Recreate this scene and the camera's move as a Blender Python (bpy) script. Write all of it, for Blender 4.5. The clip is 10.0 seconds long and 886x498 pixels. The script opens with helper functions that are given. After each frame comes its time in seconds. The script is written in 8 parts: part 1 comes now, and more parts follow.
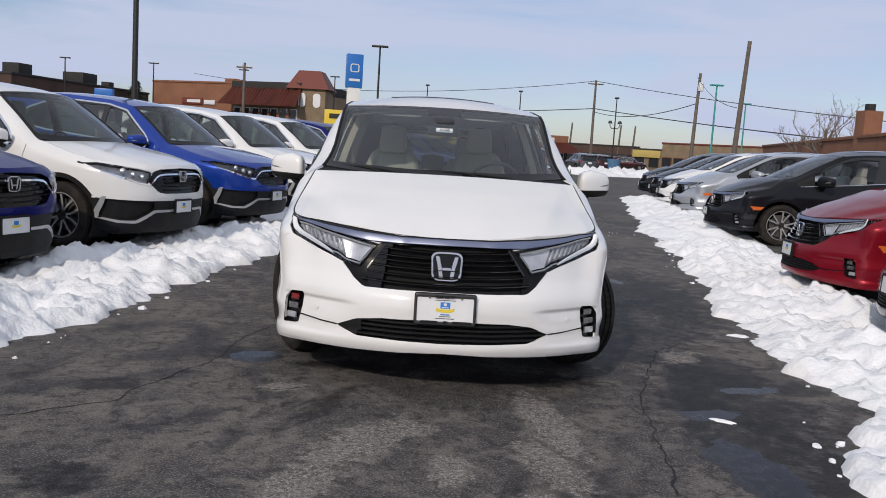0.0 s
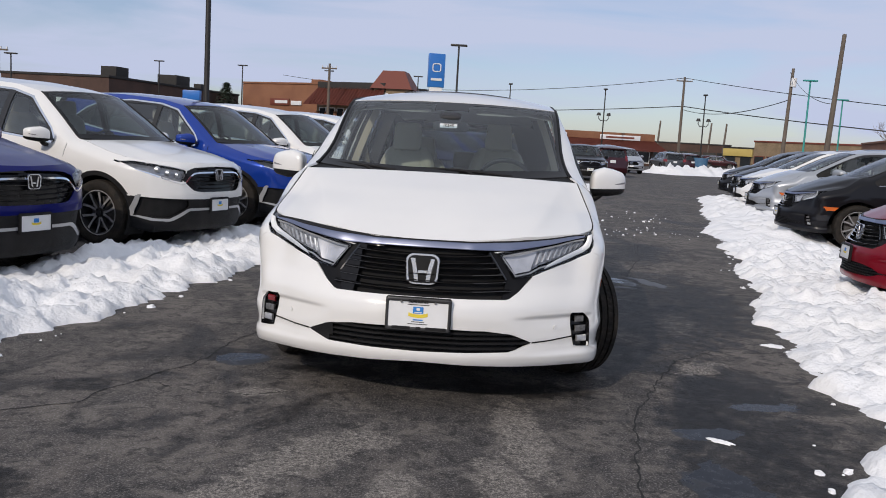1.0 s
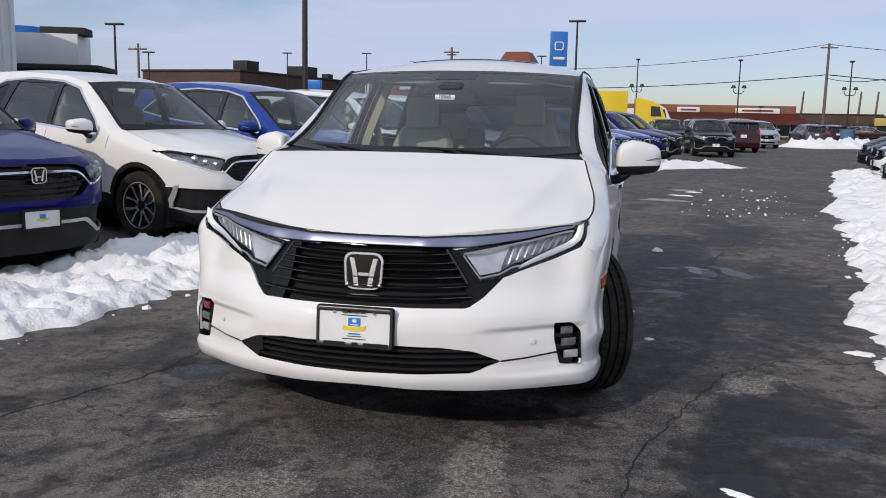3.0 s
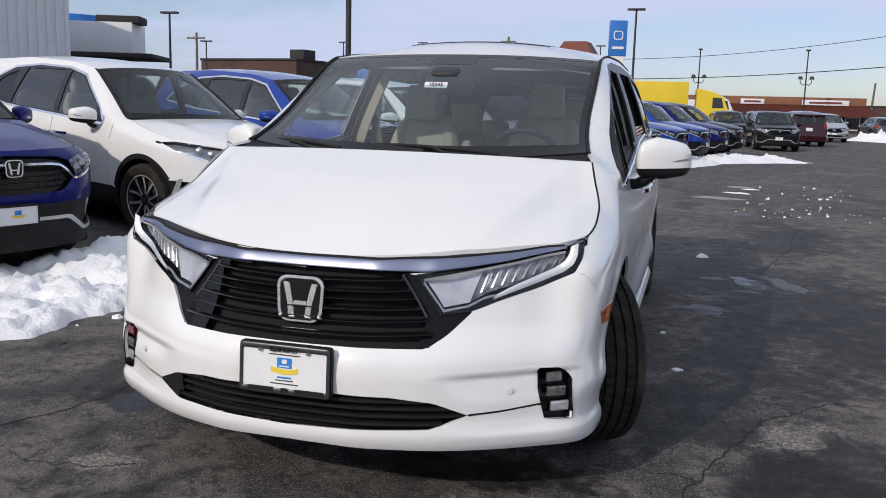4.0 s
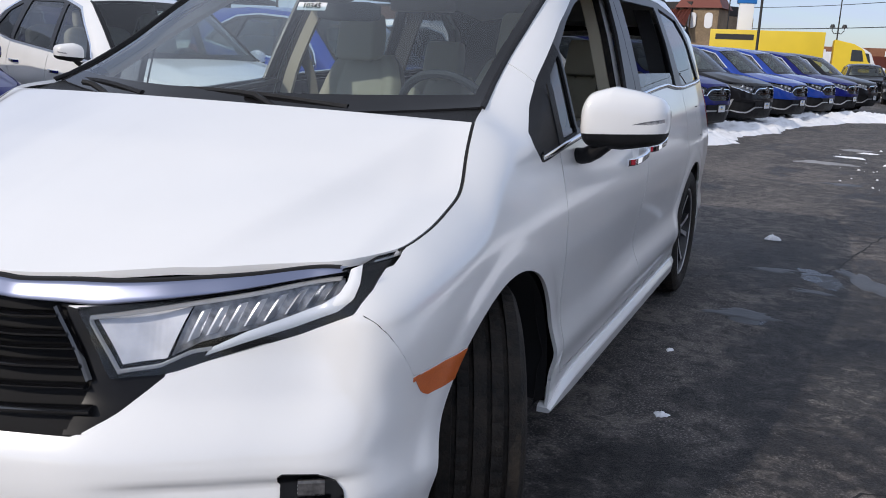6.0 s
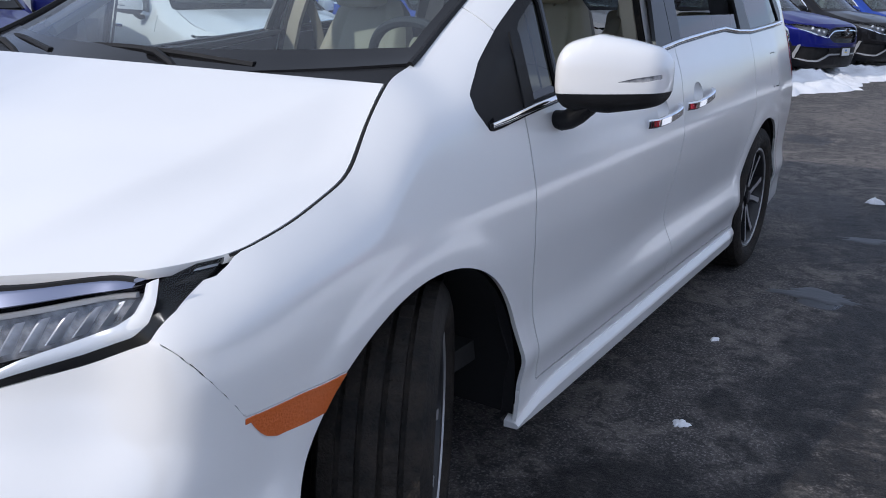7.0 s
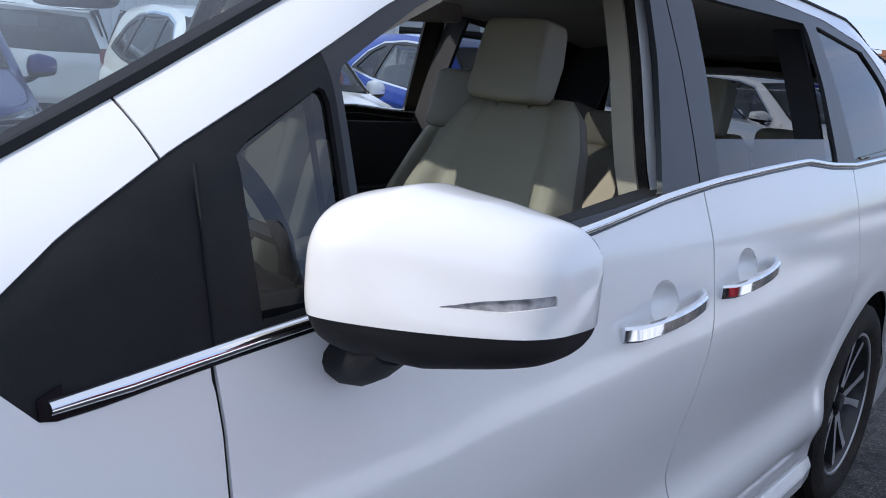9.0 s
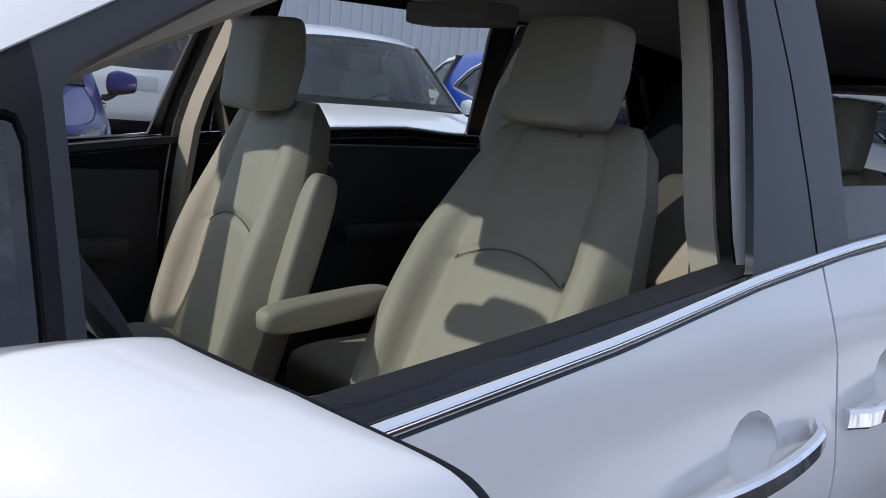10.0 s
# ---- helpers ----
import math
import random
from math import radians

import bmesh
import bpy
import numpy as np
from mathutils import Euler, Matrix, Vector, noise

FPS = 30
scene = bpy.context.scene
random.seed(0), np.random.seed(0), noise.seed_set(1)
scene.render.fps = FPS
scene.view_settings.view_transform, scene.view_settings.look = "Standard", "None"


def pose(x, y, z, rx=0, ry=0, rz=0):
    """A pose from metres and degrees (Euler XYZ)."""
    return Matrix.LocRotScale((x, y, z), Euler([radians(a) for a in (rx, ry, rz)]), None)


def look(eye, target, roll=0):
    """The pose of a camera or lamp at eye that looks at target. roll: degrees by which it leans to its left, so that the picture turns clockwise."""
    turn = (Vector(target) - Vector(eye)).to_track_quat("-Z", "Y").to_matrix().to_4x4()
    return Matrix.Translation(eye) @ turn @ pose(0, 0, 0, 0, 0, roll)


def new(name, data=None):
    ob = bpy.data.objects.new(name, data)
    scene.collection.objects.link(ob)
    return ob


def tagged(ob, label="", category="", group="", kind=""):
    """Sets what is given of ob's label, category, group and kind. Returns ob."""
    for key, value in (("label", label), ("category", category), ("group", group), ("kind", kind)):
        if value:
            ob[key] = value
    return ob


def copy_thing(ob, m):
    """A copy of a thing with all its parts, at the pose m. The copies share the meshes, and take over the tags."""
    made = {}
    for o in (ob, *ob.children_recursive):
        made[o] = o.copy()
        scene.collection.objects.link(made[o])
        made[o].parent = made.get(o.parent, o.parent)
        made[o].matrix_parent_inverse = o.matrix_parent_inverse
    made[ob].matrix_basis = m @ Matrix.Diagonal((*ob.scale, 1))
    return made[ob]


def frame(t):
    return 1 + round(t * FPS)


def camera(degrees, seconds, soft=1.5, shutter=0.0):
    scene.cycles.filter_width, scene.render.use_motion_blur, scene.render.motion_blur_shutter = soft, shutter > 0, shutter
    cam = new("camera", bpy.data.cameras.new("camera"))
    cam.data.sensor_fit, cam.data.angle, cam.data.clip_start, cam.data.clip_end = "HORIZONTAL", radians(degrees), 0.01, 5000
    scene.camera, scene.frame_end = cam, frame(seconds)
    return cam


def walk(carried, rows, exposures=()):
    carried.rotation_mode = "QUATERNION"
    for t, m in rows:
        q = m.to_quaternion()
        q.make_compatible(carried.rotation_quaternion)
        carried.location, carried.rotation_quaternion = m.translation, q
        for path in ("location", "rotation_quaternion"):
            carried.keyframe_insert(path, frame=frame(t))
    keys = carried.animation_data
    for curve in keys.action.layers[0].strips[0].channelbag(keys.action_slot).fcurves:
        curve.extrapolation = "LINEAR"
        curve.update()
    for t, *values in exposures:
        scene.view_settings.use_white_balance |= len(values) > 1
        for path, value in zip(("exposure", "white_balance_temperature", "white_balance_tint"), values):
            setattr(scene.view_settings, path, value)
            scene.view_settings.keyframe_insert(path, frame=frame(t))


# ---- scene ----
cam = camera(54.0, 10.0, soft=0.95)
# The white van's nose is the origin, its tail points along +y.
SHIFT = Vector((-0.265, -4.46, 0.0))
PATH = [
    (0, (0.047, -0.05, 1.362), (0.129, 1.935, 1.132), 3.5),
    (0.5, (0.369, 0.023, 1.373), (0.324, 2.007, 1.125), 3.5),
    (1, (0.622, 0.224, 1.374), (0.505, 2.206, 1.131), 3.3),
    (1.5, (0.925, 0.359, 1.377), (0.725, 2.333, 1.13), 3.2),
    (2, (1.127, 0.574, 1.365), (0.85, 2.537, 1.101), 2.8),
    (2.5, (1.239, 0.874, 1.376), (0.897, 2.825, 1.093), 2.0),
    (2.7, (1.28, 0.979, 1.365), (0.911, 2.923, 1.076), 1.6),
    (3.8, (1.476, 1.831, 1.351), (0.945, 3.735, 1.044), 1.4),
    (4, (1.508, 1.977, 1.372), (0.966, 3.875, 1.054), 1.6),
    (4.5, (1.647, 2.364, 1.355), (1.062, 4.245, 1.007), 2.3),
    (5, (1.719, 2.754, 1.341), (1.06, 4.599, 0.942), 2.4),
    (5.5, (1.816, 3.116, 1.355), (1.113, 4.94, 0.931), 2.4),
    (5.7, (1.876, 3.261, 1.353), (1.15, 5.074, 0.926), 2.5),
    (6.8, (2.151, 3.96, 1.338), (1.185, 5.629, 0.806), 1.4),
    (7, (2.174, 4.091, 1.356), (1.173, 5.728, 0.794), 1.2),
    (7.5, (2.163, 4.425, 1.341), (1.082, 6.013, 0.785), 2.9),
    (8, (2.108, 4.815, 1.366), (1.036, 6.440, 0.906), 5.0),
    (8.5, (2.073, 5.183, 1.379), (0.934, 6.781, 0.994), 5.1),
    (9, (1.925, 5.512, 1.380), (0.694, 7.040, 0.993), 5.0),
    (9.5, (1.820, 5.805, 1.386), (0.476, 7.243, 1.032), 5.4),
    (10, (1.702, 6.076, 1.392), (0.269, 7.421, 1.025), 5.15),
]
walk(cam, [(t, look(Vector(eye) + SHIFT, Vector(target) + SHIFT, roll)) for t, eye, target, roll in PATH],
     [(0, -0.07, 7150, 13), (2.5, -0.04, 7100, 13), (4, 0.09, 7000, 13), (5.5, 0.14, 6900, 13), (7.5, 0.27, 6280, 13), (8, 0.50, 6300, 13), (8.5, 0.50, 6300, 13), (9.5, 0.46, 6350, 13), (10, 0.38, 6450, 14)])

# ---------------------------------------------------------------- light
SUN_FROM = Vector((-0.36, -0.80, 0.50)).normalized()
world = bpy.data.worlds.new("sky")
scene.world = world
world.use_nodes = True
wn, wl = world.node_tree.nodes, world.node_tree.links
wn.clear()
sky = wn.new("ShaderNodeTexSky")
sky.sky_type, sky.sun_disc = "NISHITA", False
sky.sun_elevation = math.asin(SUN_FROM.z)
sky.sun_rotation = math.atan2(SUN_FROM.x, SUN_FROM.y)
sky.air_density, sky.dust_density, sky.ozone_density = 1.0, 0.6, 2.0
coord = wn.new("ShaderNodeTexCoord")
flat = wn.new("ShaderNodeMapping")
flat.inputs["Scale"].default_value = (1.2, 1.3, 8.0)
streak = wn.new("ShaderNodeTexNoise")
streak.inputs["Scale"].default_value, streak.inputs["Detail"].default_value = 1.7, 8.0
streak.inputs["Roughness"].default_value, streak.inputs["Distortion"].default_value = 0.52, 0.5
thin = wn.new("ShaderNodeMapRange")
thin.inputs["From Min"].default_value, thin.inputs["From Max"].default_value = 0.42, 0.58
thin.inputs["To Min"].default_value, thin.inputs["To Max"].default_value = 0.05, 0.98
veil = wn.new("ShaderNodeMix")
veil.data_type = "RGBA"
veil.inputs["B"].default_value = (6.3, 6.85, 7.85, 1)
back = wn.new("ShaderNodeBackground")
back.inputs["Strength"].default_value = 0.114
wout = wn.new("ShaderNodeOutputWorld")
wl.new(coord.outputs["Generated"], flat.inputs["Vector"])
wl.new(flat.outputs["Vector"], streak.inputs["Vector"])
wl.new(streak.outputs["Fac"], thin.inputs["Value"])
wl.new(sky.outputs["Color"], veil.inputs["A"])
split = wn.new("ShaderNodeSeparateXYZ")
wl.new(coord.outputs["Generated"], split.inputs["Vector"])
# a colder blue with streaks low down, an even veil higher up
low = wn.new("ShaderNodeMapRange")
low.inputs["From Max"].default_value = 0.55
cold = wn.new("ShaderNodeMix")
cold.data_type = "RGBA"
cold.inputs["A"].default_value, cold.inputs["B"].default_value = (0.70, 0.77, 0.98, 1), (0.84, 0.88, 0.94, 1)
tone = wn.new("ShaderNodeVectorMath")
tone.operation = "MULTIPLY"
wl.new(split.outputs["Z"], low.inputs["Value"])
wl.new(low.outputs["Result"], cold.inputs["Factor"])
even = wn.new("ShaderNodeMix")
even.inputs["B"].default_value = 0.75
wl.new(low.outputs["Result"], even.inputs["Factor"])
wl.new(thin.outputs["Result"], even.inputs["A"])
wl.new(even.outputs["Result"], veil.inputs["Factor"])
wl.new(veil.outputs["Result"], tone.inputs[0])
wl.new(cold.outputs["Result"], tone.inputs[1])
wl.new(tone.outputs["Vector"], back.inputs["Color"])
wl.new(back.outputs["Background"], wout.inputs["Surface"])

sun_data = bpy.data.lights.new("sun", "SUN")
sun_data.energy, sun_data.angle, sun_data.color = 2.1, radians(0.6), (1.0, 0.95, 0.88)
sun = new("sun", sun_data)
sun.matrix_world = look(SUN_FROM * 50, (0, 0, 0))
scene.view_settings.exposure = 0.0

# ---------------------------------------------------------------- materials
def material(name, colour=(0.5, 0.5, 0.5), rough=0.5, metal=0.0, coat=0.0, spot=0.0, spot_scale=4.0, grain=0.0, grain_scale=120.0,
             bump=0.0, bump_scale=60.0, emit=0.0, other=None, vary=0.0, flat_normal=False, rough_vary=0.0):
    """A principled surface with two scales of colour variation and fine relief, in metres."""
    m = bpy.data.materials.new(name)
    m.use_nodes = True
    n, l = m.node_tree.nodes, m.node_tree.links
    b = n["Principled BSDF"]
    b.inputs["Base Color"].default_value = (*colour, 1)
    b.inputs["Roughness"].default_value, b.inputs["Metallic"].default_value = rough, metal
    b.inputs["Coat Weight"].default_value, b.inputs["Coat Roughness"].default_value = coat, 0.03
    m.diffuse_color = (*colour, 1)
    if emit:
        b.inputs["Emission Color"].default_value, b.inputs["Emission Strength"].default_value = (*colour, 1), emit
    if spot or grain or bump or vary or rough_vary:
        where = n.new("ShaderNodeTexCoord")
    if spot or grain or vary:
        mix = n.new("ShaderNodeMix")
        mix.data_type = "RGBA"
        mix.inputs["A"].default_value = (*colour, 1)
        mix.inputs["B"].default_value = (*(other or tuple(c * 0.45 for c in colour)), 1)
        total = None
        for amount, size in ((spot, spot_scale), (grain, grain_scale)):
            if not amount:
                continue
            t = n.new("ShaderNodeTexNoise")
            t.inputs["Scale"].default_value, t.inputs["Detail"].default_value = size, 6.0
            l.new(where.outputs["Object"], t.inputs["Vector"])
            r = n.new("ShaderNodeMapRange")
            r.inputs["From Min"].default_value, r.inputs["From Max"].default_value = 0.35, 0.7
            r.inputs["To Max"].default_value = amount
            l.new(t.outputs["Fac"], r.inputs["Value"])
            if total is None:
                total = r.outputs["Result"]
            else:
                add = n.new("ShaderNodeMath")
                l.new(total, add.inputs[0])
                l.new(r.outputs["Result"], add.inputs[1])
                total = add.outputs[0]
        if vary:
            info = n.new("ShaderNodeObjectInfo")
            r = n.new("ShaderNodeMath")
            r.operation = "MULTIPLY"
            r.inputs[1].default_value = vary
            l.new(info.outputs["Random"], r.inputs[0])
            if total is None:
                total = r.outputs[0]
            else:
                add = n.new("ShaderNodeMath")
                l.new(total, add.inputs[0])
                l.new(r.outputs[0], add.inputs[1])
                total = add.outputs[0]
        l.new(total, mix.inputs["Factor"])
        l.new(mix.outputs["Result"], b.inputs["Base Color"])
    if rough_vary:
        t = n.new("ShaderNodeTexNoise")
        t.inputs["Scale"].default_value, t.inputs["Detail"].default_value = 9.0, 5.0
        l.new(where.outputs["Object"], t.inputs["Vector"])
        r = n.new("ShaderNodeMapRange")
        r.inputs["To Min"].default_value, r.inputs["To Max"].default_value = rough, rough + rough_vary
        l.new(t.outputs["Fac"], r.inputs["Value"])
        l.new(r.outputs["Result"], b.inputs["Roughness"])
    if bump:
        t = n.new("ShaderNodeTexNoise")
        t.inputs["Scale"].default_value, t.inputs["Detail"].default_value = bump_scale, 5.0
        l.new(where.outputs["Object"], t.inputs["Vector"])
        k = n.new("ShaderNodeBump")
        k.inputs["Strength"].default_value, k.inputs["Distance"].default_value = bump, 0.01
        l.new(t.outputs["Fac"], k.inputs["Height"])
        l.new(k.outputs["Normal"], b.inputs["Normal"])
    return m


def glass_material(name, tint=(0.8, 0.85, 0.85), clear=0.75, rough=0.0, least=0.045):
    """Thin automotive glass: a mix of see-through tint and a mirror-like surface by the angle of view."""
    m = bpy.data.materials.new(name)
    m.use_nodes = True
    n, l = m.node_tree.nodes, m.node_tree.links
    n.clear()
    out, mix = n.new("ShaderNodeOutputMaterial"), n.new("ShaderNodeMixShader")
    see, shine, f = n.new("ShaderNodeBsdfTransparent"), n.new("ShaderNodeBsdfGlossy"), n.new("ShaderNodeLayerWeight")
    steep, most = n.new("ShaderNodeMath"), n.new("ShaderNodeMapRange")
    see.inputs["Color"].default_value = (*[c * clear for c in tint], 1)
    shine.inputs["Roughness"].default_value = rough
    steep.operation, steep.inputs[1].default_value = "POWER", 5.0
    most.inputs["To Min"].default_value = least
    l.new(f.outputs["Facing"], steep.inputs[0])
    l.new(steep.outputs[0], most.inputs["Value"])
    l.new(most.outputs["Result"], mix.inputs["Fac"])
    l.new(see.outputs["BSDF"], mix.inputs[1])
    l.new(shine.outputs["BSDF"], mix.inputs[2])
    l.new(mix.outputs["Shader"], out.inputs["Surface"])
    return m


def paint(name, colour, flake=0.0, metal=0.0):
    m = material(name, colour, 0.28, metal, coat=1.0, spot=0.06, spot_scale=2.5, rough_vary=0.06)
    if max(colour) < 0.4:
        m.node_tree.nodes["Principled BSDF"].inputs["Specular IOR Level"].default_value = 0.1
    return m


WHITE = paint("pearl_white_paint", (0.83, 0.825, 0.81))
WHITE.node_tree.nodes["Principled BSDF"].inputs["Coat IOR"].default_value = 1.68
WHITE.node_tree.nodes["Principled BSDF"].inputs["Coat Roughness"].default_value = 0.10
NAVY = paint("navy_paint", (0.006, 0.010, 0.130), metal=0.25)
NAVY.node_tree.nodes["Principled BSDF"].inputs["Coat Weight"].default_value = 0.35
BLUE = paint("blue_paint", (0.006, 0.043, 0.30), metal=0.25)
BLACK = paint("black_paint", (0.008, 0.008, 0.010))
BLACK.node_tree.nodes["Principled BSDF"].inputs["Coat Weight"].default_value = 0.45
RED = paint("red_paint", (0.21, 0.006, 0.016), metal=0.25)
RED.node_tree.nodes["Principled BSDF"].inputs["Coat Weight"].default_value = 0.5
SILVER = paint("silver_paint", (0.45, 0.47, 0.50), metal=0.6)
GREY = paint("grey_paint", (0.08, 0.085, 0.09), metal=0.5)
MAROON = paint("maroon_paint", (0.042, 0.007, 0.011), metal=0.2)
CHROME = material("chrome", (0.85, 0.86, 0.88), 0.06, 1.0)
BADGE = material("badge_chrome", (0.72, 0.73, 0.76), 0.24, 1.0, spot=0.1)
SATIN = material("satin_chrome", (0.27, 0.295, 0.40), 0.36, 1.0, spot=0.1)
GLOSS_BLACK = material("gloss_black_plastic", (0.008, 0.008, 0.009), 0.12, spot=0.4, spot_scale=8, other=(0.02, 0.02, 0.022))
GLOSS_BLACK.node_tree.nodes["Principled BSDF"].inputs["Specular IOR Level"].default_value = 0.28
PLASTIC = material("black_plastic", (0.008, 0.008, 0.009), 0.55, bump=0.25, bump_scale=900, spot=0.5, spot_scale=12, other=(0.020, 0.020, 0.021))
PLASTIC.node_tree.nodes["Principled BSDF"].inputs["Specular IOR Level"].default_value = 0.22
PILLAR = material("dark_pillar_trim", (0.017, 0.018, 0.021), 0.36, spot=0.5, spot_scale=6, other=(0.028, 0.028, 0.032))
GRILLE_BLACK = material("grille_gloss_black", (0.006, 0.006, 0.007), 0.14, coat=1.0, spot=0.3, spot_scale=12)
PANEL_BLACK = material("black_moulded_panel", (0.007, 0.007, 0.008), 0.22, spot=0.4, spot_scale=14, other=(0.014, 0.014, 0.015))
PANEL_BLACK.node_tree.nodes["Principled BSDF"].inputs["Specular IOR Level"].default_value = 0.16
LINER = material("shadow_gap_liner", (0.006, 0.006, 0.007), 0.9, spot=0.4)
RUBBER = material("tyre_rubber", (0.010, 0.010, 0.010), 0.8, bump=0.5, bump_scale=180, spot=0.8, spot_scale=14, grain=0.4, grain_scale=70, other=(0.036, 0.029, 0.023))
RUBBER.node_tree.nodes["Principled BSDF"].inputs["Specular IOR Level"].default_value = 0.25
DARK_ALLOY = material("dark_alloy", (0.03, 0.03, 0.032), 0.35, 0.4, spot=0.4, spot_scale=20, other=(0.07, 0.068, 0.065))
BRIGHT_ALLOY = material("machined_alloy", (0.50, 0.50, 0.51), 0.32, 0.5, spot=0.5, spot_scale=20)
BRAKE = material("brake_steel", (0.25, 0.24, 0.23), 0.4, 0.9, spot=0.6, spot_scale=30)
WINDSHIELD = glass_material("windshield_glass", (0.82, 0.93, 0.95), 0.94, least=0.11)
SUV_GLASS = glass_material("parked_windshield_glass", (0.80, 0.94, 0.95), 0.72, least=0.09)
SUV_SIDE = glass_material("parked_side_glass", (0.85, 0.92, 0.86), 0.80, least=0.16)
CLEAR = glass_material("door_glass", (0.95, 0.99, 0.98), 0.97, least=0.05)
PRIVACY = glass_material("privacy_glass", (0.75, 0.8, 0.85), 0.28, least=0.08)
LENS = glass_material("lamp_lens", (0.95, 0.97, 1.0), 0.92)
AMBER = material("amber_lens", (0.62, 0.13, 0.025), 0.15, coat=0.6, bump=0.3, bump_scale=160)
RED_LENS = material("red_lens", (0.20, 0.006, 0.010), 0.12, coat=0.7, bump=0.3, bump_scale=160)
REFLECTOR = material("lamp_reflector", (0.78, 0.79, 0.81), 0.28, 0.7, spot=0.5, spot_scale=45, other=(0.35, 0.35, 0.36))
CHAMBER = material("lamp_chamber_grey", (0.74, 0.73, 0.74), 0.3, 0.35, spot=0.5, spot_scale=18, other=(0.36, 0.36, 0.37))
LAMP_DARK = material("dark_lamp_housing", (0.50, 0.50, 0.51), 0.35, 0.4, spot=0.9, spot_scale=42, other=(0.09, 0.09, 0.095))
LIGHT_BAR = material("lamp_light_guide", (0.82, 0.84, 0.86), 0.25, coat=0.5, spot=0.1)
SILVER_TRIM = material("silver_trim_paint", (0.46, 0.47, 0.49), 0.3, 0.4, spot=0.1)
FOG_GREY = material("smoked_lamp_cell", (0.17, 0.165, 0.165), 0.2, 0.3, coat=0.5, spot=0.8, spot_scale=60, other=(0.04, 0.04, 0.042))
LAMP_BOWL = material("lamp_bowl", (0.52, 0.53, 0.56), 0.3, 0.6, spot=0.4, spot_scale=25, other=(0.12, 0.12, 0.13))

# ---------------------------------------------------------------- shared tools
def thing(name, label, category, at=None, group="", kind=""):
    ob = new(name)
    ob.empty_display_size = 0.2
    ob.matrix_world = at or Matrix()
    return tagged(ob, label, category, group, kind)


def mesh_of(name, verts, faces, mats, smooth=True, index=None):
    me = bpy.data.meshes.new(name)
    me.from_pydata([tuple(v) for v in verts], [], [tuple(f) for f in faces])
    for m in (mats if isinstance(mats, (list, tuple)) else [mats]):
        me.materials.append(m)
    me.polygons.foreach_set("use_smooth", [smooth] * len(me.polygons))
    if index is not None:
        me.polygons.foreach_set("material_index", index)
    me.update()
    return me


def part(name, bm, mat, parent, label="", at=None, smooth=True):
    """Link a bmesh (or a mesh) as one object under a thing or part."""
    if isinstance(bm, bmesh.types.BMesh):
        me = bpy.data.meshes.new(name)
        bmesh.ops.recalc_face_normals(bm, faces=bm.faces)
        bm.to_mesh(me)
        bm.free()
        for m in (mat if isinstance(mat, (list, tuple)) else [mat]):
            me.materials.append(m)
        me.polygons.foreach_set("use_smooth", [smooth] * len(me.polygons))
        if smooth:
            me.set_sharp_from_angle(angle=radians(38))
    else:
        me = bm
    ob = new(name, me)
    if parent is not None:
        ob.parent = parent
    if at is not None:
        ob.matrix_basis = at
    return tagged(ob, label)


def box(size, at=None, bevel=0.0, seg=2):
    bm = bmesh.new()
    bmesh.ops.create_cube(bm, size=1.0)
    bmesh.ops.scale(bm, vec=size, verts=bm.verts)
    if bevel:
        bmesh.ops.bevel(bm, geom=bm.edges[:], offset=bevel, segments=seg, profile=0.6, affect="EDGES")
    if at is not None:
        bm.transform(at)
    return bm


def cyl(r, depth, at=None, seg=24, r2=None, bevel=0.0):
    bm = bmesh.new()
    bmesh.ops.create_cone(bm, cap_ends=True, segments=seg, radius1=r, radius2=r if r2 is None else r2, depth=depth)
    if bevel:
        bmesh.ops.bevel(bm, geom=[e for e in bm.edges if len(e.link_faces) == 2 and e.calc_face_angle(0) > 1], offset=bevel, segments=2, affect="EDGES")
    if at is not None:
        bm.transform(at)
    return bm


def joined(*bms):
    out = bmesh.new()
    for b in bms:
        me = bpy.data.meshes.new("tmp")
        b.to_mesh(me)
        b.free()
        out.from_mesh(me)
        bpy.data.meshes.remove(me)
    return out


def tube(points, r, seg=8, closed=False):
    """A round bar along points; r may be a number or one per point."""
    pts = [Vector(p) for p in points]
    bm, rings = bmesh.new(), []
    n = len(pts)
    for i, p in enumerate(pts):
        a, b = pts[(i - 1) % n if closed else max(i - 1, 0)], pts[(i + 1) % n if closed else min(i + 1, n - 1)]
        d = (b - a).normalized()
        s = d.cross(Vector((0, 0, 1)) if abs(d.z) < 0.95 else Vector((1, 0, 0))).normalized()
        u = s.cross(d)
        k = r[i] if isinstance(r, (list, tuple)) else r
        rings.append([bm.verts.new(p + (s * math.cos(q) + u * math.sin(q)) * k) for q in [2 * math.pi * j / seg for j in range(seg)]])
    for i in range(n if closed else n - 1):
        a, b = rings[i], rings[(i + 1) % n]
        for j in range(seg):
            bm.faces.new((a[j], a[(j + 1) % seg], b[(j + 1) % seg], b[j]))
    if not closed:
        bm.faces.new(rings[0])
        bm.faces.new(rings[-1][::-1])
    return bm


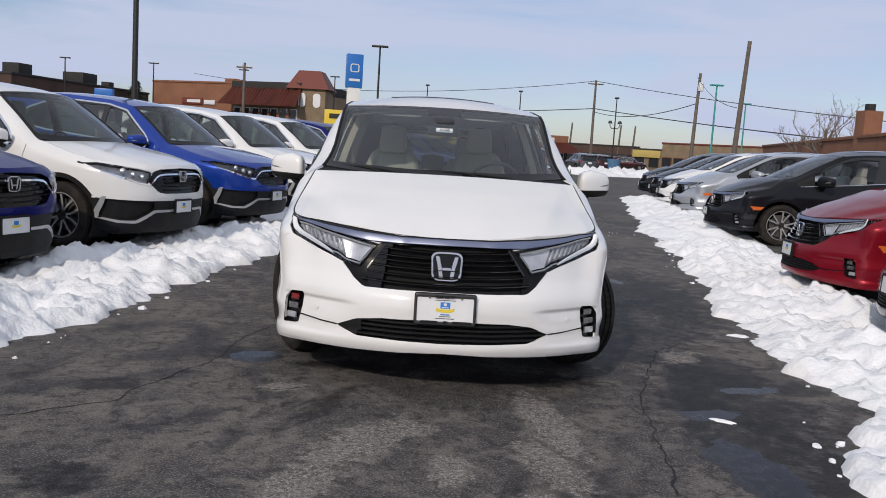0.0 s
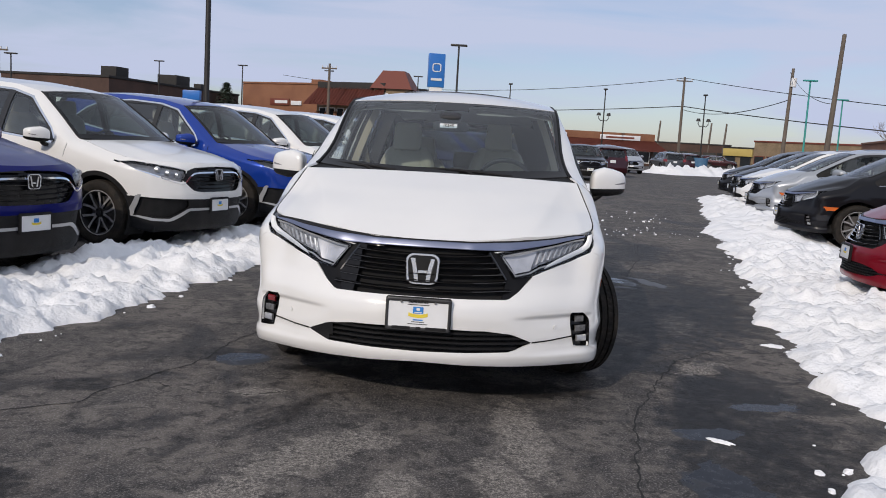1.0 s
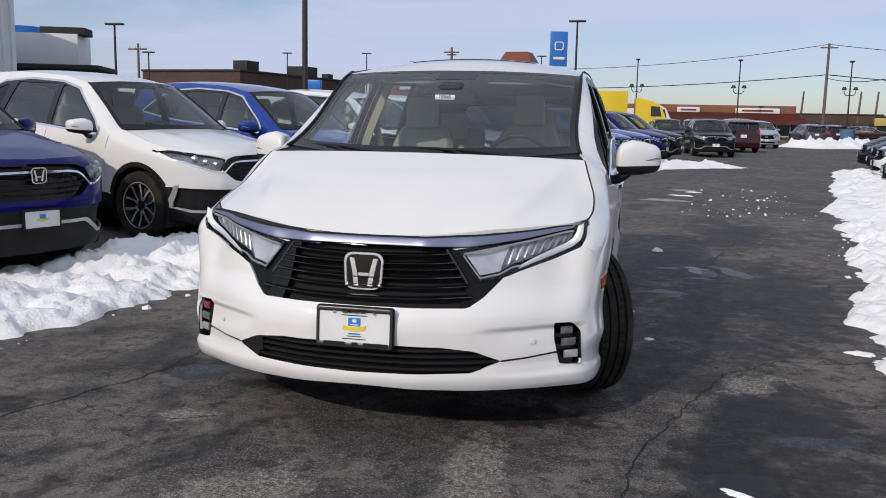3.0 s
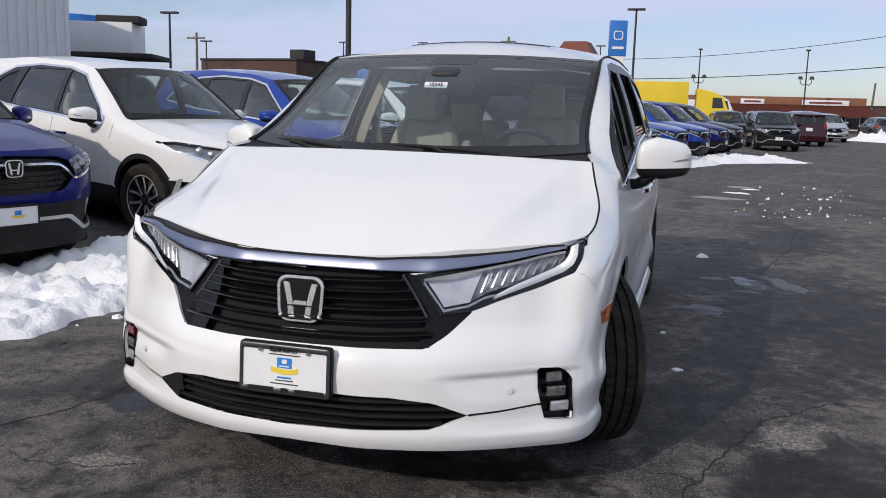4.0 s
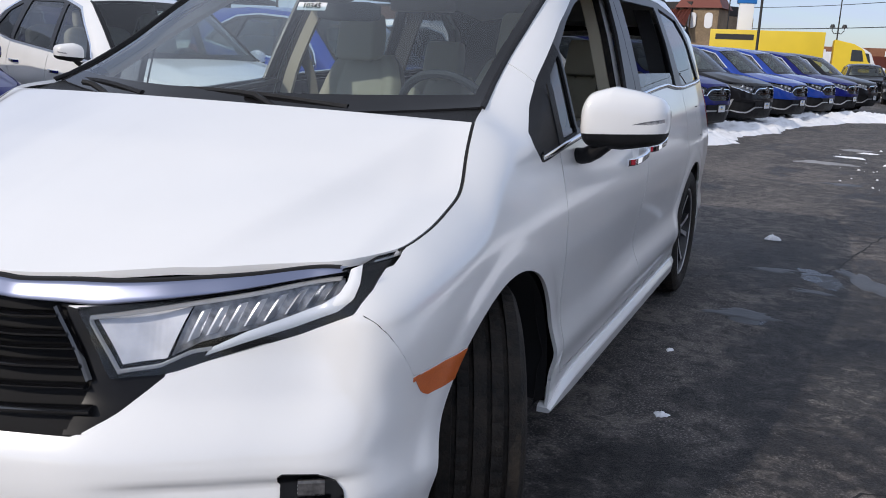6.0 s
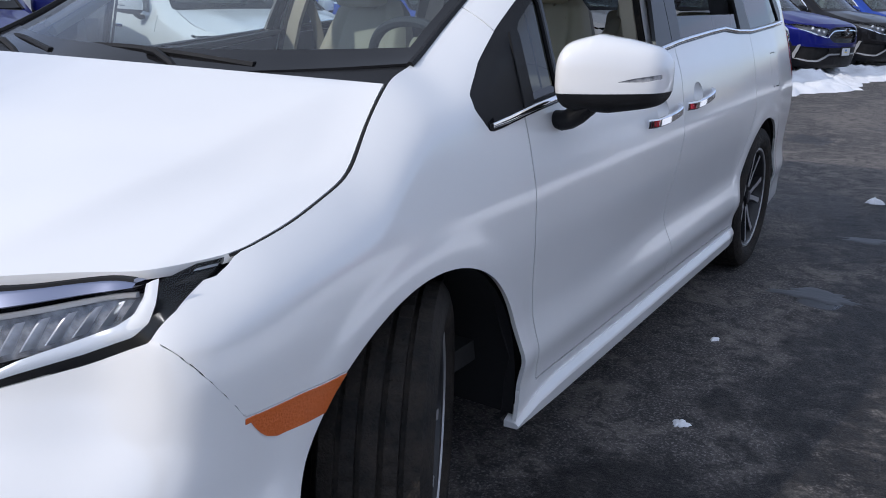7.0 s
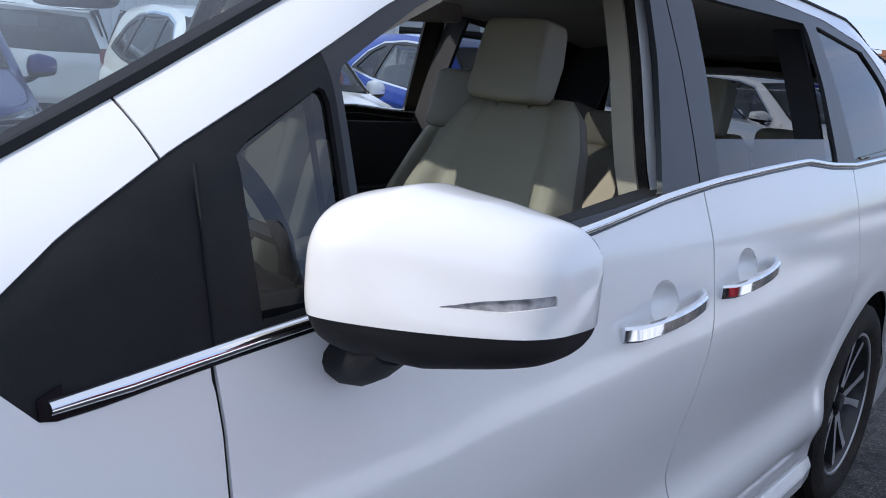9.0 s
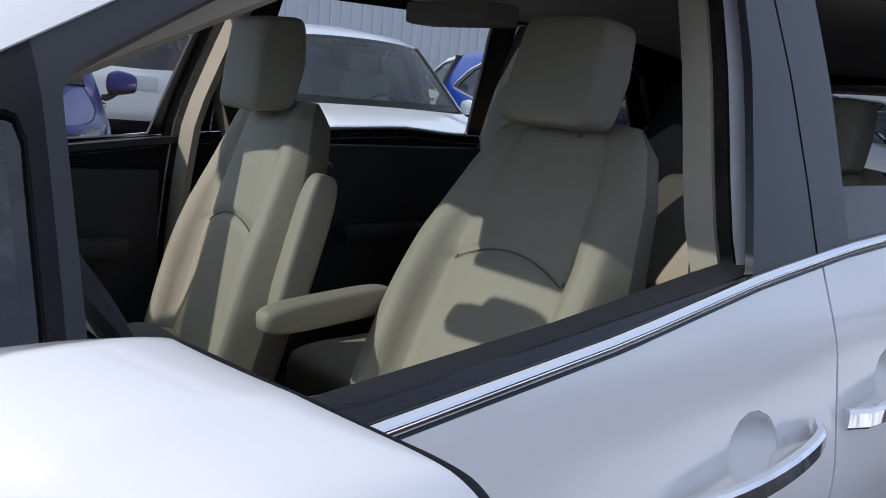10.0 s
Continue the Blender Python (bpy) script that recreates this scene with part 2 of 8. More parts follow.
def prism(outline, depth, at=None, bevel=0.0):
    """A flat outline in x, z thickened along y, its face at y = 0 looking along -y."""
    bm = bmesh.new()
    front = [bm.verts.new((x, 0, z)) for x, z in outline]
    rear = [bm.verts.new((x, depth, z)) for x, z in outline]
    bm.faces.new(front)
    bm.faces.new(rear[::-1])
    for i in range(len(outline)):
        j = (i + 1) % len(outline)
        bm.faces.new((front[i], rear[i], rear[j], front[j]))
    if bevel:
        bmesh.ops.recalc_face_normals(bm, faces=bm.faces)
        bmesh.ops.bevel(bm, geom=[e for e in bm.edges if e.calc_face_angle(0) > 0.5], offset=bevel, segments=2, affect="EDGES")
    if at is not None:
        bm.transform(at)
    return bm


def soft(pairs, x, w):
    """A smooth curve through about the given (x, y) pairs, rounded over the width w."""
    p = np.array(pairs, float)
    x = np.asarray(x, float)
    lo, hi = p[0], p[-1]
    s0, s1 = (p[1, 1] - p[0, 1]) / (p[1, 0] - p[0, 0]), (p[-1, 1] - p[-2, 1]) / (p[-1, 0] - p[-2, 0])
    xs = np.concatenate([[lo[0] - 10], p[:, 0], [hi[0] + 10]])
    ys = np.concatenate([[lo[1] - 10 * s0], p[:, 1], [hi[1] + 10 * s1]])
    k = np.linspace(-1, 1, 15)
    g = np.exp(-3.0 * k * k)
    g /= g.sum()
    return sum(a * np.interp(x + w * b, xs, ys) for a, b in zip(g, k))


def in_shape(px, pz, poly, r=0.0):
    """Signed distance to a polygon grown by r: below 0 inside."""
    d = np.full(px.shape, 1e9)
    inside = np.zeros(px.shape, bool)
    n = len(poly)
    for i in range(n):
        (ax, az), (bx, bz) = poly[i], poly[(i + 1) % n]
        ex, ez = bx - ax, bz - az
        wx, wz = px - ax, pz - az
        t = np.clip((wx * ex + wz * ez) / max(ex * ex + ez * ez, 1e-12), 0, 1)
        d = np.minimum(d, np.hypot(wx - t * ex, wz - t * ez))
        cross = (az > pz) != (bz > pz)
        with np.errstate(divide="ignore", invalid="ignore"):
            inside ^= cross & (px < ax + (pz - az) / (bz - az if bz != az else 1e-12) * ex)
    return np.where(inside, -d, d) - r


def near_line(px, pz, line):
    """Distance to an open polyline."""
    d = np.full(px.shape, 1e9)
    for (ax, az), (bx, bz) in zip(line[:-1], line[1:]):
        ex, ez = bx - ax, bz - az
        wx, wz = px - ax, pz - az
        t = np.clip((wx * ex + wz * ez) / max(ex * ex + ez * ez, 1e-12), 0, 1)
        d = np.minimum(d, np.hypot(wx - t * ex, wz - t * ez))
    return d


def cut(bm, f):
    """Split the faces of bm along f = 0, where f takes arrays of x, y, z."""
    bm.verts.ensure_lookup_table()
    bm.verts.index_update()
    co = np.array([v.co for v in bm.verts])
    val = f(co[:, 0], co[:, 1], co[:, 2])
    val = np.where(np.abs(val) < 1e-9, 0.0, val)
    at = {}
    crossing = []
    for e in bm.edges:
        fa, fb = val[e.verts[0].index], val[e.verts[1].index]
        if fa * fb < 0 and abs(fa - fb) < 1.5 * e.calc_length() + 1e-6:
            crossing.append(e)
    for e in crossing:
        a, b = e.verts
        fa, fb = val[a.index], val[b.index]
        if fa * fb >= 0:
            continue
        t = fa / (fa - fb)
        if t < 0.1 or t > 0.9:
            v = a if t < 0.1 else b
            at[v] = a.co.lerp(b.co, t)
            val[v.index] = 0.0
    level = {v: val[v.index] for v in bm.verts}
    for v, c in at.items():
        v.co = c
    zero = set(at)
    for e in crossing:
        a, b = e.verts
        fa, fb = level[a], level[b]
        if fa * fb < 0 and e.is_valid:
            v = bmesh.utils.edge_split(e, a, fa / (fa - fb))[1]
            level[v] = 0.0
            zero.add(v)
    for face in list({g for v in zero for g in v.link_faces}):
        vs = list(face.verts)
        on = [i for i, v in enumerate(vs) if level[v] == 0.0]
        if len(on) < 2:
            continue
        for i in on:
            done = False
            for j in on:
                if j <= i + 1 or (i == 0 and j == len(vs) - 1):
                    continue
                one = {level[v] > 0 for v in vs[i + 1:j] if level[v] != 0.0}
                two = {level[v] > 0 for v in vs[j + 1:] + vs[:i] if level[v] != 0.0}
                if len(one) == 1 and len(two) == 1 and one != two:
                    bmesh.utils.face_split(face, vs[i], vs[j])
                    done = True
                    break
            if done:
                break


def signed_line(px, pz, line):
    """Signed distance to an open polyline."""
    best, out = np.full(px.shape, 1e9), np.ones(px.shape)
    for (ax, az), (bx, bz) in zip(line[:-1], line[1:]):
        ex, ez = bx - ax, bz - az
        wx, wz = px - ax, pz - az
        t = np.clip((wx * ex + wz * ez) / max(ex * ex + ez * ez, 1e-12), 0, 1)
        d = np.hypot(wx - t * ex, wz - t * ez)
        s = np.where(ex * wz - ez * wx < 0, -d, d)
        closer = d < best
        best, out = np.where(closer, d, best), np.where(closer, s, out)
    return out


def shell(bm, faces, sides=(1,), depth=0.012, lift=0.0):
    """Vertices and faces of some faces of a half body, on one or both sides, with turned-in edges of that depth."""
    verts, polys, at = [], [], {}
    for side in sides:
        rim = {}

        def vid(v):
            key = v if abs(v.co.x) < 1e-5 else (v, side)
            if key not in at:
                at[key] = len(verts)
                q = v.co + v.normal * lift
                verts.append((q.x * side if abs(v.co.x) > 1e-5 else 0.0, q.y, q.z))
            return at[key]

        inside = set(faces)
        for g in faces:
            ids = [vid(v) for v in g.verts]
            polys.append(ids if side > 0 else ids[::-1])
        if depth:
            for g in faces:
                for loop in g.loops:
                    e = loop.edge
                    if any(o is not g and o in inside for o in e.link_faces) or all(abs(v.co.x) < 1e-5 for v in e.verts):
                        continue
                    quad = []
                    for v, low in ((loop.vert, 0), (loop.link_loop_next.vert, 0), (loop.link_loop_next.vert, 1), (loop.vert, 1)):
                        key = (v, low)
                        if key not in rim:
                            rim[key] = len(verts)
                            q = v.co + v.normal * (lift - low * depth)
                            verts.append((q.x * side, q.y, q.z))
                        quad.append(rim[key])
                    polys.append(quad[::-1] if side > 0 else quad)
    return verts, polys


def grid_bm(g):
    bm = bmesh.new()
    nu, nv = g.shape[:2]
    vs = [[bm.verts.new(g[i, j]) for j in range(nv)] for i in range(nu)]
    for i in range(nu - 1):
        for j in range(nv - 1):
            bm.faces.new((vs[i][j], vs[i + 1][j], vs[i + 1][j + 1], vs[i][j + 1]))
    return bm


def resample(points, n):
    p = np.array(points, float)
    d = np.concatenate([[0], np.cumsum(np.linalg.norm(np.diff(p, axis=0), axis=1))])
    t = np.linspace(0, d[-1], n)
    return np.stack([np.interp(t, d, p[:, k]) for k in range(p.shape[1])], 1)

# ---------------------------------------------------------------- vehicles
def half_body(spec, nu, nv):
    """The side skin of half a vehicle, wrapped from the middle of its nose to the middle of its tail, and its top edge."""
    p = np.array(spec["plan"], float)
    d = np.concatenate([[0], np.cumsum(np.hypot(*np.diff(p, axis=0).T))])
    total = d[-1]
    fine = np.linspace(0, total, 900)
    w = spec.get("corner", 0.10)
    mx = [(-a, -b) for a, b in zip(d[:0:-1], p[:0:-1, 0])] + list(zip(d, p[:, 0])) + [(2 * total - a, -b) for a, b in zip(d[-2::-1], p[-2::-1, 0])]
    my = [(-a, b) for a, b in zip(d[:0:-1], p[:0:-1, 1])] + list(zip(d, p[:, 1])) + [(2 * total - a, b) for a, b in zip(d[-2::-1], p[-2::-1, 1])]

    def plan(u):
        return soft(mx, u, w), soft(my, u, w)

    fx, fy = plan(fine)

    def normal(u):
        (ax, ay), (bx, by) = plan(u - 0.01), plan(u + 0.01)
        tx, ty = bx - ax, by - ay
        k = np.hypot(tx, ty)
        return ty / k, -tx / k

    def base(u, z):
        nx, ny = normal(u)
        front, rear = np.where(ny < 0, ny * ny, 0), np.where(ny > 0, ny * ny, 0)
        side = 1 - front - rear
        return front * soft(spec["front_in"], z, 0.035) + rear * soft(spec["rear_in"], z, 0.06) + side * soft(spec["side_in"], z, 0.05)

    us, zs, ds = [], [], []
    for x, y, z in spec["top"]:
        k = int(np.argmin(np.hypot(fx - x, fy - y)))
        u = fine[k]
        nx, ny = normal(np.array([u]))
        us.append(u)
        zs.append(z)
        ds.append(float(-(x - fx[k]) * nx[0] - (y - fy[k]) * ny[0]))
    us[0], us[-1] = 0.0, total
    u = np.linspace(0, total, nu)
    zt = soft(list(zip(us, zs)), u, 0.07)
    dt = soft(list(zip(us, ds)), u, 0.07)
    zb = soft([(a * total, z) for a, z in spec["bottom"]], u, 0.1)
    a = dt - base(u, zt)
    cx, cy = plan(u)
    nx, ny = normal(u)
    v = np.linspace(0, 1, nv)
    z = zb[:, None] + (zt - zb)[:, None] * v[None, :]
    h = spec.get("round", 0.12)
    fade = np.clip(1 - (zt[:, None] - z) / h, 0, 1) ** 2
    inset = base(np.repeat(u[:, None], nv, 1), z) + a[:, None] * fade
    X = cx[:, None] - nx[:, None] * inset
    Y = cy[:, None] - ny[:, None] * inset
    if "sculpt" in spec:
        push = spec["sculpt"](X, Y, z)
        X, Y = X + nx[:, None] * push, Y + ny[:, None] * push
    X[0, :] = 0
    X[-1, :] = 0
    g = np.stack([X, Y, z], 2)
    fnx, fny = normal(fine)
    widest = int(np.argmax(fx > 0.97 * fx.max()))

    def front(x, z):
        """How far back the skin of the nose lies at this x and height."""
        q = base(fine, np.full(fine.shape, z))
        ax, ay = fx - fnx * q, fy - fny * q
        return float(np.interp(abs(x), ax[:widest], ay[:widest]))

    def flank(y, z):
        """How far out the skin of the side lies at this y and height."""
        q = base(fine, np.full(fine.shape, z))
        ax, ay = fx - fnx * q, fy - fny * q
        return float(np.interp(y, ay[widest:-60], ax[widest:-60]))

    return grid_bm(g), g[:, -1, :], front, flank


def split_regions(bm, regions):
    """Cut bm along every region's edge and sort its faces: the first region that holds a face's middle takes it."""
    for _, f in regions:
        middle = MIDDLES.get(f)
        if middle:
            cut(bm, middle)
        cut(bm, f)
    bm.normal_update()
    faces = list(bm.faces)
    mid = np.array([g.calc_center_median() for g in faces])
    owner = np.full(len(faces), -1)
    for k, (_, f) in enumerate(regions):
        hit = (f(mid[:, 0], mid[:, 1], mid[:, 2]) < 0) & (owner < 0)
        owner[hit] = k
    out = {}
    for g, k in zip(faces, owner):
        out.setdefault(regions[k][0] if k >= 0 else "rest", []).append(g)
    return out


def skin_part(name, bm, faces, mat, parent, sides=(1,), depth=0.012, lift=0.0, label=""):
    if not faces:
        return None
    v, f = shell(bm, faces, sides, depth, lift)
    return part(name, mesh_of(name, v, f, mat), None, parent, label)


def side_shape(poly, r=0.0, near=0.6):
    return lambda x, y, z: np.where(x > near, in_shape(y, z, poly, r), 1.0)


def front_shape(poly, r=0.0, reach=0.9):
    return lambda x, y, z: np.where(y < reach, in_shape(x, z, poly, r), 1.0)


MIDDLES = {}


def seam(line, half=0.0028, near=0.6):
    """A thin strip along a line seen from the side."""
    f = lambda x, y, z: np.where(x > near, near_line(y, z, line) - half, 1.0)
    MIDDLES[f] = lambda x, y, z: np.where(x > near, signed_line(y, z, line), 1.0)
    return f


def front_seam(line, half=0.003, reach=0.9):
    """A thin strip along a line seen from the front."""
    f = lambda x, y, z: np.where(y < reach, near_line(x, z, line) - half, 1.0)
    MIDDLES[f] = lambda x, y, z: np.where(y < reach, signed_line(x, z, line), 1.0)
    return f


def arch(cy, cz, r):
    return lambda x, y, z: np.where(x > 0.5, np.hypot(y - cy, z - cz) - r, 1.0)


def wheel(parent, at, radius, width, style, rim_mat=None, detail=True):
    """A road wheel with its axis along x and its outer face towards +x."""
    rim_r = radius * (0.70 if style == "van" else 0.675)
    tyre_at = part("wheel", wheel_tyre(radius, width, rim_r, detail), RUBBER, parent, "black rubber tyre on an alloy rim", at)
    turn = pose(0, 0, 0, 0, 90, 0)
    ring = bmesh.new()
    prof = [(rim_r + 0.012, width * 0.40), (rim_r - 0.004, width * 0.43), (rim_r - 0.016, width * 0.40), (rim_r - 0.03, width * 0.22), (rim_r - 0.045, -width * 0.38)]
    spin(ring, prof, 48 if detail else 24)
    part("rim", ring, DARK_ALLOY, tyre_at)
    lip = bmesh.new()
    spin(lip, [(rim_r + 0.004, width * 0.405), (rim_r + 0.001, width * 0.438), (rim_r - 0.007, width * 0.438), (rim_r - 0.010, width * 0.405)], 48 if detail else 24)
    part("rim_lip", lip, BRIGHT_ALLOY, tyre_at, "machined bright rim edge")
    part("brake_disc", cyl(rim_r * 0.72, 0.03, pose(-0.02, 0, 0) @ turn, 32), BRAKE, tyre_at)
    spokes = bmesh.new()
    count = 5
    for k in range(count):
        for s in (-1, 1):
            a = 2 * math.pi * k / count + s * 0.155
            a1 = 2 * math.pi * k / count + s * (0.26 if style == "van" else 0.36)
            pts = []
            for rr, aa, ww, xx in ((0.055, a * 1.0, 0.014, width * 0.30), (rim_r * 0.55, (a + a1) / 2, 0.011, width * 0.33), (rim_r - 0.008, a1, 0.015, width * 0.38)):
                c, q = math.cos(aa), math.sin(aa)
                pts.append([Vector((xx, rr * c - ww * q, rr * q + ww * c)), Vector((xx, rr * c + ww * q, rr * q - ww * c))])
            for i in range(2):
                f = [pts[i][0], pts[i][1], pts[i + 1][1], pts[i + 1][0]]
                top = [spokes.verts.new(q) for q in f]
                low = [spokes.verts.new(q - Vector((0.035, 0, 0))) for q in f]
                spokes.faces.new(top)
                for j in range(4):
                    spokes.faces.new((top[j], low[j], low[(j + 1) % 4], top[(j + 1) % 4]))
    bmesh.ops.recalc_face_normals(spokes, faces=spokes.faces)
    me = bpy.data.meshes.new("spokes")
    spokes.to_mesh(me)
    spokes.free()
    me.materials.append(BRIGHT_ALLOY)
    me.materials.append(DARK_ALLOY)
    for q in me.polygons:
        q.material_index = 0 if q.normal.x > 0.7 else 1
    part("spokes", me, None, tyre_at, "machined bright spokes with dark sides")
    part("hub_cap", cyl(0.034, 0.02, pose(width * 0.31, 0, 0) @ turn, 20, bevel=0.004), DARK_ALLOY, tyre_at)
    return tyre_at


def spin(bm, profile, seg):
    """Sweep (radius, x) pairs round the x axis."""
    rows = []
    for k in range(seg):
        a = 2 * math.pi * k / seg
        rows.append([bm.verts.new((x, r * math.cos(a), r * math.sin(a))) for r, x in profile])
    for k in range(seg):
        a, b = rows[k], rows[(k + 1) % seg]
        for i in range(len(profile) - 1):
            bm.faces.new((a[i], a[i + 1], b[i + 1], b[i]))
    return bm


def wheel_tyre(radius, width, rim_r, detail):
    """A tyre with four grooves round the tread and cross sipes."""
    bm = bmesh.new()
    h = width / 2
    prof = [(rim_r, -h * 0.82), (rim_r + 0.02, -h * 0.98), ((rim_r + radius) / 2, -h * 1.04), (radius - 0.028, -h * 0.97), (radius - 0.010, -h * 0.86)]
    if detail:
        for g in (-0.54, -0.19, 0.19, 0.54):
            prof += [(radius - 0.003 * abs(g), h * (g - 0.055)), (radius - 0.014, h * (g - 0.042)), (radius - 0.014, h * (g + 0.042)), (radius - 0.003 * abs(g), h * (g + 0.055))]
    else:
        prof += [(radius, -h * 0.5), (radius, h * 0.5)]
    prof += [(radius - 0.010, h * 0.86), (radius - 0.028, h * 0.97), ((rim_r + radius) / 2, h * 1.04), (rim_r + 0.02, h * 0.98), (rim_r, h * 0.82)]
    if not detail:
        return spin(bm, prof, 28)
    seg = 168
    rows = []
    for k in range(seg):
        row = []
        for i, (r, x) in enumerate(prof):
            skew = 0.35 * x / h
            a = 2 * math.pi * (k + skew * 1.2) / seg
            rr = r - (0.006 if (k % 3 == 0 and r > radius - 0.009 and abs(x) > h * 0.2) else 0)
            row.append(bm.verts.new((x, rr * math.cos(a), rr * math.sin(a))))
        rows.append(row)
    for k in range(seg):
        a, b = rows[k], rows[(k + 1) % seg]
        for i in range(len(prof) - 1):
            bm.faces.new((a[i], a[i + 1], b[i + 1], b[i]))
    return bm


VAN = dict(
    plan=[(0, 0.03), (0.25, 0.045), (0.47, 0.115), (0.58, 0.172), (0.70, 0.25), (0.80, 0.325), (0.88, 0.375), (0.935, 0.43), (0.968, 0.52), (0.984, 0.65),
          (0.992, 0.85), (0.996, 1.3), (0.997, 2.5), (0.997, 3.8), (0.988, 4.6), (0.955, 5.1), (0.86, 5.32), (0.6, 5.42), (0, 5.45)],
    front_in=[(0.20, 0.09), (0.25, 0.025), (0.30, 0.0), (0.36, 0.012), (0.43, 0.006), (0.50, 0.0), (0.56, 0.008), (0.60, 0.035), (0.66, 0.085), (0.74, 0.122), (0.81, 0.14), (0.87, 0.16), (0.95, 0.23)],
    rear_in=[(0.2, 0.08), (0.5, 0.0), (0.9, 0.03), (1.2, 0.10), (1.7, 0.35)],
    side_in=[(0.20, 0.032), (0.25, 0.022), (0.31, 0.020), (0.335, 0.022), (0.37, 0.020), (0.43, 0.003), (0.47, 0.014), (0.54, 0.024), (0.64, 0.017), (0.76, 0.004), (0.88, 0.005), (0.96, 0.022), (1.03, 0.037), (1.10, 0.052),
             (1.16, 0.072), (1.3, 0.115), (1.45, 0.165), (1.6, 0.225), (1.7, 0.275)],
    top=[(0, 0.20, 0.872), (0.3, 0.235, 0.882), (0.55, 0.345, 0.902), (0.75, 0.47, 0.918), (0.86, 0.57, 0.928), (0.90, 0.625, 0.936), (0.913, 0.75, 0.965), (0.905, 0.93, 1.02),
         (0.868, 1.04, 1.11), (0.839, 1.15, 1.184), (0.800, 1.30, 1.203), (0.772, 1.45, 1.272), (0.757, 1.60, 1.350), (0.752, 1.82, 1.475), (0.745, 2.05, 1.600), (0.736, 2.16, 1.643), (0.724, 2.6, 1.69), (0.715, 3.4, 1.712),
         (0.70, 4.4, 1.70), (0.66, 5.0, 1.62), (0.55, 5.27, 1.56), (0, 5.33, 1.54)],
    marks=dict(tip=(0.90, 0.625), hood_back=(0.839, 1.15), ws_low=(0.800, 1.30), ws_high=(0.736, 2.16), roof_back=(0.55, 5.27)),
    bottom=[(0, 0.268), (0.07, 0.25), (0.14, 0.235), (0.3, 0.232), (0.75, 0.232), (0.9, 0.27), (1, 0.3)],
    hood=dict(front=(0, 0.20, 0.872), mid=[(0.40, 0.975), (0.70, 1.10)], back=(0, 1.00, 1.192), back_curve=0.16),
    glass=dict(low=(0, 1.07, 1.165), high=(0, 2.09, 1.664), bow=0.03),
    roof=[(2.25, 1.716), (2.5, 1.762), (3.0, 1.786), (3.8, 1.786), (4.6, 1.75), (5.1, 1.655)], roof_end=(0, 5.33, 1.56),
    axles=(1.135, 4.27), arch=(0.455, 0.452), arch_at=((1.112, 0.335), (4.262, 0.335)), hub=0.366, radius=0.368, tyre=0.235, track=0.862,
)

def van_sculpt(x, y, z):
    """Body lines: the flares round the wheels, the lower door crease, the ledge in the bumper's corners."""
    def ease(v, a, b):
        t = np.clip((v - a) / (b - a), 0, 1)
        return t * t * (3 - 2 * t)

    side = ease(x, 0.90, 0.955)
    push = np.zeros_like(z)
    for cy, cz in VAN["arch_at"]:
        r = np.hypot(y - cy, z - cz)
        push = push + 0.006 * (1 - ease(r, 0.49, 0.545)) * side * ease(z, 0.30, 0.45)
    along = ease(y, 1.95, 2.75) * (1 - ease(y, 3.72, 3.92)) * side
    push = push + along * np.interp(z, [0.36, 0.42, 0.475, 0.555, 0.575, 0.72, 0.86], [0.0, 0.009, 0.012, -0.006, -0.009, -0.005, 0.0])
    nose = (y < 0.45) * ease(x, 0.44, 0.62) * (1 - ease(x, 0.86, 0.93))
    lip = (y < 0.80) * ease(x, 0.45, 0.78)
    push = push + lip * np.interp(z, [0.22, 0.262, 0.298, 0.318], [0.010, 0.013, 0.010, 0.0])
    return push + nose * np.interp(z, [0.385, 0.40, 0.497, 0.512, 0.53], [0.0, -0.002, -0.017, -0.002, 0.0])


VAN["sculpt"] = van_sculpt

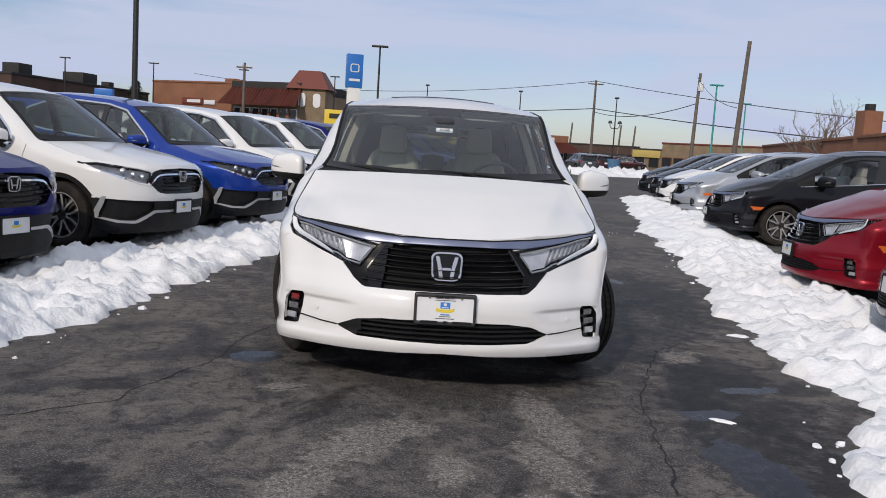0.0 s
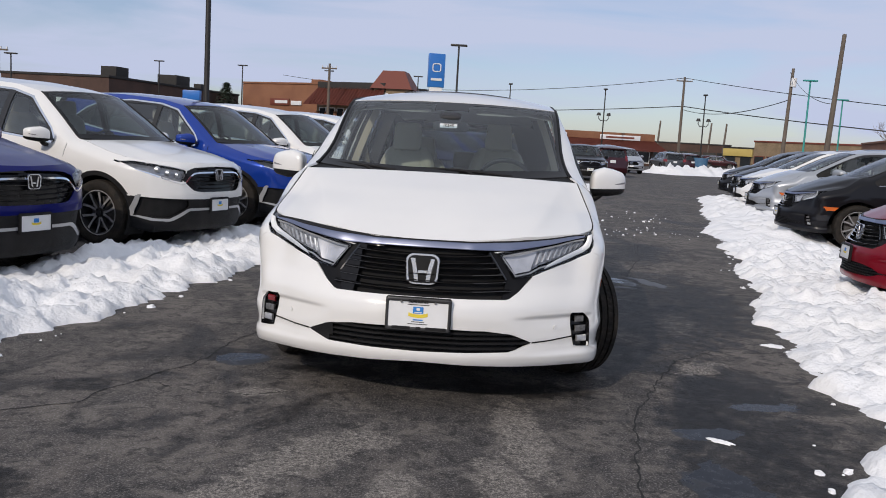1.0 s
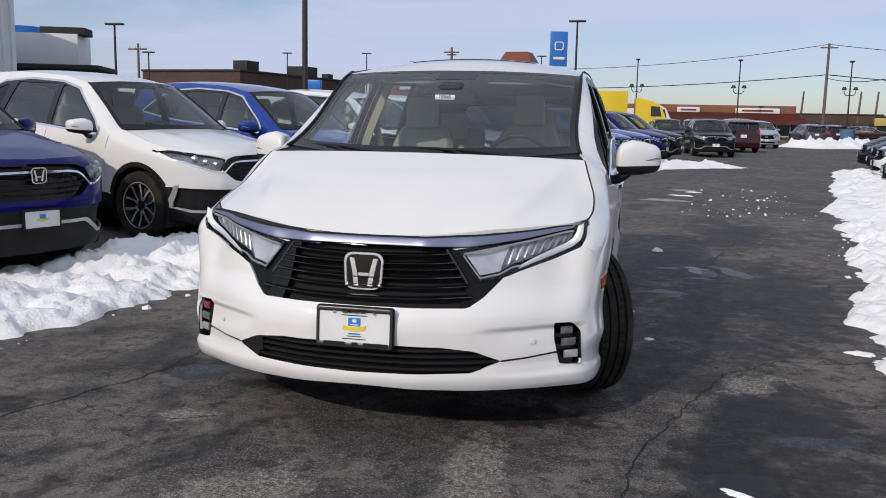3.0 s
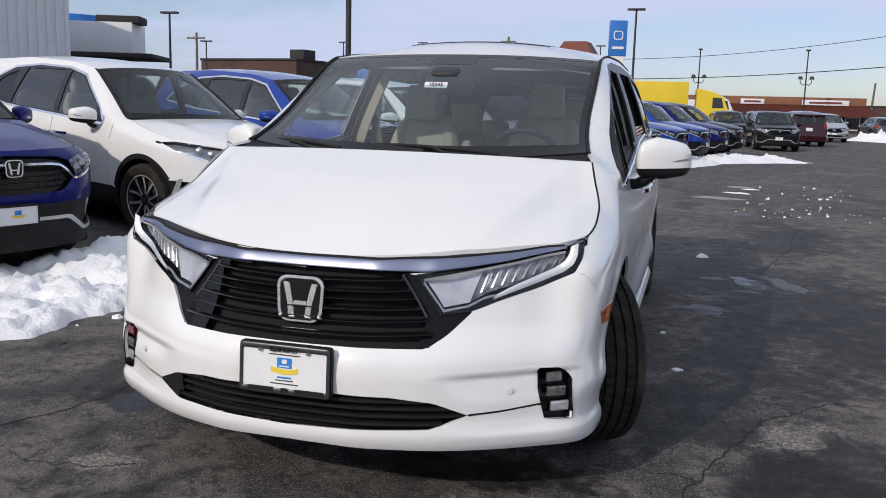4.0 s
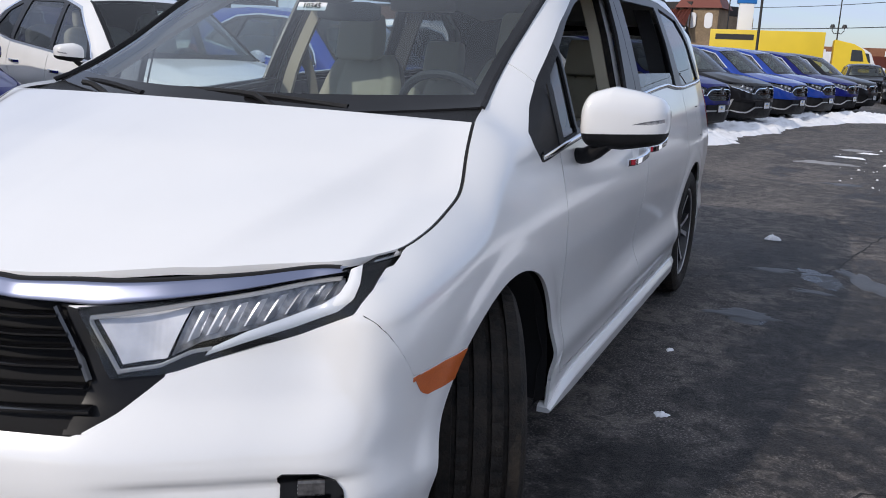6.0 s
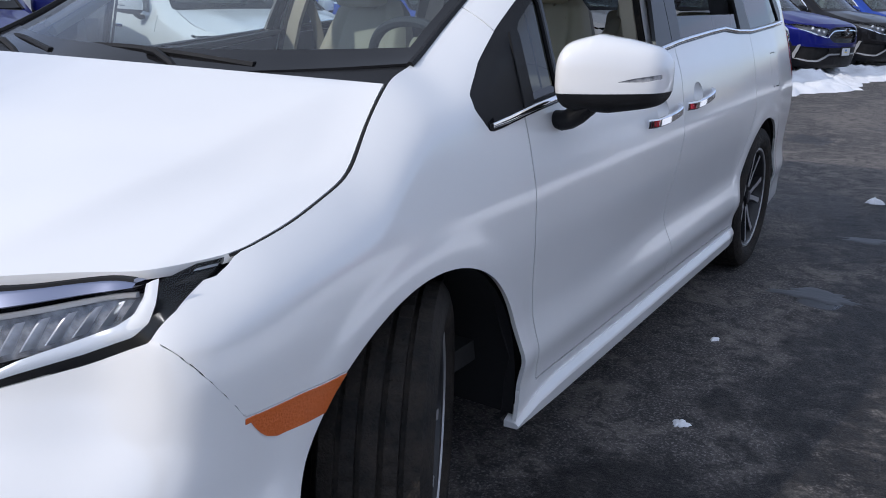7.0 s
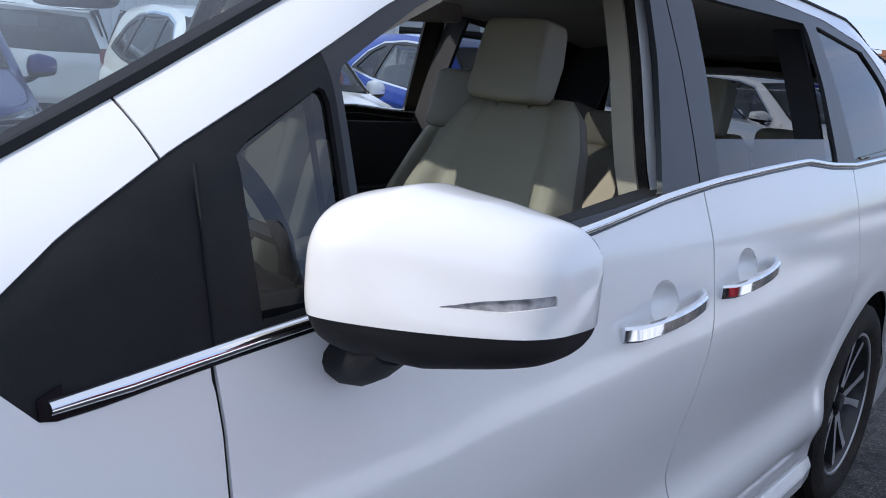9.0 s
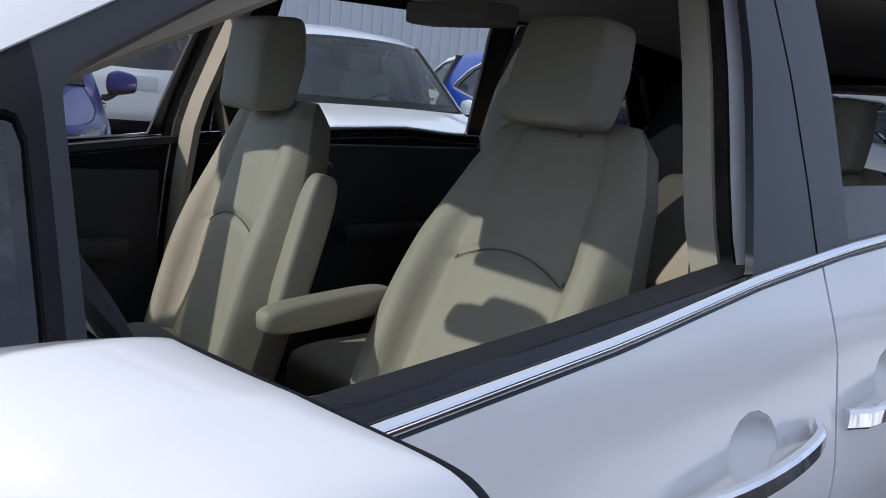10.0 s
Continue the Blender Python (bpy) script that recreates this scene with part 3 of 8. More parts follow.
SUV = dict(
    plan=[(0, 0.02), (0.3, 0.035), (0.55, 0.10), (0.70, 0.20), (0.80, 0.31), (0.87, 0.45), (0.905, 0.62), (0.92, 0.85), (0.926, 1.4), (0.927, 2.6), (0.922, 3.6), (0.90, 4.2),
          (0.82, 4.5), (0.5, 4.6), (0, 4.63)],
    front_in=[(0.22, 0.08), (0.30, 0.03), (0.42, 0.015), (0.55, 0.0), (0.66, 0.0), (0.76, 0.02), (0.86, 0.035), (0.94, 0.06), (0.99, 0.11), (1.05, 0.2)],
    rear_in=[(0.2, 0.08), (0.5, 0.0), (0.9, 0.04), (1.1, 0.10), (1.6, 0.36)],
    side_in=[(0.22, 0.055), (0.32, 0.02), (0.42, 0.03), (0.6, 0.014), (0.78, 0.0), (0.90, 0.006), (1.0, 0.03), (1.06, 0.05), (1.12, 0.07), (1.25, 0.115), (1.4, 0.175), (1.55, 0.245), (1.63, 0.29)],
    top=[(0, 0.11, 0.985), (0.35, 0.16, 0.99), (0.58, 0.28, 0.985), (0.74, 0.46, 0.975), (0.80, 0.60, 0.985), (0.825, 0.85, 1.02), (0.80, 1.10, 1.07), (0.775, 1.26, 1.105),
         (0.772, 1.36, 1.12), (0.70, 1.70, 1.35), (0.625, 2.06, 1.575), (0.605, 2.5, 1.635), (0.595, 3.3, 1.64), (0.575, 4.05, 1.59), (0.50, 4.38, 1.49), (0, 4.45, 1.47)],
    marks=dict(tip=(0.80, 0.60), hood_back=(0.775, 1.26), ws_low=(0.772, 1.36), ws_high=(0.625, 2.06), roof_back=(0.50, 4.38)),
    bottom=[(0, 0.25), (0.1, 0.25), (0.3, 0.27), (0.75, 0.28), (0.9, 0.3), (1, 0.33)],
    hood=dict(front=(0, 0.11, 0.985), mid=[(0.4, 1.05), (0.8, 1.10)], back=(0, 1.14, 1.135), back_curve=0.16),
    glass=dict(low=(0, 1.18, 1.12), high=(0, 1.93, 1.615), bow=0.03),
    roof=[(2.2, 1.65), (2.7, 1.685), (3.4, 1.68), (4.0, 1.62)], roof_end=(0, 4.43, 1.50),
    axles=(0.93, 3.59), arch=(0.405, 0.405), arch_at=((0.93, 0.358), (3.59, 0.358)), hub=0.358, radius=0.36, tyre=0.225, track=0.80,
)


def nearest(edge, xy):
    return int(np.argmin(np.hypot(edge[:, 0] - xy[0], edge[:, 1] - xy[1])))


def patch(c0, c1, d0, d1, nu, nv):
    """A half panel, level across its middle line."""
    c0, c1, d0, d1 = resample(c0, nu), resample(c1, nu), resample(d0, nv), resample(d1, nv)
    u = np.linspace(0, 1, nu)[:, None, None]
    v = np.linspace(0, 1, nv)[None, :, None]
    w = u * u
    a = (1 - v) * c0[:, None, :] + v * c1[:, None, :]
    b = (1 - w) * d0[None, :, :] + w * d1[None, :, :]
    c = (1 - w) * (1 - v) * c0[0] + w * (1 - v) * c0[-1] + (1 - w) * v * c1[0] + w * v * c1[-1]
    g = a + b - c
    g[0, :, 0] = 0
    return g


def both_halves(g, keep=None):
    """Verts and faces of a half panel and its mirror image; keep: a test on the row and column."""
    nu, nv = g.shape[:2]
    full = np.concatenate([g[:0:-1] * np.array([-1, 1, 1]), g], 0)
    n = 2 * nu - 1
    verts = full.reshape(-1, 3)
    faces = []
    for i in range(n - 1):
        for j in range(nv - 1):
            k = abs(i - (nu - 1) + 0.5) + 0.5
            if keep is None or keep((k - 0.5) / (nu - 1), (j + 0.5) / (nv - 1), (i + 0.5 - (nu - 1)) / (nu - 1)):
                faces.append((i * nv + j, (i + 1) * nv + j, (i + 1) * nv + j + 1, i * nv + j + 1))
    used = sorted({q for f in faces for q in f})
    remap = {q: k for k, q in enumerate(used)}
    return [verts[q] for q in used], [tuple(remap[q] for q in f) for f in faces]


def panel(name, g, mat, parent, depth=0.014, keep=None, label="", lift=0.0):
    """A curved panel over both halves with turned-down edges."""
    v, f = both_halves(g, keep)
    bm = bmesh.new()
    vs = [bm.verts.new(q) for q in v]
    for q in f:
        bm.faces.new([vs[k] for k in q])
    bm.normal_update()
    if sum(q.normal.z for q in bm.faces) < 0:
        bmesh.ops.reverse_faces(bm, faces=bm.faces)
        bm.normal_update()
    if lift:
        for q in bm.verts:
            q.co = q.co + q.normal * lift
    if depth:
        edge = [e for e in bm.edges if e.is_boundary]
        r = bmesh.ops.extrude_edge_only(bm, edges=edge)
        for q in r["geom"]:
            if isinstance(q, bmesh.types.BMVert):
                q.co.z -= depth
    me = bpy.data.meshes.new(name)
    bm.to_mesh(me)
    bm.free()
    me.materials.append(mat)
    me.polygons.foreach_set("use_smooth", [True] * len(me.polygons))
    me.set_sharp_from_angle(angle=radians(45))
    return part(name, me, None, parent, label)


def band(points, height, depth, up=(0, 0, 1), cham=0.7):
    """A flat bar along points, height high along up, depth thick behind."""
    bm, rings = bmesh.new(), []
    pts = [Vector(p) for p in points]
    up = Vector(up)
    for i, p in enumerate(pts):
        d = (pts[min(i + 1, len(pts) - 1)] - pts[max(i - 1, 0)]).normalized()
        out = d.cross(up).normalized()
        rings.append([bm.verts.new(p + up * a * height / 2 + out * b * depth) for a, b in ((-cham, 1), (-1, 0.6), (-1, -0.2), (1, -0.2), (1, 0.6 if cham > 0.6 else 0.1), (cham, 1))])
    for a, b in zip(rings[:-1], rings[1:]):
        for j in range(6):
            bm.faces.new((a[j], b[j], b[(j + 1) % 6], a[(j + 1) % 6]))
    bm.faces.new(rings[0])
    bm.faces.new(rings[-1][::-1])
    return bm


def rounded(w, h, r, top=1.0, n=6):
    """A rounded outline, its top edge 'top' times as wide as its bottom."""
    out = []
    for cx, cz, a0 in ((w / 2 - r, h / 2 - r, 0), (-w / 2 + r, h / 2 - r, 90), (-w / 2 + r, -h / 2 + r, 180), (w / 2 - r, -h / 2 + r, 270)):
        for k in range(n + 1):
            a = radians(a0 + 90 * k / n)
            x, z = cx + r * math.cos(a), cz + r * math.sin(a)
            out.append((x * (1 + (top - 1) * (z / h + 0.5)), z))
    return out


def ring_prism(outer, inner, depth, at=None):
    bm = bmesh.new()
    rows = []
    for shape, y in ((outer, depth), (outer, 0.15 * depth), ([(x * 0.97, z * 0.97) for x, z in outer], 0), ([(x * 1.03, z * 1.03) for x, z in inner], 0), (inner, 0.15 * depth), (inner, depth)):
        rows.append([bm.verts.new((x, y, z)) for x, z in shape])
    for a, b in zip(rows[:-1], rows[1:]):
        for i in range(len(a)):
            j = (i + 1) % len(a)
            bm.faces.new((a[i], a[j], b[j], b[i]))
    if at is not None:
        bm.transform(at)
    return bm


def emblem(parent, at, size):
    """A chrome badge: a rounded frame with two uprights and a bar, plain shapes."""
    body = part("emblem", prism(rounded(size * 0.98, size * 0.98, size * 0.24, 1.12), 0.012, at @ pose(0, 0.004, 0)), GLOSS_BLACK, parent, "dark badge with a chrome frame")
    part("badge_frame", ring_prism(rounded(size, size, size * 0.24, 1.12), rounded(size * 0.86, size * 0.86, size * 0.2, 1.12), 0.016, at), BADGE, body)
    h = size * 0.36
    for s in (-1, 1):
        up = prism([(s * size * 0.10, -h), (s * size * 0.27, -h * 0.98), (s * size * 0.31, -h * 0.2), (s * size * 0.41, h), (s * size * 0.25, h), (s * size * 0.15, -h * 0.1)][::s], 0.010, at @ pose(0, 0.001, 0), 0.003)
        part("badge_bar", up, BADGE, body)
    part("badge_bar", prism([(-size * 0.17, -size * 0.14), (size * 0.17, -size * 0.14), (size * 0.16, -size * 0.02), (-size * 0.16, -size * 0.02)], 0.009, at @ pose(0, 0.002, 0), 0.003), BADGE, body)
    return body


PLATE_WHITE = material("plate_white", (0.78, 0.79, 0.80), 0.35, spot=0.08, spot_scale=20)
PLATE_BLUE = material("plate_blue", (0.02, 0.22, 0.62), 0.4, spot=0.2, spot_scale=60)
PLATE_YELLOW = material("plate_yellow", (0.80, 0.62, 0.06), 0.4, spot=0.2, spot_scale=60)
FRAME_GREY = material("plate_frame_grey", (0.035, 0.035, 0.037), 0.3, 0.0, spot=0.3, spot_scale=30)


def text_bm(words, size, thick=0.002, bold=1.0):
    """Raised letters in the x, z plane, centred, facing -y."""
    c = bpy.data.curves.new("letters", "FONT")
    c.body, c.size, c.extrude, c.align_x, c.align_y = words, size, thick, "CENTER", "CENTER"
    c.offset = bold
    o = bpy.data.objects.new("letters", c)
    scene.collection.objects.link(o)
    me = bpy.data.meshes.new_from_object(o.evaluated_get(bpy.context.evaluated_depsgraph_get()))
    bpy.data.objects.remove(o)
    bpy.data.curves.remove(c)
    bm = bmesh.new()
    bm.from_mesh(me)
    bpy.data.meshes.remove(me)
    bm.transform(pose(0, 0, 0, 90, 0, 0))
    return bm


def dealer_plate(parent, at, detail):
    """A dealer's insert plate in a dark frame; its unreadable lines are bars."""
    w, h = 0.322, 0.164
    fr = part("number_plate", ring_prism(rounded(w, h, 0.012), rounded(w - 0.022, h - 0.036, 0.006), 0.012, at), FRAME_GREY if detail else PLASTIC, parent, "white dealer insert in a grey frame")
    part("plate_insert", prism(rounded(w - 0.01, h - 0.01, 0.008), 0.004, at @ pose(0, 0.006, 0)), PLATE_WHITE, fr)
    part("plate_backing", prism(rounded(w + 0.008, h + 0.008, 0.014), 0.016, at @ pose(0, 0.011, 0)), PLASTIC, fr)
    part("plate_logo", prism(rounded(0.052, 0.034, 0.003), 0.002, at @ pose(0.0, 0.0045, 0.022)), PLATE_BLUE, fr)
    arcs = [(0.06 * math.sin(a), -0.012 - 0.02 * (math.cos(a) - 0.6)) for a in np.linspace(-0.95, 0.95, 9)]
    sweep = arcs + [(x * 0.98, z + 0.017) for x, z in arcs[::-1]]
    part("plate_ribbon", prism(sweep[::-1], 0.002, at @ pose(0, 0.0038, 0.004)), PLATE_YELLOW, fr)
    if detail:
        part("plate_letters", text_bm("ELMHURST", 0.021, 0.001, 0.0008), PLASTIC, fr, at=at @ pose(0, -0.001, 0.0665))
        for x, bw in ((-0.083, 0.092), (0.004, 0.026), (0.092, 0.104)):
            part("frame_bar", prism(rounded(bw, 0.014, 0.004), 0.003, at @ pose(x, -0.002, -0.0675)), PLASTIC, fr)
        part("plate_line", prism(rounded(0.05, 0.006, 0.002), 0.001, at @ pose(0, 0.0044, -0.027)), PLATE_BLUE, fr)
        for z, bw in ((0.049, 0.11), (-0.037, 0.062), (-0.048, 0.10)):
            part("plate_line", prism(rounded(bw, 0.0035, 0.001), 0.001, at @ pose(0, 0.0044, z)), FRAME_GREY, fr)
        for s in (-1, 1):
            for z in (0.062,):
                part("screw", cyl(0.006, 0.004, at @ pose(s * 0.085, -0.001, z, 90), 12), CHROME, fr)
        part("logo_mark", prism(rounded(0.018, 0.014, 0.004), 0.001, at @ pose(0, 0.0035, 0.027)), PLATE_WHITE, fr)
        part("logo_mark", prism(rounded(0.036, 0.004, 0.001), 0.001, at @ pose(0, 0.0035, 0.011)), PLATE_WHITE, fr)
    return fr


def vehicle(kind, body_paint, name, label, category, at=None, detail=False, group="", steer=0.0):
    """A parked vehicle: skin cut into its panels, lamps, glass, wheels and cabin."""
    spec = VAN if kind == "van" else SUV
    van = kind == "van"
    car = thing(name, label, category, at, group)
    bm, edge, front, flank = half_body(spec, 300 if detail else 150, 72 if detail else 44)
    (f_ax, r_ax), (f_r, r_r), hub = spec["axles"], spec["arch"], spec["hub"]
    (fa_y, fa_z), (ra_y, ra_z) = spec["arch_at"]
    regions = [("open_front", arch(fa_y, fa_z, f_r)), ("open_rear", arch(ra_y, ra_z, r_r))]
    if van:
        lower = [(1.40, 1.064), (1.45, 1.067), (1.60, 1.083), (2.36, 1.147), (2.66, 1.183), (2.92, 1.205), (3.30, 1.225), (3.57, 1.236), (3.80, 1.220), (4.05, 1.214), (4.9, 1.243)]
        upper = [(4.92, 1.30), (4.72, 1.50), (4.45, 1.61), (4.05, 1.652), (3.44, 1.662), (2.7, 1.65), (2.36, 1.620), (2.20, 1.572), (2.045, 1.505), (1.936, 1.457), (1.735, 1.349), (1.58, 1.268), (1.45, 1.195), (1.356, 1.133), (1.352, 1.112)]
        regions += [
            ("strip_bed", front_shape([(-0.1, 0.836), (0.30, 0.834), (0.42, 0.833), (0.64, 0.866), (0.80, 0.896), (0.848, 0.914), (0.74, 0.898), (0.5, 0.877), (0.25, 0.866), (-0.1, 0.862)])),
            ("headlight", front_shape([(0.378, 0.826), (0.62, 0.862), (0.845, 0.908), (0.872, 0.937), (0.889, 0.936), (0.897, 0.876), (0.876, 0.831), (0.775, 0.783), (0.638, 0.737), (0.575, 0.712), (0.470, 0.698)])),
            ("grille_side", front_shape([(0.345, 0.828), (0.378, 0.826), (0.472, 0.700), (0.571, 0.710), (0.500, 0.636), (0.448, 0.600), (0.415, 0.605), (0.432, 0.690)])),
            ("grille", front_shape([(-0.1, 0.875), (0.9, 0.94), (0.9, 0.91), (0.62, 0.85), (0.36, 0.828), (0.45, 0.700), (0.571, 0.710), (0.500, 0.636), (0.441, 0.597), (-0.1, 0.597)])),
            ("low_grille", front_shape([(-0.1, 0.452), (0.34, 0.440), (0.475, 0.422), (0.585, 0.372), (0.47, 0.330), (-0.1, 0.322)])),
            ("fog_lamp", front_shape([(0.820, 0.352), (0.884, 0.346), (0.876, 0.470), (0.850, 0.505), (0.794, 0.508), (0.798, 0.450)], 0.013)),
            ("line_gap", front_seam([(0.585, 0.373), (0.68, 0.378), (0.80, 0.392)], 0.005)),
            ("marker", side_shape([(0.572, 0.676), (0.82, 0.676), (0.76, 0.616), (0.635, 0.617), (0.608, 0.630)])),
            ("win_front", side_shape([(1.822, 1.130), (2.648, 1.197), (2.682, 1.32), (2.725, 1.47), (2.752, 1.598), (2.42, 1.602), (2.16, 1.535), (2.0, 1.472), (1.89, 1.412), (1.822, 1.374)], 0.006)),
            ("win_vent", side_shape([(1.650, 1.109), (1.786, 1.121), (1.786, 1.352), (1.650, 1.281)], 0.006)),
            ("glass_low", lambda x, y, z: np.where(x > 0.6, np.maximum(in_shape(y, z, [(2.955, 1.222), (3.57, 1.248), (3.86, 1.232), (3.835, 1.45), (3.80, 1.622), (2.985, 1.606)], 0.008), z - 1.298), 1.0)),
            ("win_slide", side_shape([(2.955, 1.222), (3.57, 1.248), (3.86, 1.232), (3.835, 1.45), (3.80, 1.622), (2.985, 1.606)], 0.008)),
            ("win_quarter", side_shape([(4.07, 1.236), (4.83, 1.262), (4.66, 1.47), (4.42, 1.585), (3.93, 1.628)], 0.008)),
            ("cup", lambda x, y, z: np.where((x > 0.6) & detail, np.minimum(np.hypot((y - 2.611) / 0.062, (z - 0.985) / 0.046), np.hypot((y - 3.049) / 0.062, (z - 1.006) / 0.046)) * 0.05 - 0.05, 1.0)),
            ("pillar_gap", seam([(2.838, 1.19), (2.835, 1.66)], 0.003)),
            ("chrome_belt", seam(lower, 0.0095)),
            ("sail", lambda x, y, z: np.maximum(side_shape(lower + upper, 0.012)(x, y, z), np.where(y < 1.804, -0.2, 0.2))),
            ("pillar", side_shape(lower + upper, 0.012)),
            ("gap", seam([(1.572, 1.085), (1.580, 1.0), (1.580, 0.78), (1.631, 0.52), (1.668, 0.335), (3.0, 0.335), (3.80, 0.325)])),
            ("gap", seam([(2.845, 1.2), (2.862, 1.07), (2.84, 0.92), (2.745, 0.68), (2.735, 0.60), (2.775, 0.45), (2.778, 0.335)])),
            ("gap", seam([(4.02, 1.21), (4.02, 1.05), (3.98, 0.85), (3.88, 0.72), (3.80, 0.6)])),
            ("gap", seam([(0.452, 0.845), (0.572, 0.679), (0.82, 0.679)], 0.0010, 0.88)),
            ("gap", seam([(1.563, 1.255), (1.561, 1.36)], 0.0016, 0.70)),
            ("gap", seam([(4.38, 1.10), (4.55, 1.10), (4.56, 0.93), (4.39, 0.93), (4.38, 1.10)], 0.0022)),
            ("tail_lamp", side_shape([(5.02, 1.06), (5.06, 1.17), (5.5, 1.22), (5.5, 0.93), (5.12, 0.93)], 0.01, 0.70)),
            ("side_sill", lambda x, y, z: np.where((x > 0.6) & (y > 1.2) & (y < 4.2), z - 0.335, 1.0)),
            ("rear_glass", lambda x, y, z: np.where(y > 4.95, in_shape(x, z, [(-0.1, 1.12), (0.70, 1.14), (0.60, 1.46), (-0.1, 1.48)], 0.03), 1.0)),
            ("front_bumper", lambda x, y, z: in_shape(y, z, [(-1, -1), (1.0, -1), (1.0, 0.678), (0.572, 0.678), (0.452, 0.845), (0.36, 1.5), (-1, 1.5)])),
            ("fender", lambda x, y, z: in_shape(y, z, [(0.3, 0), (1.668, 0), (1.668, 0.335), (1.631, 0.52), (1.580, 0.78), (1.580, 1.0), (1.572, 1.10), (1.575, 2.0), (0.3, 2.0)])),
            ("front_door", lambda x, y, z: in_shape(y, z, [(1.57, 0.3), (2.778, 0.3), (2.775, 0.45), (2.735, 0.60), (2.745, 0.68), (2.84, 0.92), (2.862, 1.07), (2.84, 1.24), (1.57, 1.24)])),
            ("sliding_door", lambda x, y, z: in_shape(y, z, [(2.73, 0.3), (3.80, 0.3), (3.80, 0.6), (3.88, 0.72), (3.98, 0.85), (4.02, 1.05), (4.02, 1.26), (2.84, 1.26), (2.84, 0.3)])),
            ("rear_bumper", lambda x, y, z: np.where(y > 4.6, z - 0.66, 1.0)),
        ]
    else:
        lower = [(1.62, 1.045), (2.45, 1.075), (3.35, 1.105), (3.98, 1.17)]
        upper = [(4.0, 1.20), (3.75, 1.40), (3.45, 1.525), (3.0, 1.575), (2.45, 1.57), (2.12, 1.51), (1.70, 1.20), (1.60, 1.07)]
        regions += [
            ("headlight", front_shape([(0.475, 0.908), (0.60, 0.938), (0.74, 0.956), (0.82, 0.966), (0.880, 0.946), (0.866, 0.886), (0.74, 0.836), (0.62, 0.794), (0.535, 0.783)], 0.0, 0.8)),
            ("chrome_strip", front_seam([(-0.1, 0.893), (0.30, 0.887), (0.39, 0.874), (0.445, 0.836), (0.505, 0.774), (0.545, 0.768), (0.64, 0.790), (0.75, 0.828), (0.86, 0.884)], 0.0085)),
            ("grille", front_shape([(-0.1, 0.958), (0.36, 0.940), (0.47, 0.905), (0.53, 0.80), (0.41, 0.695), (0.33, 0.680), (-0.1, 0.675)])),
            ("fog_inset", front_shape([(0.47, 0.590), (0.842, 0.598), (0.848, 0.41), (0.75, 0.392), (0.645, 0.395), (0.45, 0.515)])),
            ("silver_trim", front_shape([(0.841, 0.618), (0.858, 0.620), (0.864, 0.388), (0.77, 0.352), (0.62, 0.352), (0.44, 0.472), (-0.1, 0.482), (-0.1, 0.506), (0.46, 0.500), (0.635, 0.382), (0.75, 0.378), (0.847, 0.40)])),
            ("win_front", side_shape([(1.72, 1.085), (2.40, 1.105), (2.40, 1.525), (2.15, 1.475), (1.78, 1.215)], 0.01)),
            ("win_rear", side_shape([(2.50, 1.11), (3.32, 1.135), (3.20, 1.515), (2.50, 1.535)], 0.01)),
            ("win_quarter", side_shape([(3.42, 1.145), (3.86, 1.195), (3.62, 1.395), (3.36, 1.49)], 0.01)),
            ("chrome_belt", seam(lower + upper + lower[:1], 0.011, 0.55)),
            ("pillar", side_shape(lower + upper, 0.0)),
            ("cladding", lambda x, y, z: np.minimum(np.minimum(np.hypot(y - f_ax, z - hub) - 0.455, np.hypot(y - r_ax, z - hub) - 0.455), np.where(y < 0.75, z - 0.60 + 0.25 * np.clip(x - 0.1, 0, 1) * 0 - np.where(x > 0.4, 0.0, -0.0), z - 0.44))),
            ("gap", seam([(1.42, 1.06), (1.43, 0.95), (1.47, 0.44)], 0.004)),
            ("gap", seam([(2.45, 1.06), (2.46, 0.44)], 0.004)),
            ("gap", seam([(3.38, 1.10), (3.36, 0.85), (3.12, 0.6)], 0.004)),
            ("rear_glass", lambda x, y, z: np.where(y > 3.9, in_shape(x, z, [(-0.1, 1.04), (0.64, 1.06), (0.52, 1.40), (-0.1, 1.42)], 0.03), 1.0)),
            ("tail_lamp", side_shape([(4.05, 0.98), (4.15, 1.08), (4.7, 1.10), (4.7, 0.86), (4.3, 0.86)], 0.0, 0.66)),
        ]
    got = split_regions(bm, regions)
    panels = ("front_bumper", "fender", "front_door", "sliding_door", "side_sill", "rear_bumper", "rest")
    for key in panels:
        if key in got:
            mirror = key in ("front_bumper", "rear_bumper", "rest")
            nm = dict(rest="rear_quarter" if van else "body").get(key, key)
            for sides in (((1, -1),) if mirror else ((1,), (-1,))):
                skin_part(nm, bm, got[key], body_paint, car, sides, 0.012)
    if van:
        for s in (1, -1):
            line = resample(lower, 46)
            part("chrome_moulding", tube([(s * (flank(y, z + 0.002) + 0.002), y, z + 0.002) for y, z in line if y > 1.36], [0.0092 * min(1.0, 0.2 + (y - 1.36) / 0.07) for y, z in line if y > 1.36], 10), CHROME, car, "rounded chrome moulding under the windows")
    # dark structure behind the seams
    hidden = ("open_front", "open_rear", "win_front", "win_vent", "win_slide", "glass_low", "win_quarter", "win_rear", "rear_glass") + (("pillar", "pillar_gap", "cup") if detail else ())
    back = [g for k, q in got.items() if k not in hidden for g in q]
    skin_part("inner_structure", bm, back, LINER, car, (1, -1), 0.0, -0.05 if van else -0.045)
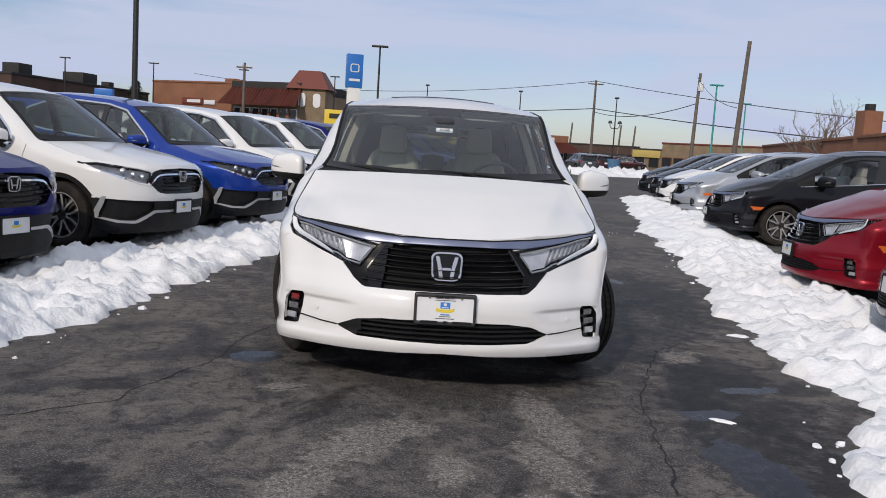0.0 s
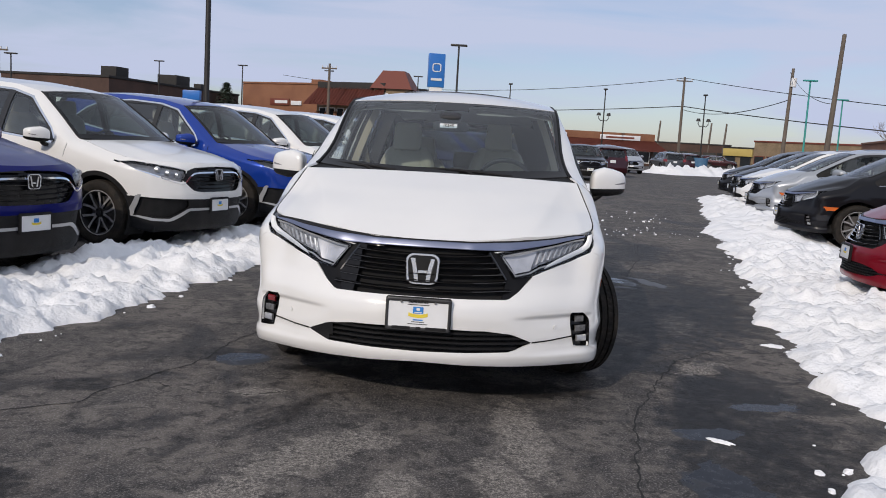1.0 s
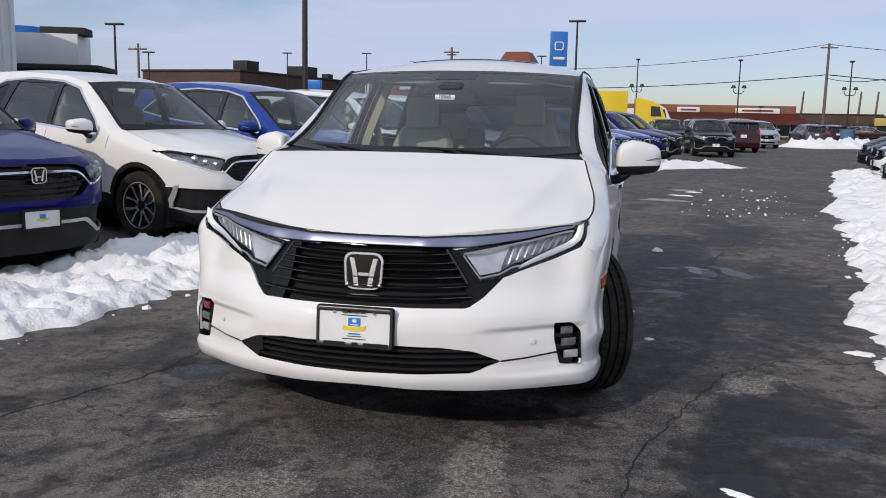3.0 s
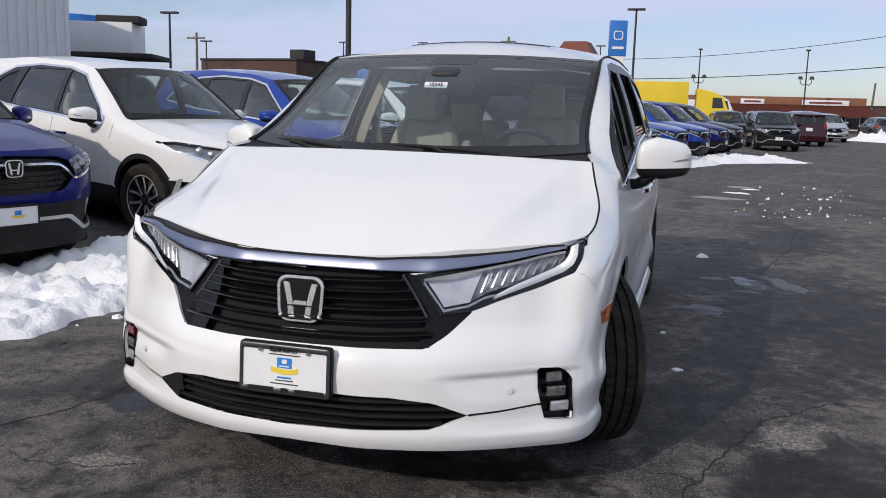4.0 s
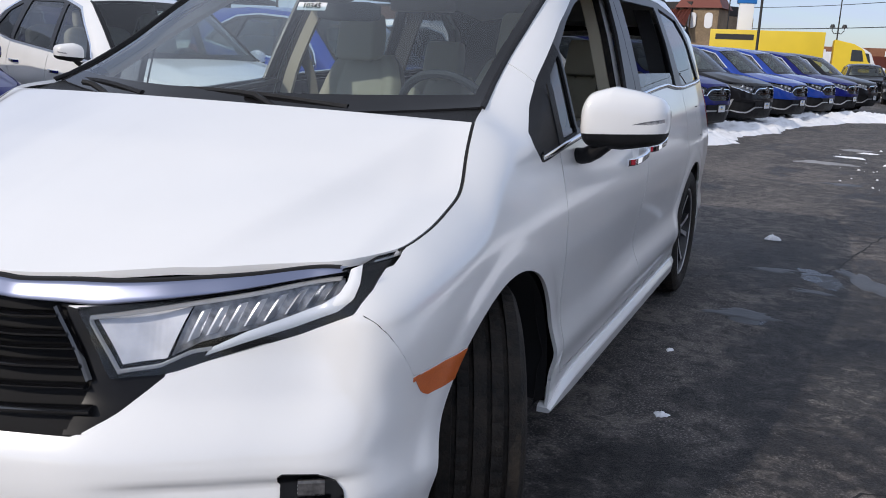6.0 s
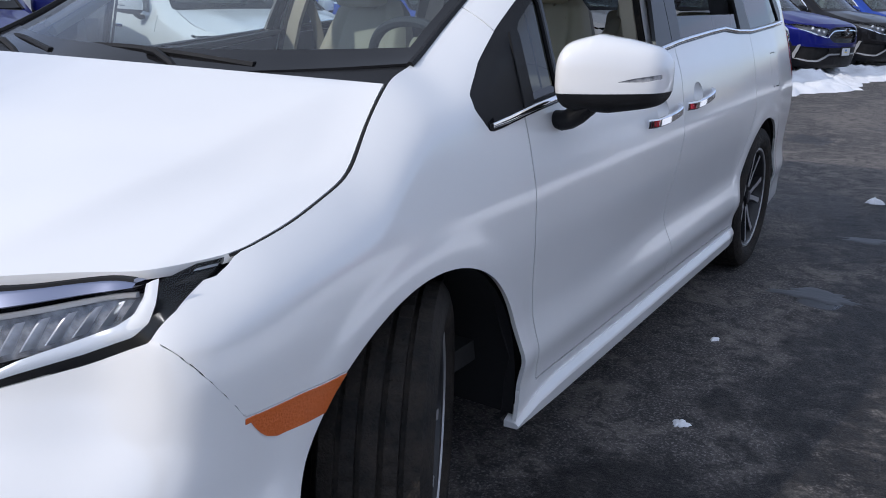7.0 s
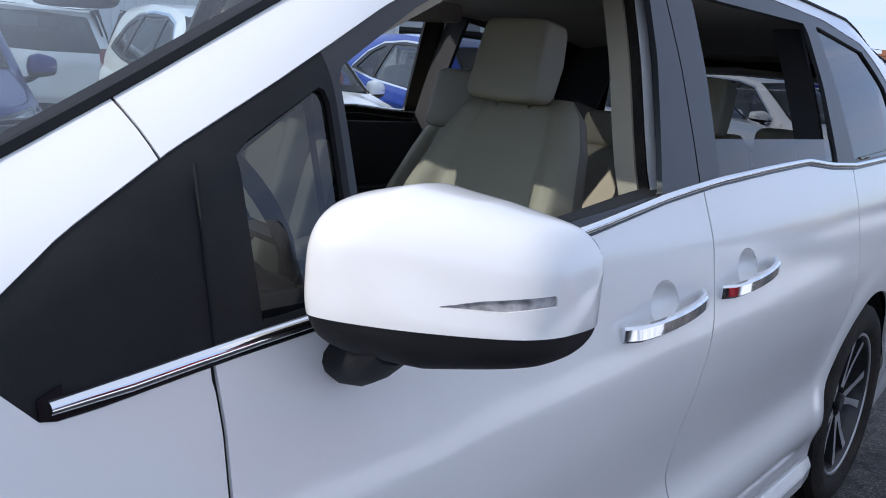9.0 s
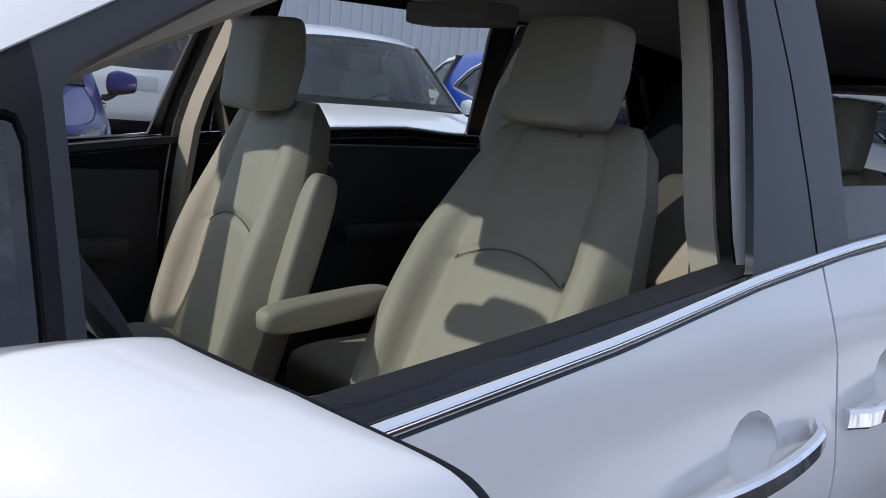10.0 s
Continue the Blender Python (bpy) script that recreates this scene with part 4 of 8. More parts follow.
    for key, mat, sides, depth, lift, lab in (
            ("gap", LINER, (1, -1), 0.0, -0.005, ""), ("strip_bed", LINER, (1, -1), 0.0, -0.006, ""), ("chrome_strip", CHROME, (1, -1), 0.02, 0.004, "chrome wing under the headlight"), ("line_gap", PLASTIC, (1, -1), 0.0, -0.006, ""), ("fog_inset", PLASTIC, (1, -1), 0.0, -0.03, ""),
            ("silver_trim", SILVER_TRIM, (1, -1), 0.015, 0.006, ""), ("cladding", PLASTIC, (1, -1), 0.015, 0.002, "black plastic cladding"), ("sail", PLASTIC, (1, -1), 0.012, -0.002, "black corner panel before the window"), ("pillar", PILLAR, (1, -1), 0.012, -0.002, "dark window pillars"),
            ("chrome_belt", GLOSS_BLACK if van else CHROME, (1, -1), 0.01, 0.001, "belt strip under the windows")):
        if key in got:
            for one in ((sides,) if key in ("chrome_strip", "cladding") and (van or key == "cladding") else ((1,), (-1,))):
                skin_part(dict(pillar="pillar_trim", sail="corner_panel", gap="panel_gap").get(key, key), bm, got[key], mat, car, one, depth, lift, lab)
    for s in (1, -1):
        lamp = skin_part("headlight", bm, got["headlight"], PANEL_BLACK if van else LAMP_BOWL, car, (s,), 0.0, -0.045, "clear headlight with bright reflectors")
        skin_part("lens", bm, got["headlight"], LENS, lamp, (s,), 0.0, -0.001)
        rim_v = skin_part("lamp_rim", bm, got["headlight"], GLOSS_BLACK, lamp, (s,), 0.045, -0.0015)
        me = rim_v.data
        keep_rim(me, len(got["headlight"]))
        if van:
            lamp_inside(lamp, s, front)
        else:
            for x, z in ((0.56, 0.852), (0.645, 0.872), (0.73, 0.900)):
                part("lamp_cell", cyl(0.036, 0.03, pose(s * x, front(x, z) + 0.030, z, 90), 16, 0.026), REFLECTOR, lamp)
        if "tail_lamp" in got:
            skin_part("tail_lamp", bm, got["tail_lamp"], RED_LENS, car, (s,), 0.02, 0.004, "red tail lamp")
        if "marker" in got:
            skin_part("side_marker", bm, got["marker"], AMBER, car, (s,), 0.01, 0.002, "amber side marker")
        if "fog_lamp" in got:
            fog = skin_part("fog_lamp", bm, got["fog_lamp"], GLOSS_BLACK, car, (s,), 0.0, -0.035, "dark surround with three stacked lamp cells")
            skin_part("fog_rim", bm, got["fog_lamp"], GLOSS_BLACK, fog, (s,), 0.04, 0.004)
            keep_rim(fog.children[0].data, len(got["fog_lamp"]))
            for z, x0, x1, m in ((0.482, 0.808, 0.852, RED_LENS if s < 0 else FOG_GREY), (0.430, 0.812, 0.866, FOG_GREY), (0.374, 0.824, 0.876, REFLECTOR)):
                cell = part("fog_cell", band([(s * x, front(x, z) + 0.026, z) for x in np.linspace(x0, x1, 8)][::s], 0.034, 0.010), m, fog)
                for dz in (-0.008, 0.0, 0.008):
                    part("cell_rib", tube([(s * x, front(x, z) + 0.016, z + dz) for x in np.linspace(x0 + 0.004, x1 - 0.004, 6)], 0.0016, 5), SILVER_TRIM, cell)
        for key, mat in (("win_vent", PRIVACY if detail else CLEAR), ("win_quarter", PRIVACY), ("win_rear", SUV_SIDE), ("win_slide", PRIVACY if s > 0 or not detail else CLEAR), ("glass_low", PRIVACY if s > 0 or not detail else CLEAR)) + ((("win_front", CLEAR if van else SUV_SIDE),) if not (van and detail and s > 0) else ()):
            if key in got and not (van and detail and s > 0 and key == "win_slide"):
                pane = skin_part("side_glass", bm, got[key], mat, car, (s,), 0.0, -0.010, "tinted side glass" if mat is PRIVACY else "clear side glass")
                pane.visible_shadow = mat is PRIVACY
    skin_part("grille", bm, got["grille"], LINER if van else GLOSS_BLACK, car, (1, -1), 0.0, -0.038, "gloss black grille with horizontal slats")
    grille = car.children[-1]
    rim_ob = skin_part("grille_surround", bm, got["grille"], GLOSS_BLACK, grille, (1, -1), 0.038, 0.0)
    keep_rim(rim_ob.data, 2 * len(got["grille"]))
    if "low_grille" in got:
        low = skin_part("lower_grille", bm, got["low_grille"], LINER, car, (1, -1), 0.0, -0.04, "black lower intake")
        keep_rim(skin_part("intake_edge", bm, got["low_grille"], PLASTIC, low, (1, -1), 0.04, 0.0).data, 2 * len(got["low_grille"]))
        for z, w in ((0.345, 0.50), (0.372, 0.57), (0.398, 0.53), (0.423, 0.46)):
            part("slat", band([(x, front(x, z) + 0.020, z) for x in np.linspace(-w, w, 25)], 0.013, 0.014), PLASTIC, low)
    if van:
        slats = ((0.628, 0.45, 0.016), (0.668, 0.425, 0.010), (0.705, 0.405, 0.017), (0.737, 0.385, 0.010), (0.762, 0.368, 0.015), (0.797, 0.342, 0.014))
    else:
        slats = ((0.715, 0.38, 0.010), (0.755, 0.44, 0.010), (0.795, 0.47, 0.010), (0.835, 0.42, 0.010))
    for z, w, h in slats:
        part("slat", band([(x, front(x, z + 0.012 * (x / w) ** 2) + 0.010, z + 0.012 * (x / w) ** 2) for x in np.linspace(-w, w, 33)], h * 1.05, 0.018, (0, 0, 1), 0.25), GRILLE_BLACK, grille)
    if van:
        for s in (1, -1):
            skin_part("grille_side_panel", bm, got["grille_side"], PANEL_BLACK, grille, (s,), 0.02, -0.012, "gloss black panel beside the slats")
            side_line = resample([(0.336, 0.824), (0.43, 0.690)], 10)
            part("grille_frame", tube([(s * x, front(x, z) + 0.004, z) for x, z in side_line], 0.0075, 6), GRILLE_BLACK, grille)
        strip_bar(car, front)
    ez = 0.728 if van else 0.865
    emblem(grille, pose(0, front(0, ez) - 0.016, ez, -5 if van else -3), 0.158 if van else 0.125)
    pz = 0.515 if van else 0.53
    dealer_plate(car, pose(0, front(0, pz) - 0.022, pz, -3), detail)
    # hood, windshield, roof
    k = {a: nearest(edge, b) for a, b in spec["marks"].items()}
    hd, gl = spec["hood"], spec["glass"]
    nu, nv = (64, 48) if detail else (22, 22)
    hb = edge[k["hood_back"]]
    back_edge = [(x, hd["back"][1] + (hb[1] - hd["back"][1]) * (x / hb[0]) ** 2, hd["back"][2] + (hb[2] - hd["back"][2]) * (x / hb[0]) ** 2) for x in np.linspace(0, hb[0], 20)]
    ys = np.linspace(hd["front"][1], hd["back"][1], 30)
    e0 = edge[0]
    mid_z = soft([(e0[1], e0[2])] + hd["mid"] + [(hd["back"][1], hd["back"][2])], ys, 0.08)
    mid = [(0, e0[1] + (hd["back"][1] - e0[1]) * i / 29, z) for i, z in enumerate(mid_z)]
    mid[0], mid[-1] = tuple(e0), hd["back"]
    g = patch(edge[:k["tip"] + 1], np.array(back_edge), np.array(mid), edge[k["tip"]:k["hood_back"] + 1], nu, nv)
    x, y = g[:, :, 0], g[:, :, 1]
    if van:
        u, v = np.linspace(0, 1, nu)[:, None], np.linspace(0, 1, nv)[None, :]
        line = 0.53 + 0.36 * v
        swell = np.sin(np.pi * np.clip(v * 0.96 + 0.04, 0, 1)) ** 0.6
        g[:, :, 2] += 0.018 * swell * np.where(u < line, np.exp(-((u - line) / 0.20) ** 2), np.exp(-((u - line) / 0.060) ** 2))
        g[:, :, 2] -= 0.008 * np.exp(-((u - line - 0.15) / 0.07) ** 2) * np.sin(np.pi * v)
    else:
        u, v = np.linspace(0, 1, nu)[:, None], np.linspace(0, 1, nv)[None, :]
        g[:, :, 2] += 0.012 * np.exp(-((u - 0.62) / 0.10) ** 2) * np.sin(np.pi * v)
    h = g.copy()
    h[:, :, 2] -= 0.03
    panel("hood_liner", h, LINER, car, 0.0)
    g[:, :, 0] *= 0.9895
    g[:, :, 1] = g[:, :, 1].mean() + (g[:, :, 1] - g[:, :, 1].mean()) * 0.992
    for s in (1, -1):
        part("hood_gap", tube([(q[0] * s * 0.994, q[1], q[2] - 0.003) for q in resample(edge[k["tip"]:k["hood_back"] + 1], 40)], 0.0030, 6), LINER, car)
    panel("hood", g, body_paint, car, 0.016, label="smooth hood with a soft crease each side")
    wl0, wh = edge[k["ws_low"]], edge[k["ws_high"]]
    low_c = np.array([(x, gl["low"][1] + (wl0[1] - gl["low"][1]) * (x / wl0[0]) ** 2, gl["low"][2] + (wl0[2] - gl["low"][2]) * (x / wl0[0]) ** 2) for x in np.linspace(0, wl0[0], 20)])
    high_c = np.array([(x, gl["high"][1] + (wh[1] - gl["high"][1]) * (x / wh[0]) ** 2, gl["high"][2] + (wh[2] - gl["high"][2]) * (x / wh[0]) ** 2.4) for x in np.linspace(0, wh[0], 20)])
    t = np.linspace(0, 1, 20)[:, None]
    mid_c = (1 - t) * np.array(gl["low"]) + t * np.array(gl["high"]) + np.sin(np.pi * t) * gl["bow"] * np.array([[0, -0.45, 0.9]])
    g = patch(low_c, high_c, mid_c, edge[k["ws_low"]:k["ws_high"] + 1], nu, nv)
    frit = lambda a, b, c: a > 0.955 or b < 0.075 or b > 0.955 or (b > 0.86 and a < 0.16)
    ws = panel("windshield", g, WINDSHIELD if van else SUV_GLASS, car, 0.0, lambda a, b, c: not frit(a, b, c), "raked windshield glass", -0.003)
    part_frit = panel("windshield_border", g, GLOSS_BLACK, ws, 0.006, frit, "black border of the windshield", -0.002)
    for s in (1, -1):
        part("windshield_seal", tube([(p[0] * s, p[1], p[2]) for p in resample(edge[k["ws_low"] - 1:k["ws_high"] + 1], 18)], 0.009, 6), PLASTIC, ws)
    # cowl between hood and glass
    c0 = np.array(back_edge) + np.array([0, -0.03, -0.03])
    c1 = low_c + np.array([0, 0.02, -0.004])
    g = patch(c0, c1, np.array([c0[0], c1[0]]), np.array([c0[-1], c1[-1]]), 20, 4)
    panel("cowl", g, PLASTIC, car, 0.0, label="black plastic cowl")
    # roof
    rb = edge[k["roof_back"]]
    end = spec["roof_end"]
    rear_c = np.array([(x, end[1] + (rb[1] - end[1]) * (x / rb[0]) ** 2, end[2] + (rb[2] - end[2]) * (x / rb[0]) ** 2) for x in np.linspace(0, rb[0], 12)])
    ys = np.linspace(gl["high"][1], end[1], 40)
    zs = soft([gl["high"][1:]] + spec["roof"] + [end[1:]], ys, 0.25)
    zs[0] = gl["high"][2]
    zs[1] = 0.5 * (zs[0] + zs[2])
    roof_mid = np.stack([ys * 0, ys, zs], 1)
    g = patch(high_c, rear_c, roof_mid, edge[k["ws_high"]:k["roof_back"] + 1], 24, 40)
    panel("roof", g, body_paint, car, 0.012, lift=0.0)
    if van:
        # dark glass sunroof
        panel("sunroof", g, GLOSS_BLACK, car, 0.004, lambda a, b, c: a < 0.55 and 0.13 < b < 0.36, "dark sunroof glass", 0.004)
    # tail
    rear = skin_part("rear_glass", bm, got["rear_glass"], PRIVACY, car, (1, -1), 0.0, -0.006, "dark rear glass")
    part("rear_plate", box((0.31, 0.02, 0.16), pose(0, 5.435 if van else 4.60, 0.86), 0.004), PLATE_WHITE, car)
    bt, tt = [], []
    rest_top = resample(edge[k["roof_back"]:], 8)[::-1]
    g = patch(rear_c, rest_top, np.array([rear_c[0], rest_top[0]]), np.array([rear_c[-1], rest_top[-1]]), 10, 3)
    panel("tailgate_top", g, body_paint, car, 0.0)
    for s in (1, -1):
        for y, r, ay, az in ((f_ax, f_r, fa_y, fa_z), (r_ax, r_r, ra_y, ra_z)):
            well = bmesh.new()
            spin(well, [(r + 0.004, s * (flank(y, 0.7) - 0.025)), (r + 0.03, s * 0.62), (0.1, s * 0.60)], 40)
            bmesh.ops.delete(well, geom=[f for f in well.faces if f.calc_center_median().z < (-0.10 if van else -0.20)], context="FACES")
            part("wheel_arch_liner", well, LINER, car, at=pose(0, ay, az))
            turn = steer if y == f_ax else 0
            wheel(car, pose(s * spec["track"], y, spec["radius"], 0, 0, turn + (0 if s > 0 else 180)), spec["radius"], spec["tyre"], kind, detail=detail)
    if van:
        skirt = [(0.94, 0.226), (0.984, 0.231), (0.993, 0.238), (0.997, 0.276), (0.994, 0.284), (0.982, 0.304), (0.94, 0.312)]
        for s in (1, -1):
            b = bmesh.new()
            y0, y1 = fa_y + 0.440, ra_y - 0.432
            rows = []
            for y in (y0, y0 + 0.05, y0 + 0.12, y0 + 0.25, y1 - 0.25, y1 - 0.10, y1 - 0.04, y1):
                wide = min(1.0, 0.80 + (y - y0) * 1.2, 0.82 + (y1 - y) * 1.8)
                tall = min(1.0, 0.22 + (y - y0) * 5.0)
                rows.append([b.verts.new((s * (0.94 + (x - 0.94) * wide), y, 0.228 + (z - 0.228) * tall)) for x, z in skirt])
            for p, q in zip(rows[:-1], rows[1:]):
                for i in range(len(skirt)):
                    j = (i + 1) % len(skirt)
                    b.faces.new((p[i], p[j], q[j], q[i]))
            b.faces.new(rows[0])
            b.faces.new(rows[-1][::-1])
            bmesh.ops.recalc_face_normals(b, faces=b.faces)
            part("side_skirt", b, body_paint, car, "white sill skirt under the doors", smooth=False)
    part("underbody", box((1.5, (r_ax - f_ax) + 1.3, 0.16), pose(0, (f_ax + r_ax) / 2, 0.30), 0.04), LINER, car)
    bm.free()
    return car, front, flank, edge, k


def keep_rim(me, count):
    """Drop the first count faces of a mesh, and leave its turned-in edge."""
    b = bmesh.new()
    b.from_mesh(me)
    b.faces.ensure_lookup_table()
    bmesh.ops.delete(b, geom=b.faces[:count], context="FACES")
    b.to_mesh(me)
    b.free()


def strip_bar(car, front):
    """The satin chrome bar over the grille, tapering out to a point above each headlight."""
    b = bmesh.new()
    rows = []
    for x in np.linspace(-0.842, 0.842, 121):
        q = abs(x)
        lo = float(soft([(-0.3, 0.836), (0.30, 0.835), (0.42, 0.835), (0.64, 0.868), (0.79, 0.896), (0.842, 0.912)], q, 0.03))
        hi = float(soft([(-0.3, 0.868), (0.25, 0.870), (0.5, 0.884), (0.70, 0.901), (0.842, 0.919)], q, 0.03))
        h = hi - lo
        row = []
        for v, out in ((0.0, -0.014), (0.0, 0.004), (0.04, 0.0068), (0.10, 0.0078), (0.30, 0.0068), (0.55, 0.0055), (0.80, 0.0042), (0.95, 0.0030), (1.0, -0.001), (1.0, -0.020)):
            z = lo + h * v
            row.append(b.verts.new((x, front(x, z) - out, z)))
        rows.append(row)
    for p, q in zip(rows[:-1], rows[1:]):
        for k in range(9):
            b.faces.new((p[k], q[k], q[k + 1], p[k + 1]))
    part("chrome_strip", b, SATIN, car, "satin chrome strip over the grille")
    g = bmesh.new()
    rows = []
    for x in np.linspace(-0.835, 0.835, 121):
        hi = float(soft([(-0.3, 0.868), (0.25, 0.870), (0.5, 0.884), (0.70, 0.901), (0.842, 0.919)], abs(x), 0.03))
        rows.append([g.verts.new((x, front(x, z) - out, z)) for z, out in ((hi - 0.001, -0.006), (hi - 0.001, 0.0022), (hi + 0.004, 0.0022), (hi + 0.0055, -0.006))])
    for p, q in zip(rows[:-1], rows[1:]):
        for k in range(3):
            g.faces.new((p[k], q[k], q[k + 1], p[k + 1]))
    part("hood_seal", g, LINER, car, "black rubber seal under the hood edge")


def lamp_inside(lamp, s, front):
    """The inside of the van's headlight: a grey inner chamber, bright fins, silver lip and white light guide."""
    lo_line = ([0.472, 0.55, 0.60, 0.69, 0.75, 0.81, 0.835], [0.718, 0.733, 0.763, 0.791, 0.814, 0.846, 0.872])
    hi_line = ([0.40, 0.52, 0.70, 0.835], [0.803, 0.826, 0.862, 0.893])
    nu, nv = 110, 8

    def inside(x, v):
        lo, hi = float(np.interp(x, *lo_line)), float(np.interp(x, *hi_line))
        return lo + (hi - lo) * v

    # the smooth grey chamber, then a dark bed for the lenses
    chamber, bed = bmesh.new(), bmesh.new()
    grids = {chamber: [], bed: []}
    for i in range(nu + 1):
        for target in (chamber, bed):
            row = []
            for j in range(nv + 1):
                u, v = i / nu, j / nv
                foot, split = 0.474 + (0.408 - 0.474) * v, 0.552 + 0.034 * v
                x = foot + (split - foot) * u if target is chamber else split + (0.834 - split) * u
                z = inside(x, v)
                deep = 0.024 + 0.014 * math.sin(math.pi * u) * (0.4 + 0.6 * v) if target is chamber else 0.036 - 0.006 * v
                row.append(target.verts.new((s * x, front(x, z) + deep, z)))
            grids[target].append(row)
    for target, rows in grids.items():
        for p, q in zip(rows[:-1], rows[1:]):
            for k in range(nv):
                target.faces.new((p[k], q[k], q[k + 1], p[k + 1]) if s > 0 else (p[k], p[k + 1], q[k + 1], q[k]))
    part("reflector", chamber, CHAMBER, lamp, "smooth grey inner chamber")
    part("lamp_bed", bed, LAMP_DARK, lamp, "dark bed behind the lenses")
    # upright bright fins between the lenses
    for k in range(8):
        x0 = 0.572 + 0.031 * k
        wide = 0.020 - 0.0010 * k
        fin = bmesh.new()
        rows = []
        for j in range(7):
            v = 0.16 + 0.66 * j / 6
            row = []
            for t, out in ((0.0, 0.0), (0.25, 0.010), (0.5, 0.013), (0.8, 0.007), (1.0, 0.0)):
                x = x0 + 0.028 * v + wide * t
                z = inside(x, v)
                row.append(fin.verts.new((s * x, front(x, z) + 0.034 - out * (1 - 0.35 * v), z)))
            rows.append(row)
        for p, q in zip(rows[:-1], rows[1:]):
            for m in range(4):
                fin.faces.new((p[m], p[m + 1], q[m + 1], q[m])[::s])
        part("lamp_fin", fin, REFLECTOR, lamp)
    # silver lip round the chamber
    lip = resample([(0.478, 0.708), (0.400, 0.806), (0.54, 0.834), (0.70, 0.866), (0.838, 0.897)], 40)
    part("lamp_trim", band([(s * x, front(x, z) + 0.010, z) for x, z in lip][::s], 0.009, 0.006), SILVER_TRIM, lamp)
    base = resample([(0.478, 0.710), (0.55, 0.724), (0.60, 0.752), (0.632, 0.758)], 14)
    part("lamp_trim", band([(s * x, front(x, z) + 0.010, z) for x, z in base][::s], 0.007, 0.006), SILVER_TRIM, lamp)
    # white light guide: down the outer edge, then along the foot
    outer = resample([(0.624, 0.744), (0.689, 0.770), (0.763, 0.797), (0.838, 0.831), (0.870, 0.860), (0.880, 0.890), (0.880, 0.930)], 60)
    inner = resample([(0.636, 0.762), (0.690, 0.792), (0.746, 0.816), (0.806, 0.844), (0.838, 0.868), (0.852, 0.894), (0.856, 0.918)], 60)
    g = bmesh.new()
    rows = []
    for (ax, az), (bx, bz) in zip(outer, inner):
        row = []
        for k in range(6):
            t = k / 5
            x, z = ax + (bx - ax) * t, az + (bz - az) * t
            row.append(g.verts.new((s * x, front(x, z) + 0.007 - 0.004 * math.sin(math.pi * t), z)))
        rows.append(row)
    for p, q in zip(rows[:-1], rows[1:]):
        for k in range(5):
            g.faces.new((p[k], p[k + 1], q[k + 1], q[k]))
    part("light_guide", g, LIGHT_BAR, lamp, "white daytime light guide")


# ---------------------------------------------------------------- the white minivan
LEATHER = material("grey_beige_leather", (0.37, 0.335, 0.245), 0.5, spot=0.25, spot_scale=5, bump=0.25, bump_scale=420, other=(0.31, 0.28, 0.205))
LEATHER_SIDE = material("dark_seat_side", (0.20, 0.17, 0.13), 0.5, spot=0.25, spot_scale=5, bump=0.25, bump_scale=420)
TRIM_BEIGE = material("beige_trim", (0.42, 0.37, 0.28), 0.6, spot=0.2, spot_scale=6, bump=0.2, bump_scale=500)
CABIN_BLACK = material("black_cabin_plastic", (0.024, 0.024, 0.027), 0.55, bump=0.3, bump_scale=600, spot=0.5, spot_scale=9, other=(0.03, 0.03, 0.032))
CARPET = material("cabin_carpet", (0.03, 0.029, 0.028), 0.95, bump=0.6, bump_scale=500, spot=0.5)
HEADLINER = material("headliner_cloth", (0.38, 0.36, 0.32), 0.95, bump=0.3, bump_scale=700, spot=0.2)
SIGNAL = material("clear_signal_lens", (0.40, 0.40, 0.41), 0.18, coat=0.6, spot=0.9, spot_scale=70, other=(0.07, 0.07, 0.075))
STITCH = material("dark_stitching", (0.15, 0.135, 0.10), 0.7, spot=0.3)


def cushion(size, at=None, e=0.35, nu=26, nv=16, shape=None):
    """A padded block with soft edges; shape may move its points, given in -1 to 1."""
    bm = bmesh.new()

    def p(v, k):
        return math.copysign(abs(v) ** k, v)

    rows = []
    for j in range(1, nv):
        b = -math.pi / 2 + math.pi * j / nv
        row = []
        for i in range(nu):
            a = 2 * math.pi * i / nu
            q = Vector((p(math.cos(b), e) * p(math.cos(a), e), p(math.cos(b), e) * p(math.sin(a), e), p(math.sin(b), e)))
            row.append(q)
        rows.append(row)
    poles = [Vector((0, 0, -1)), Vector((0, 0, 1))]

    def place(q):
        q = shape(q) if shape else q
        return (q.x * size[0] / 2, q.y * size[1] / 2, q.z * size[2] / 2)

    vs = [[bm.verts.new(place(q)) for q in row] for row in rows]
    lo, hi = (bm.verts.new(place(q)) for q in poles)
    for a, b in zip(vs[:-1], vs[1:]):
        for i in range(nu):
            bm.faces.new((a[i], a[(i + 1) % nu], b[(i + 1) % nu], b[i]))
    for i in range(nu):
        bm.faces.new((lo, vs[0][(i + 1) % nu], vs[0][i]))
        bm.faces.new((hi, vs[-1][i], vs[-1][(i + 1) % nu]))
    if at is not None:
        bm.transform(at)
    return bm


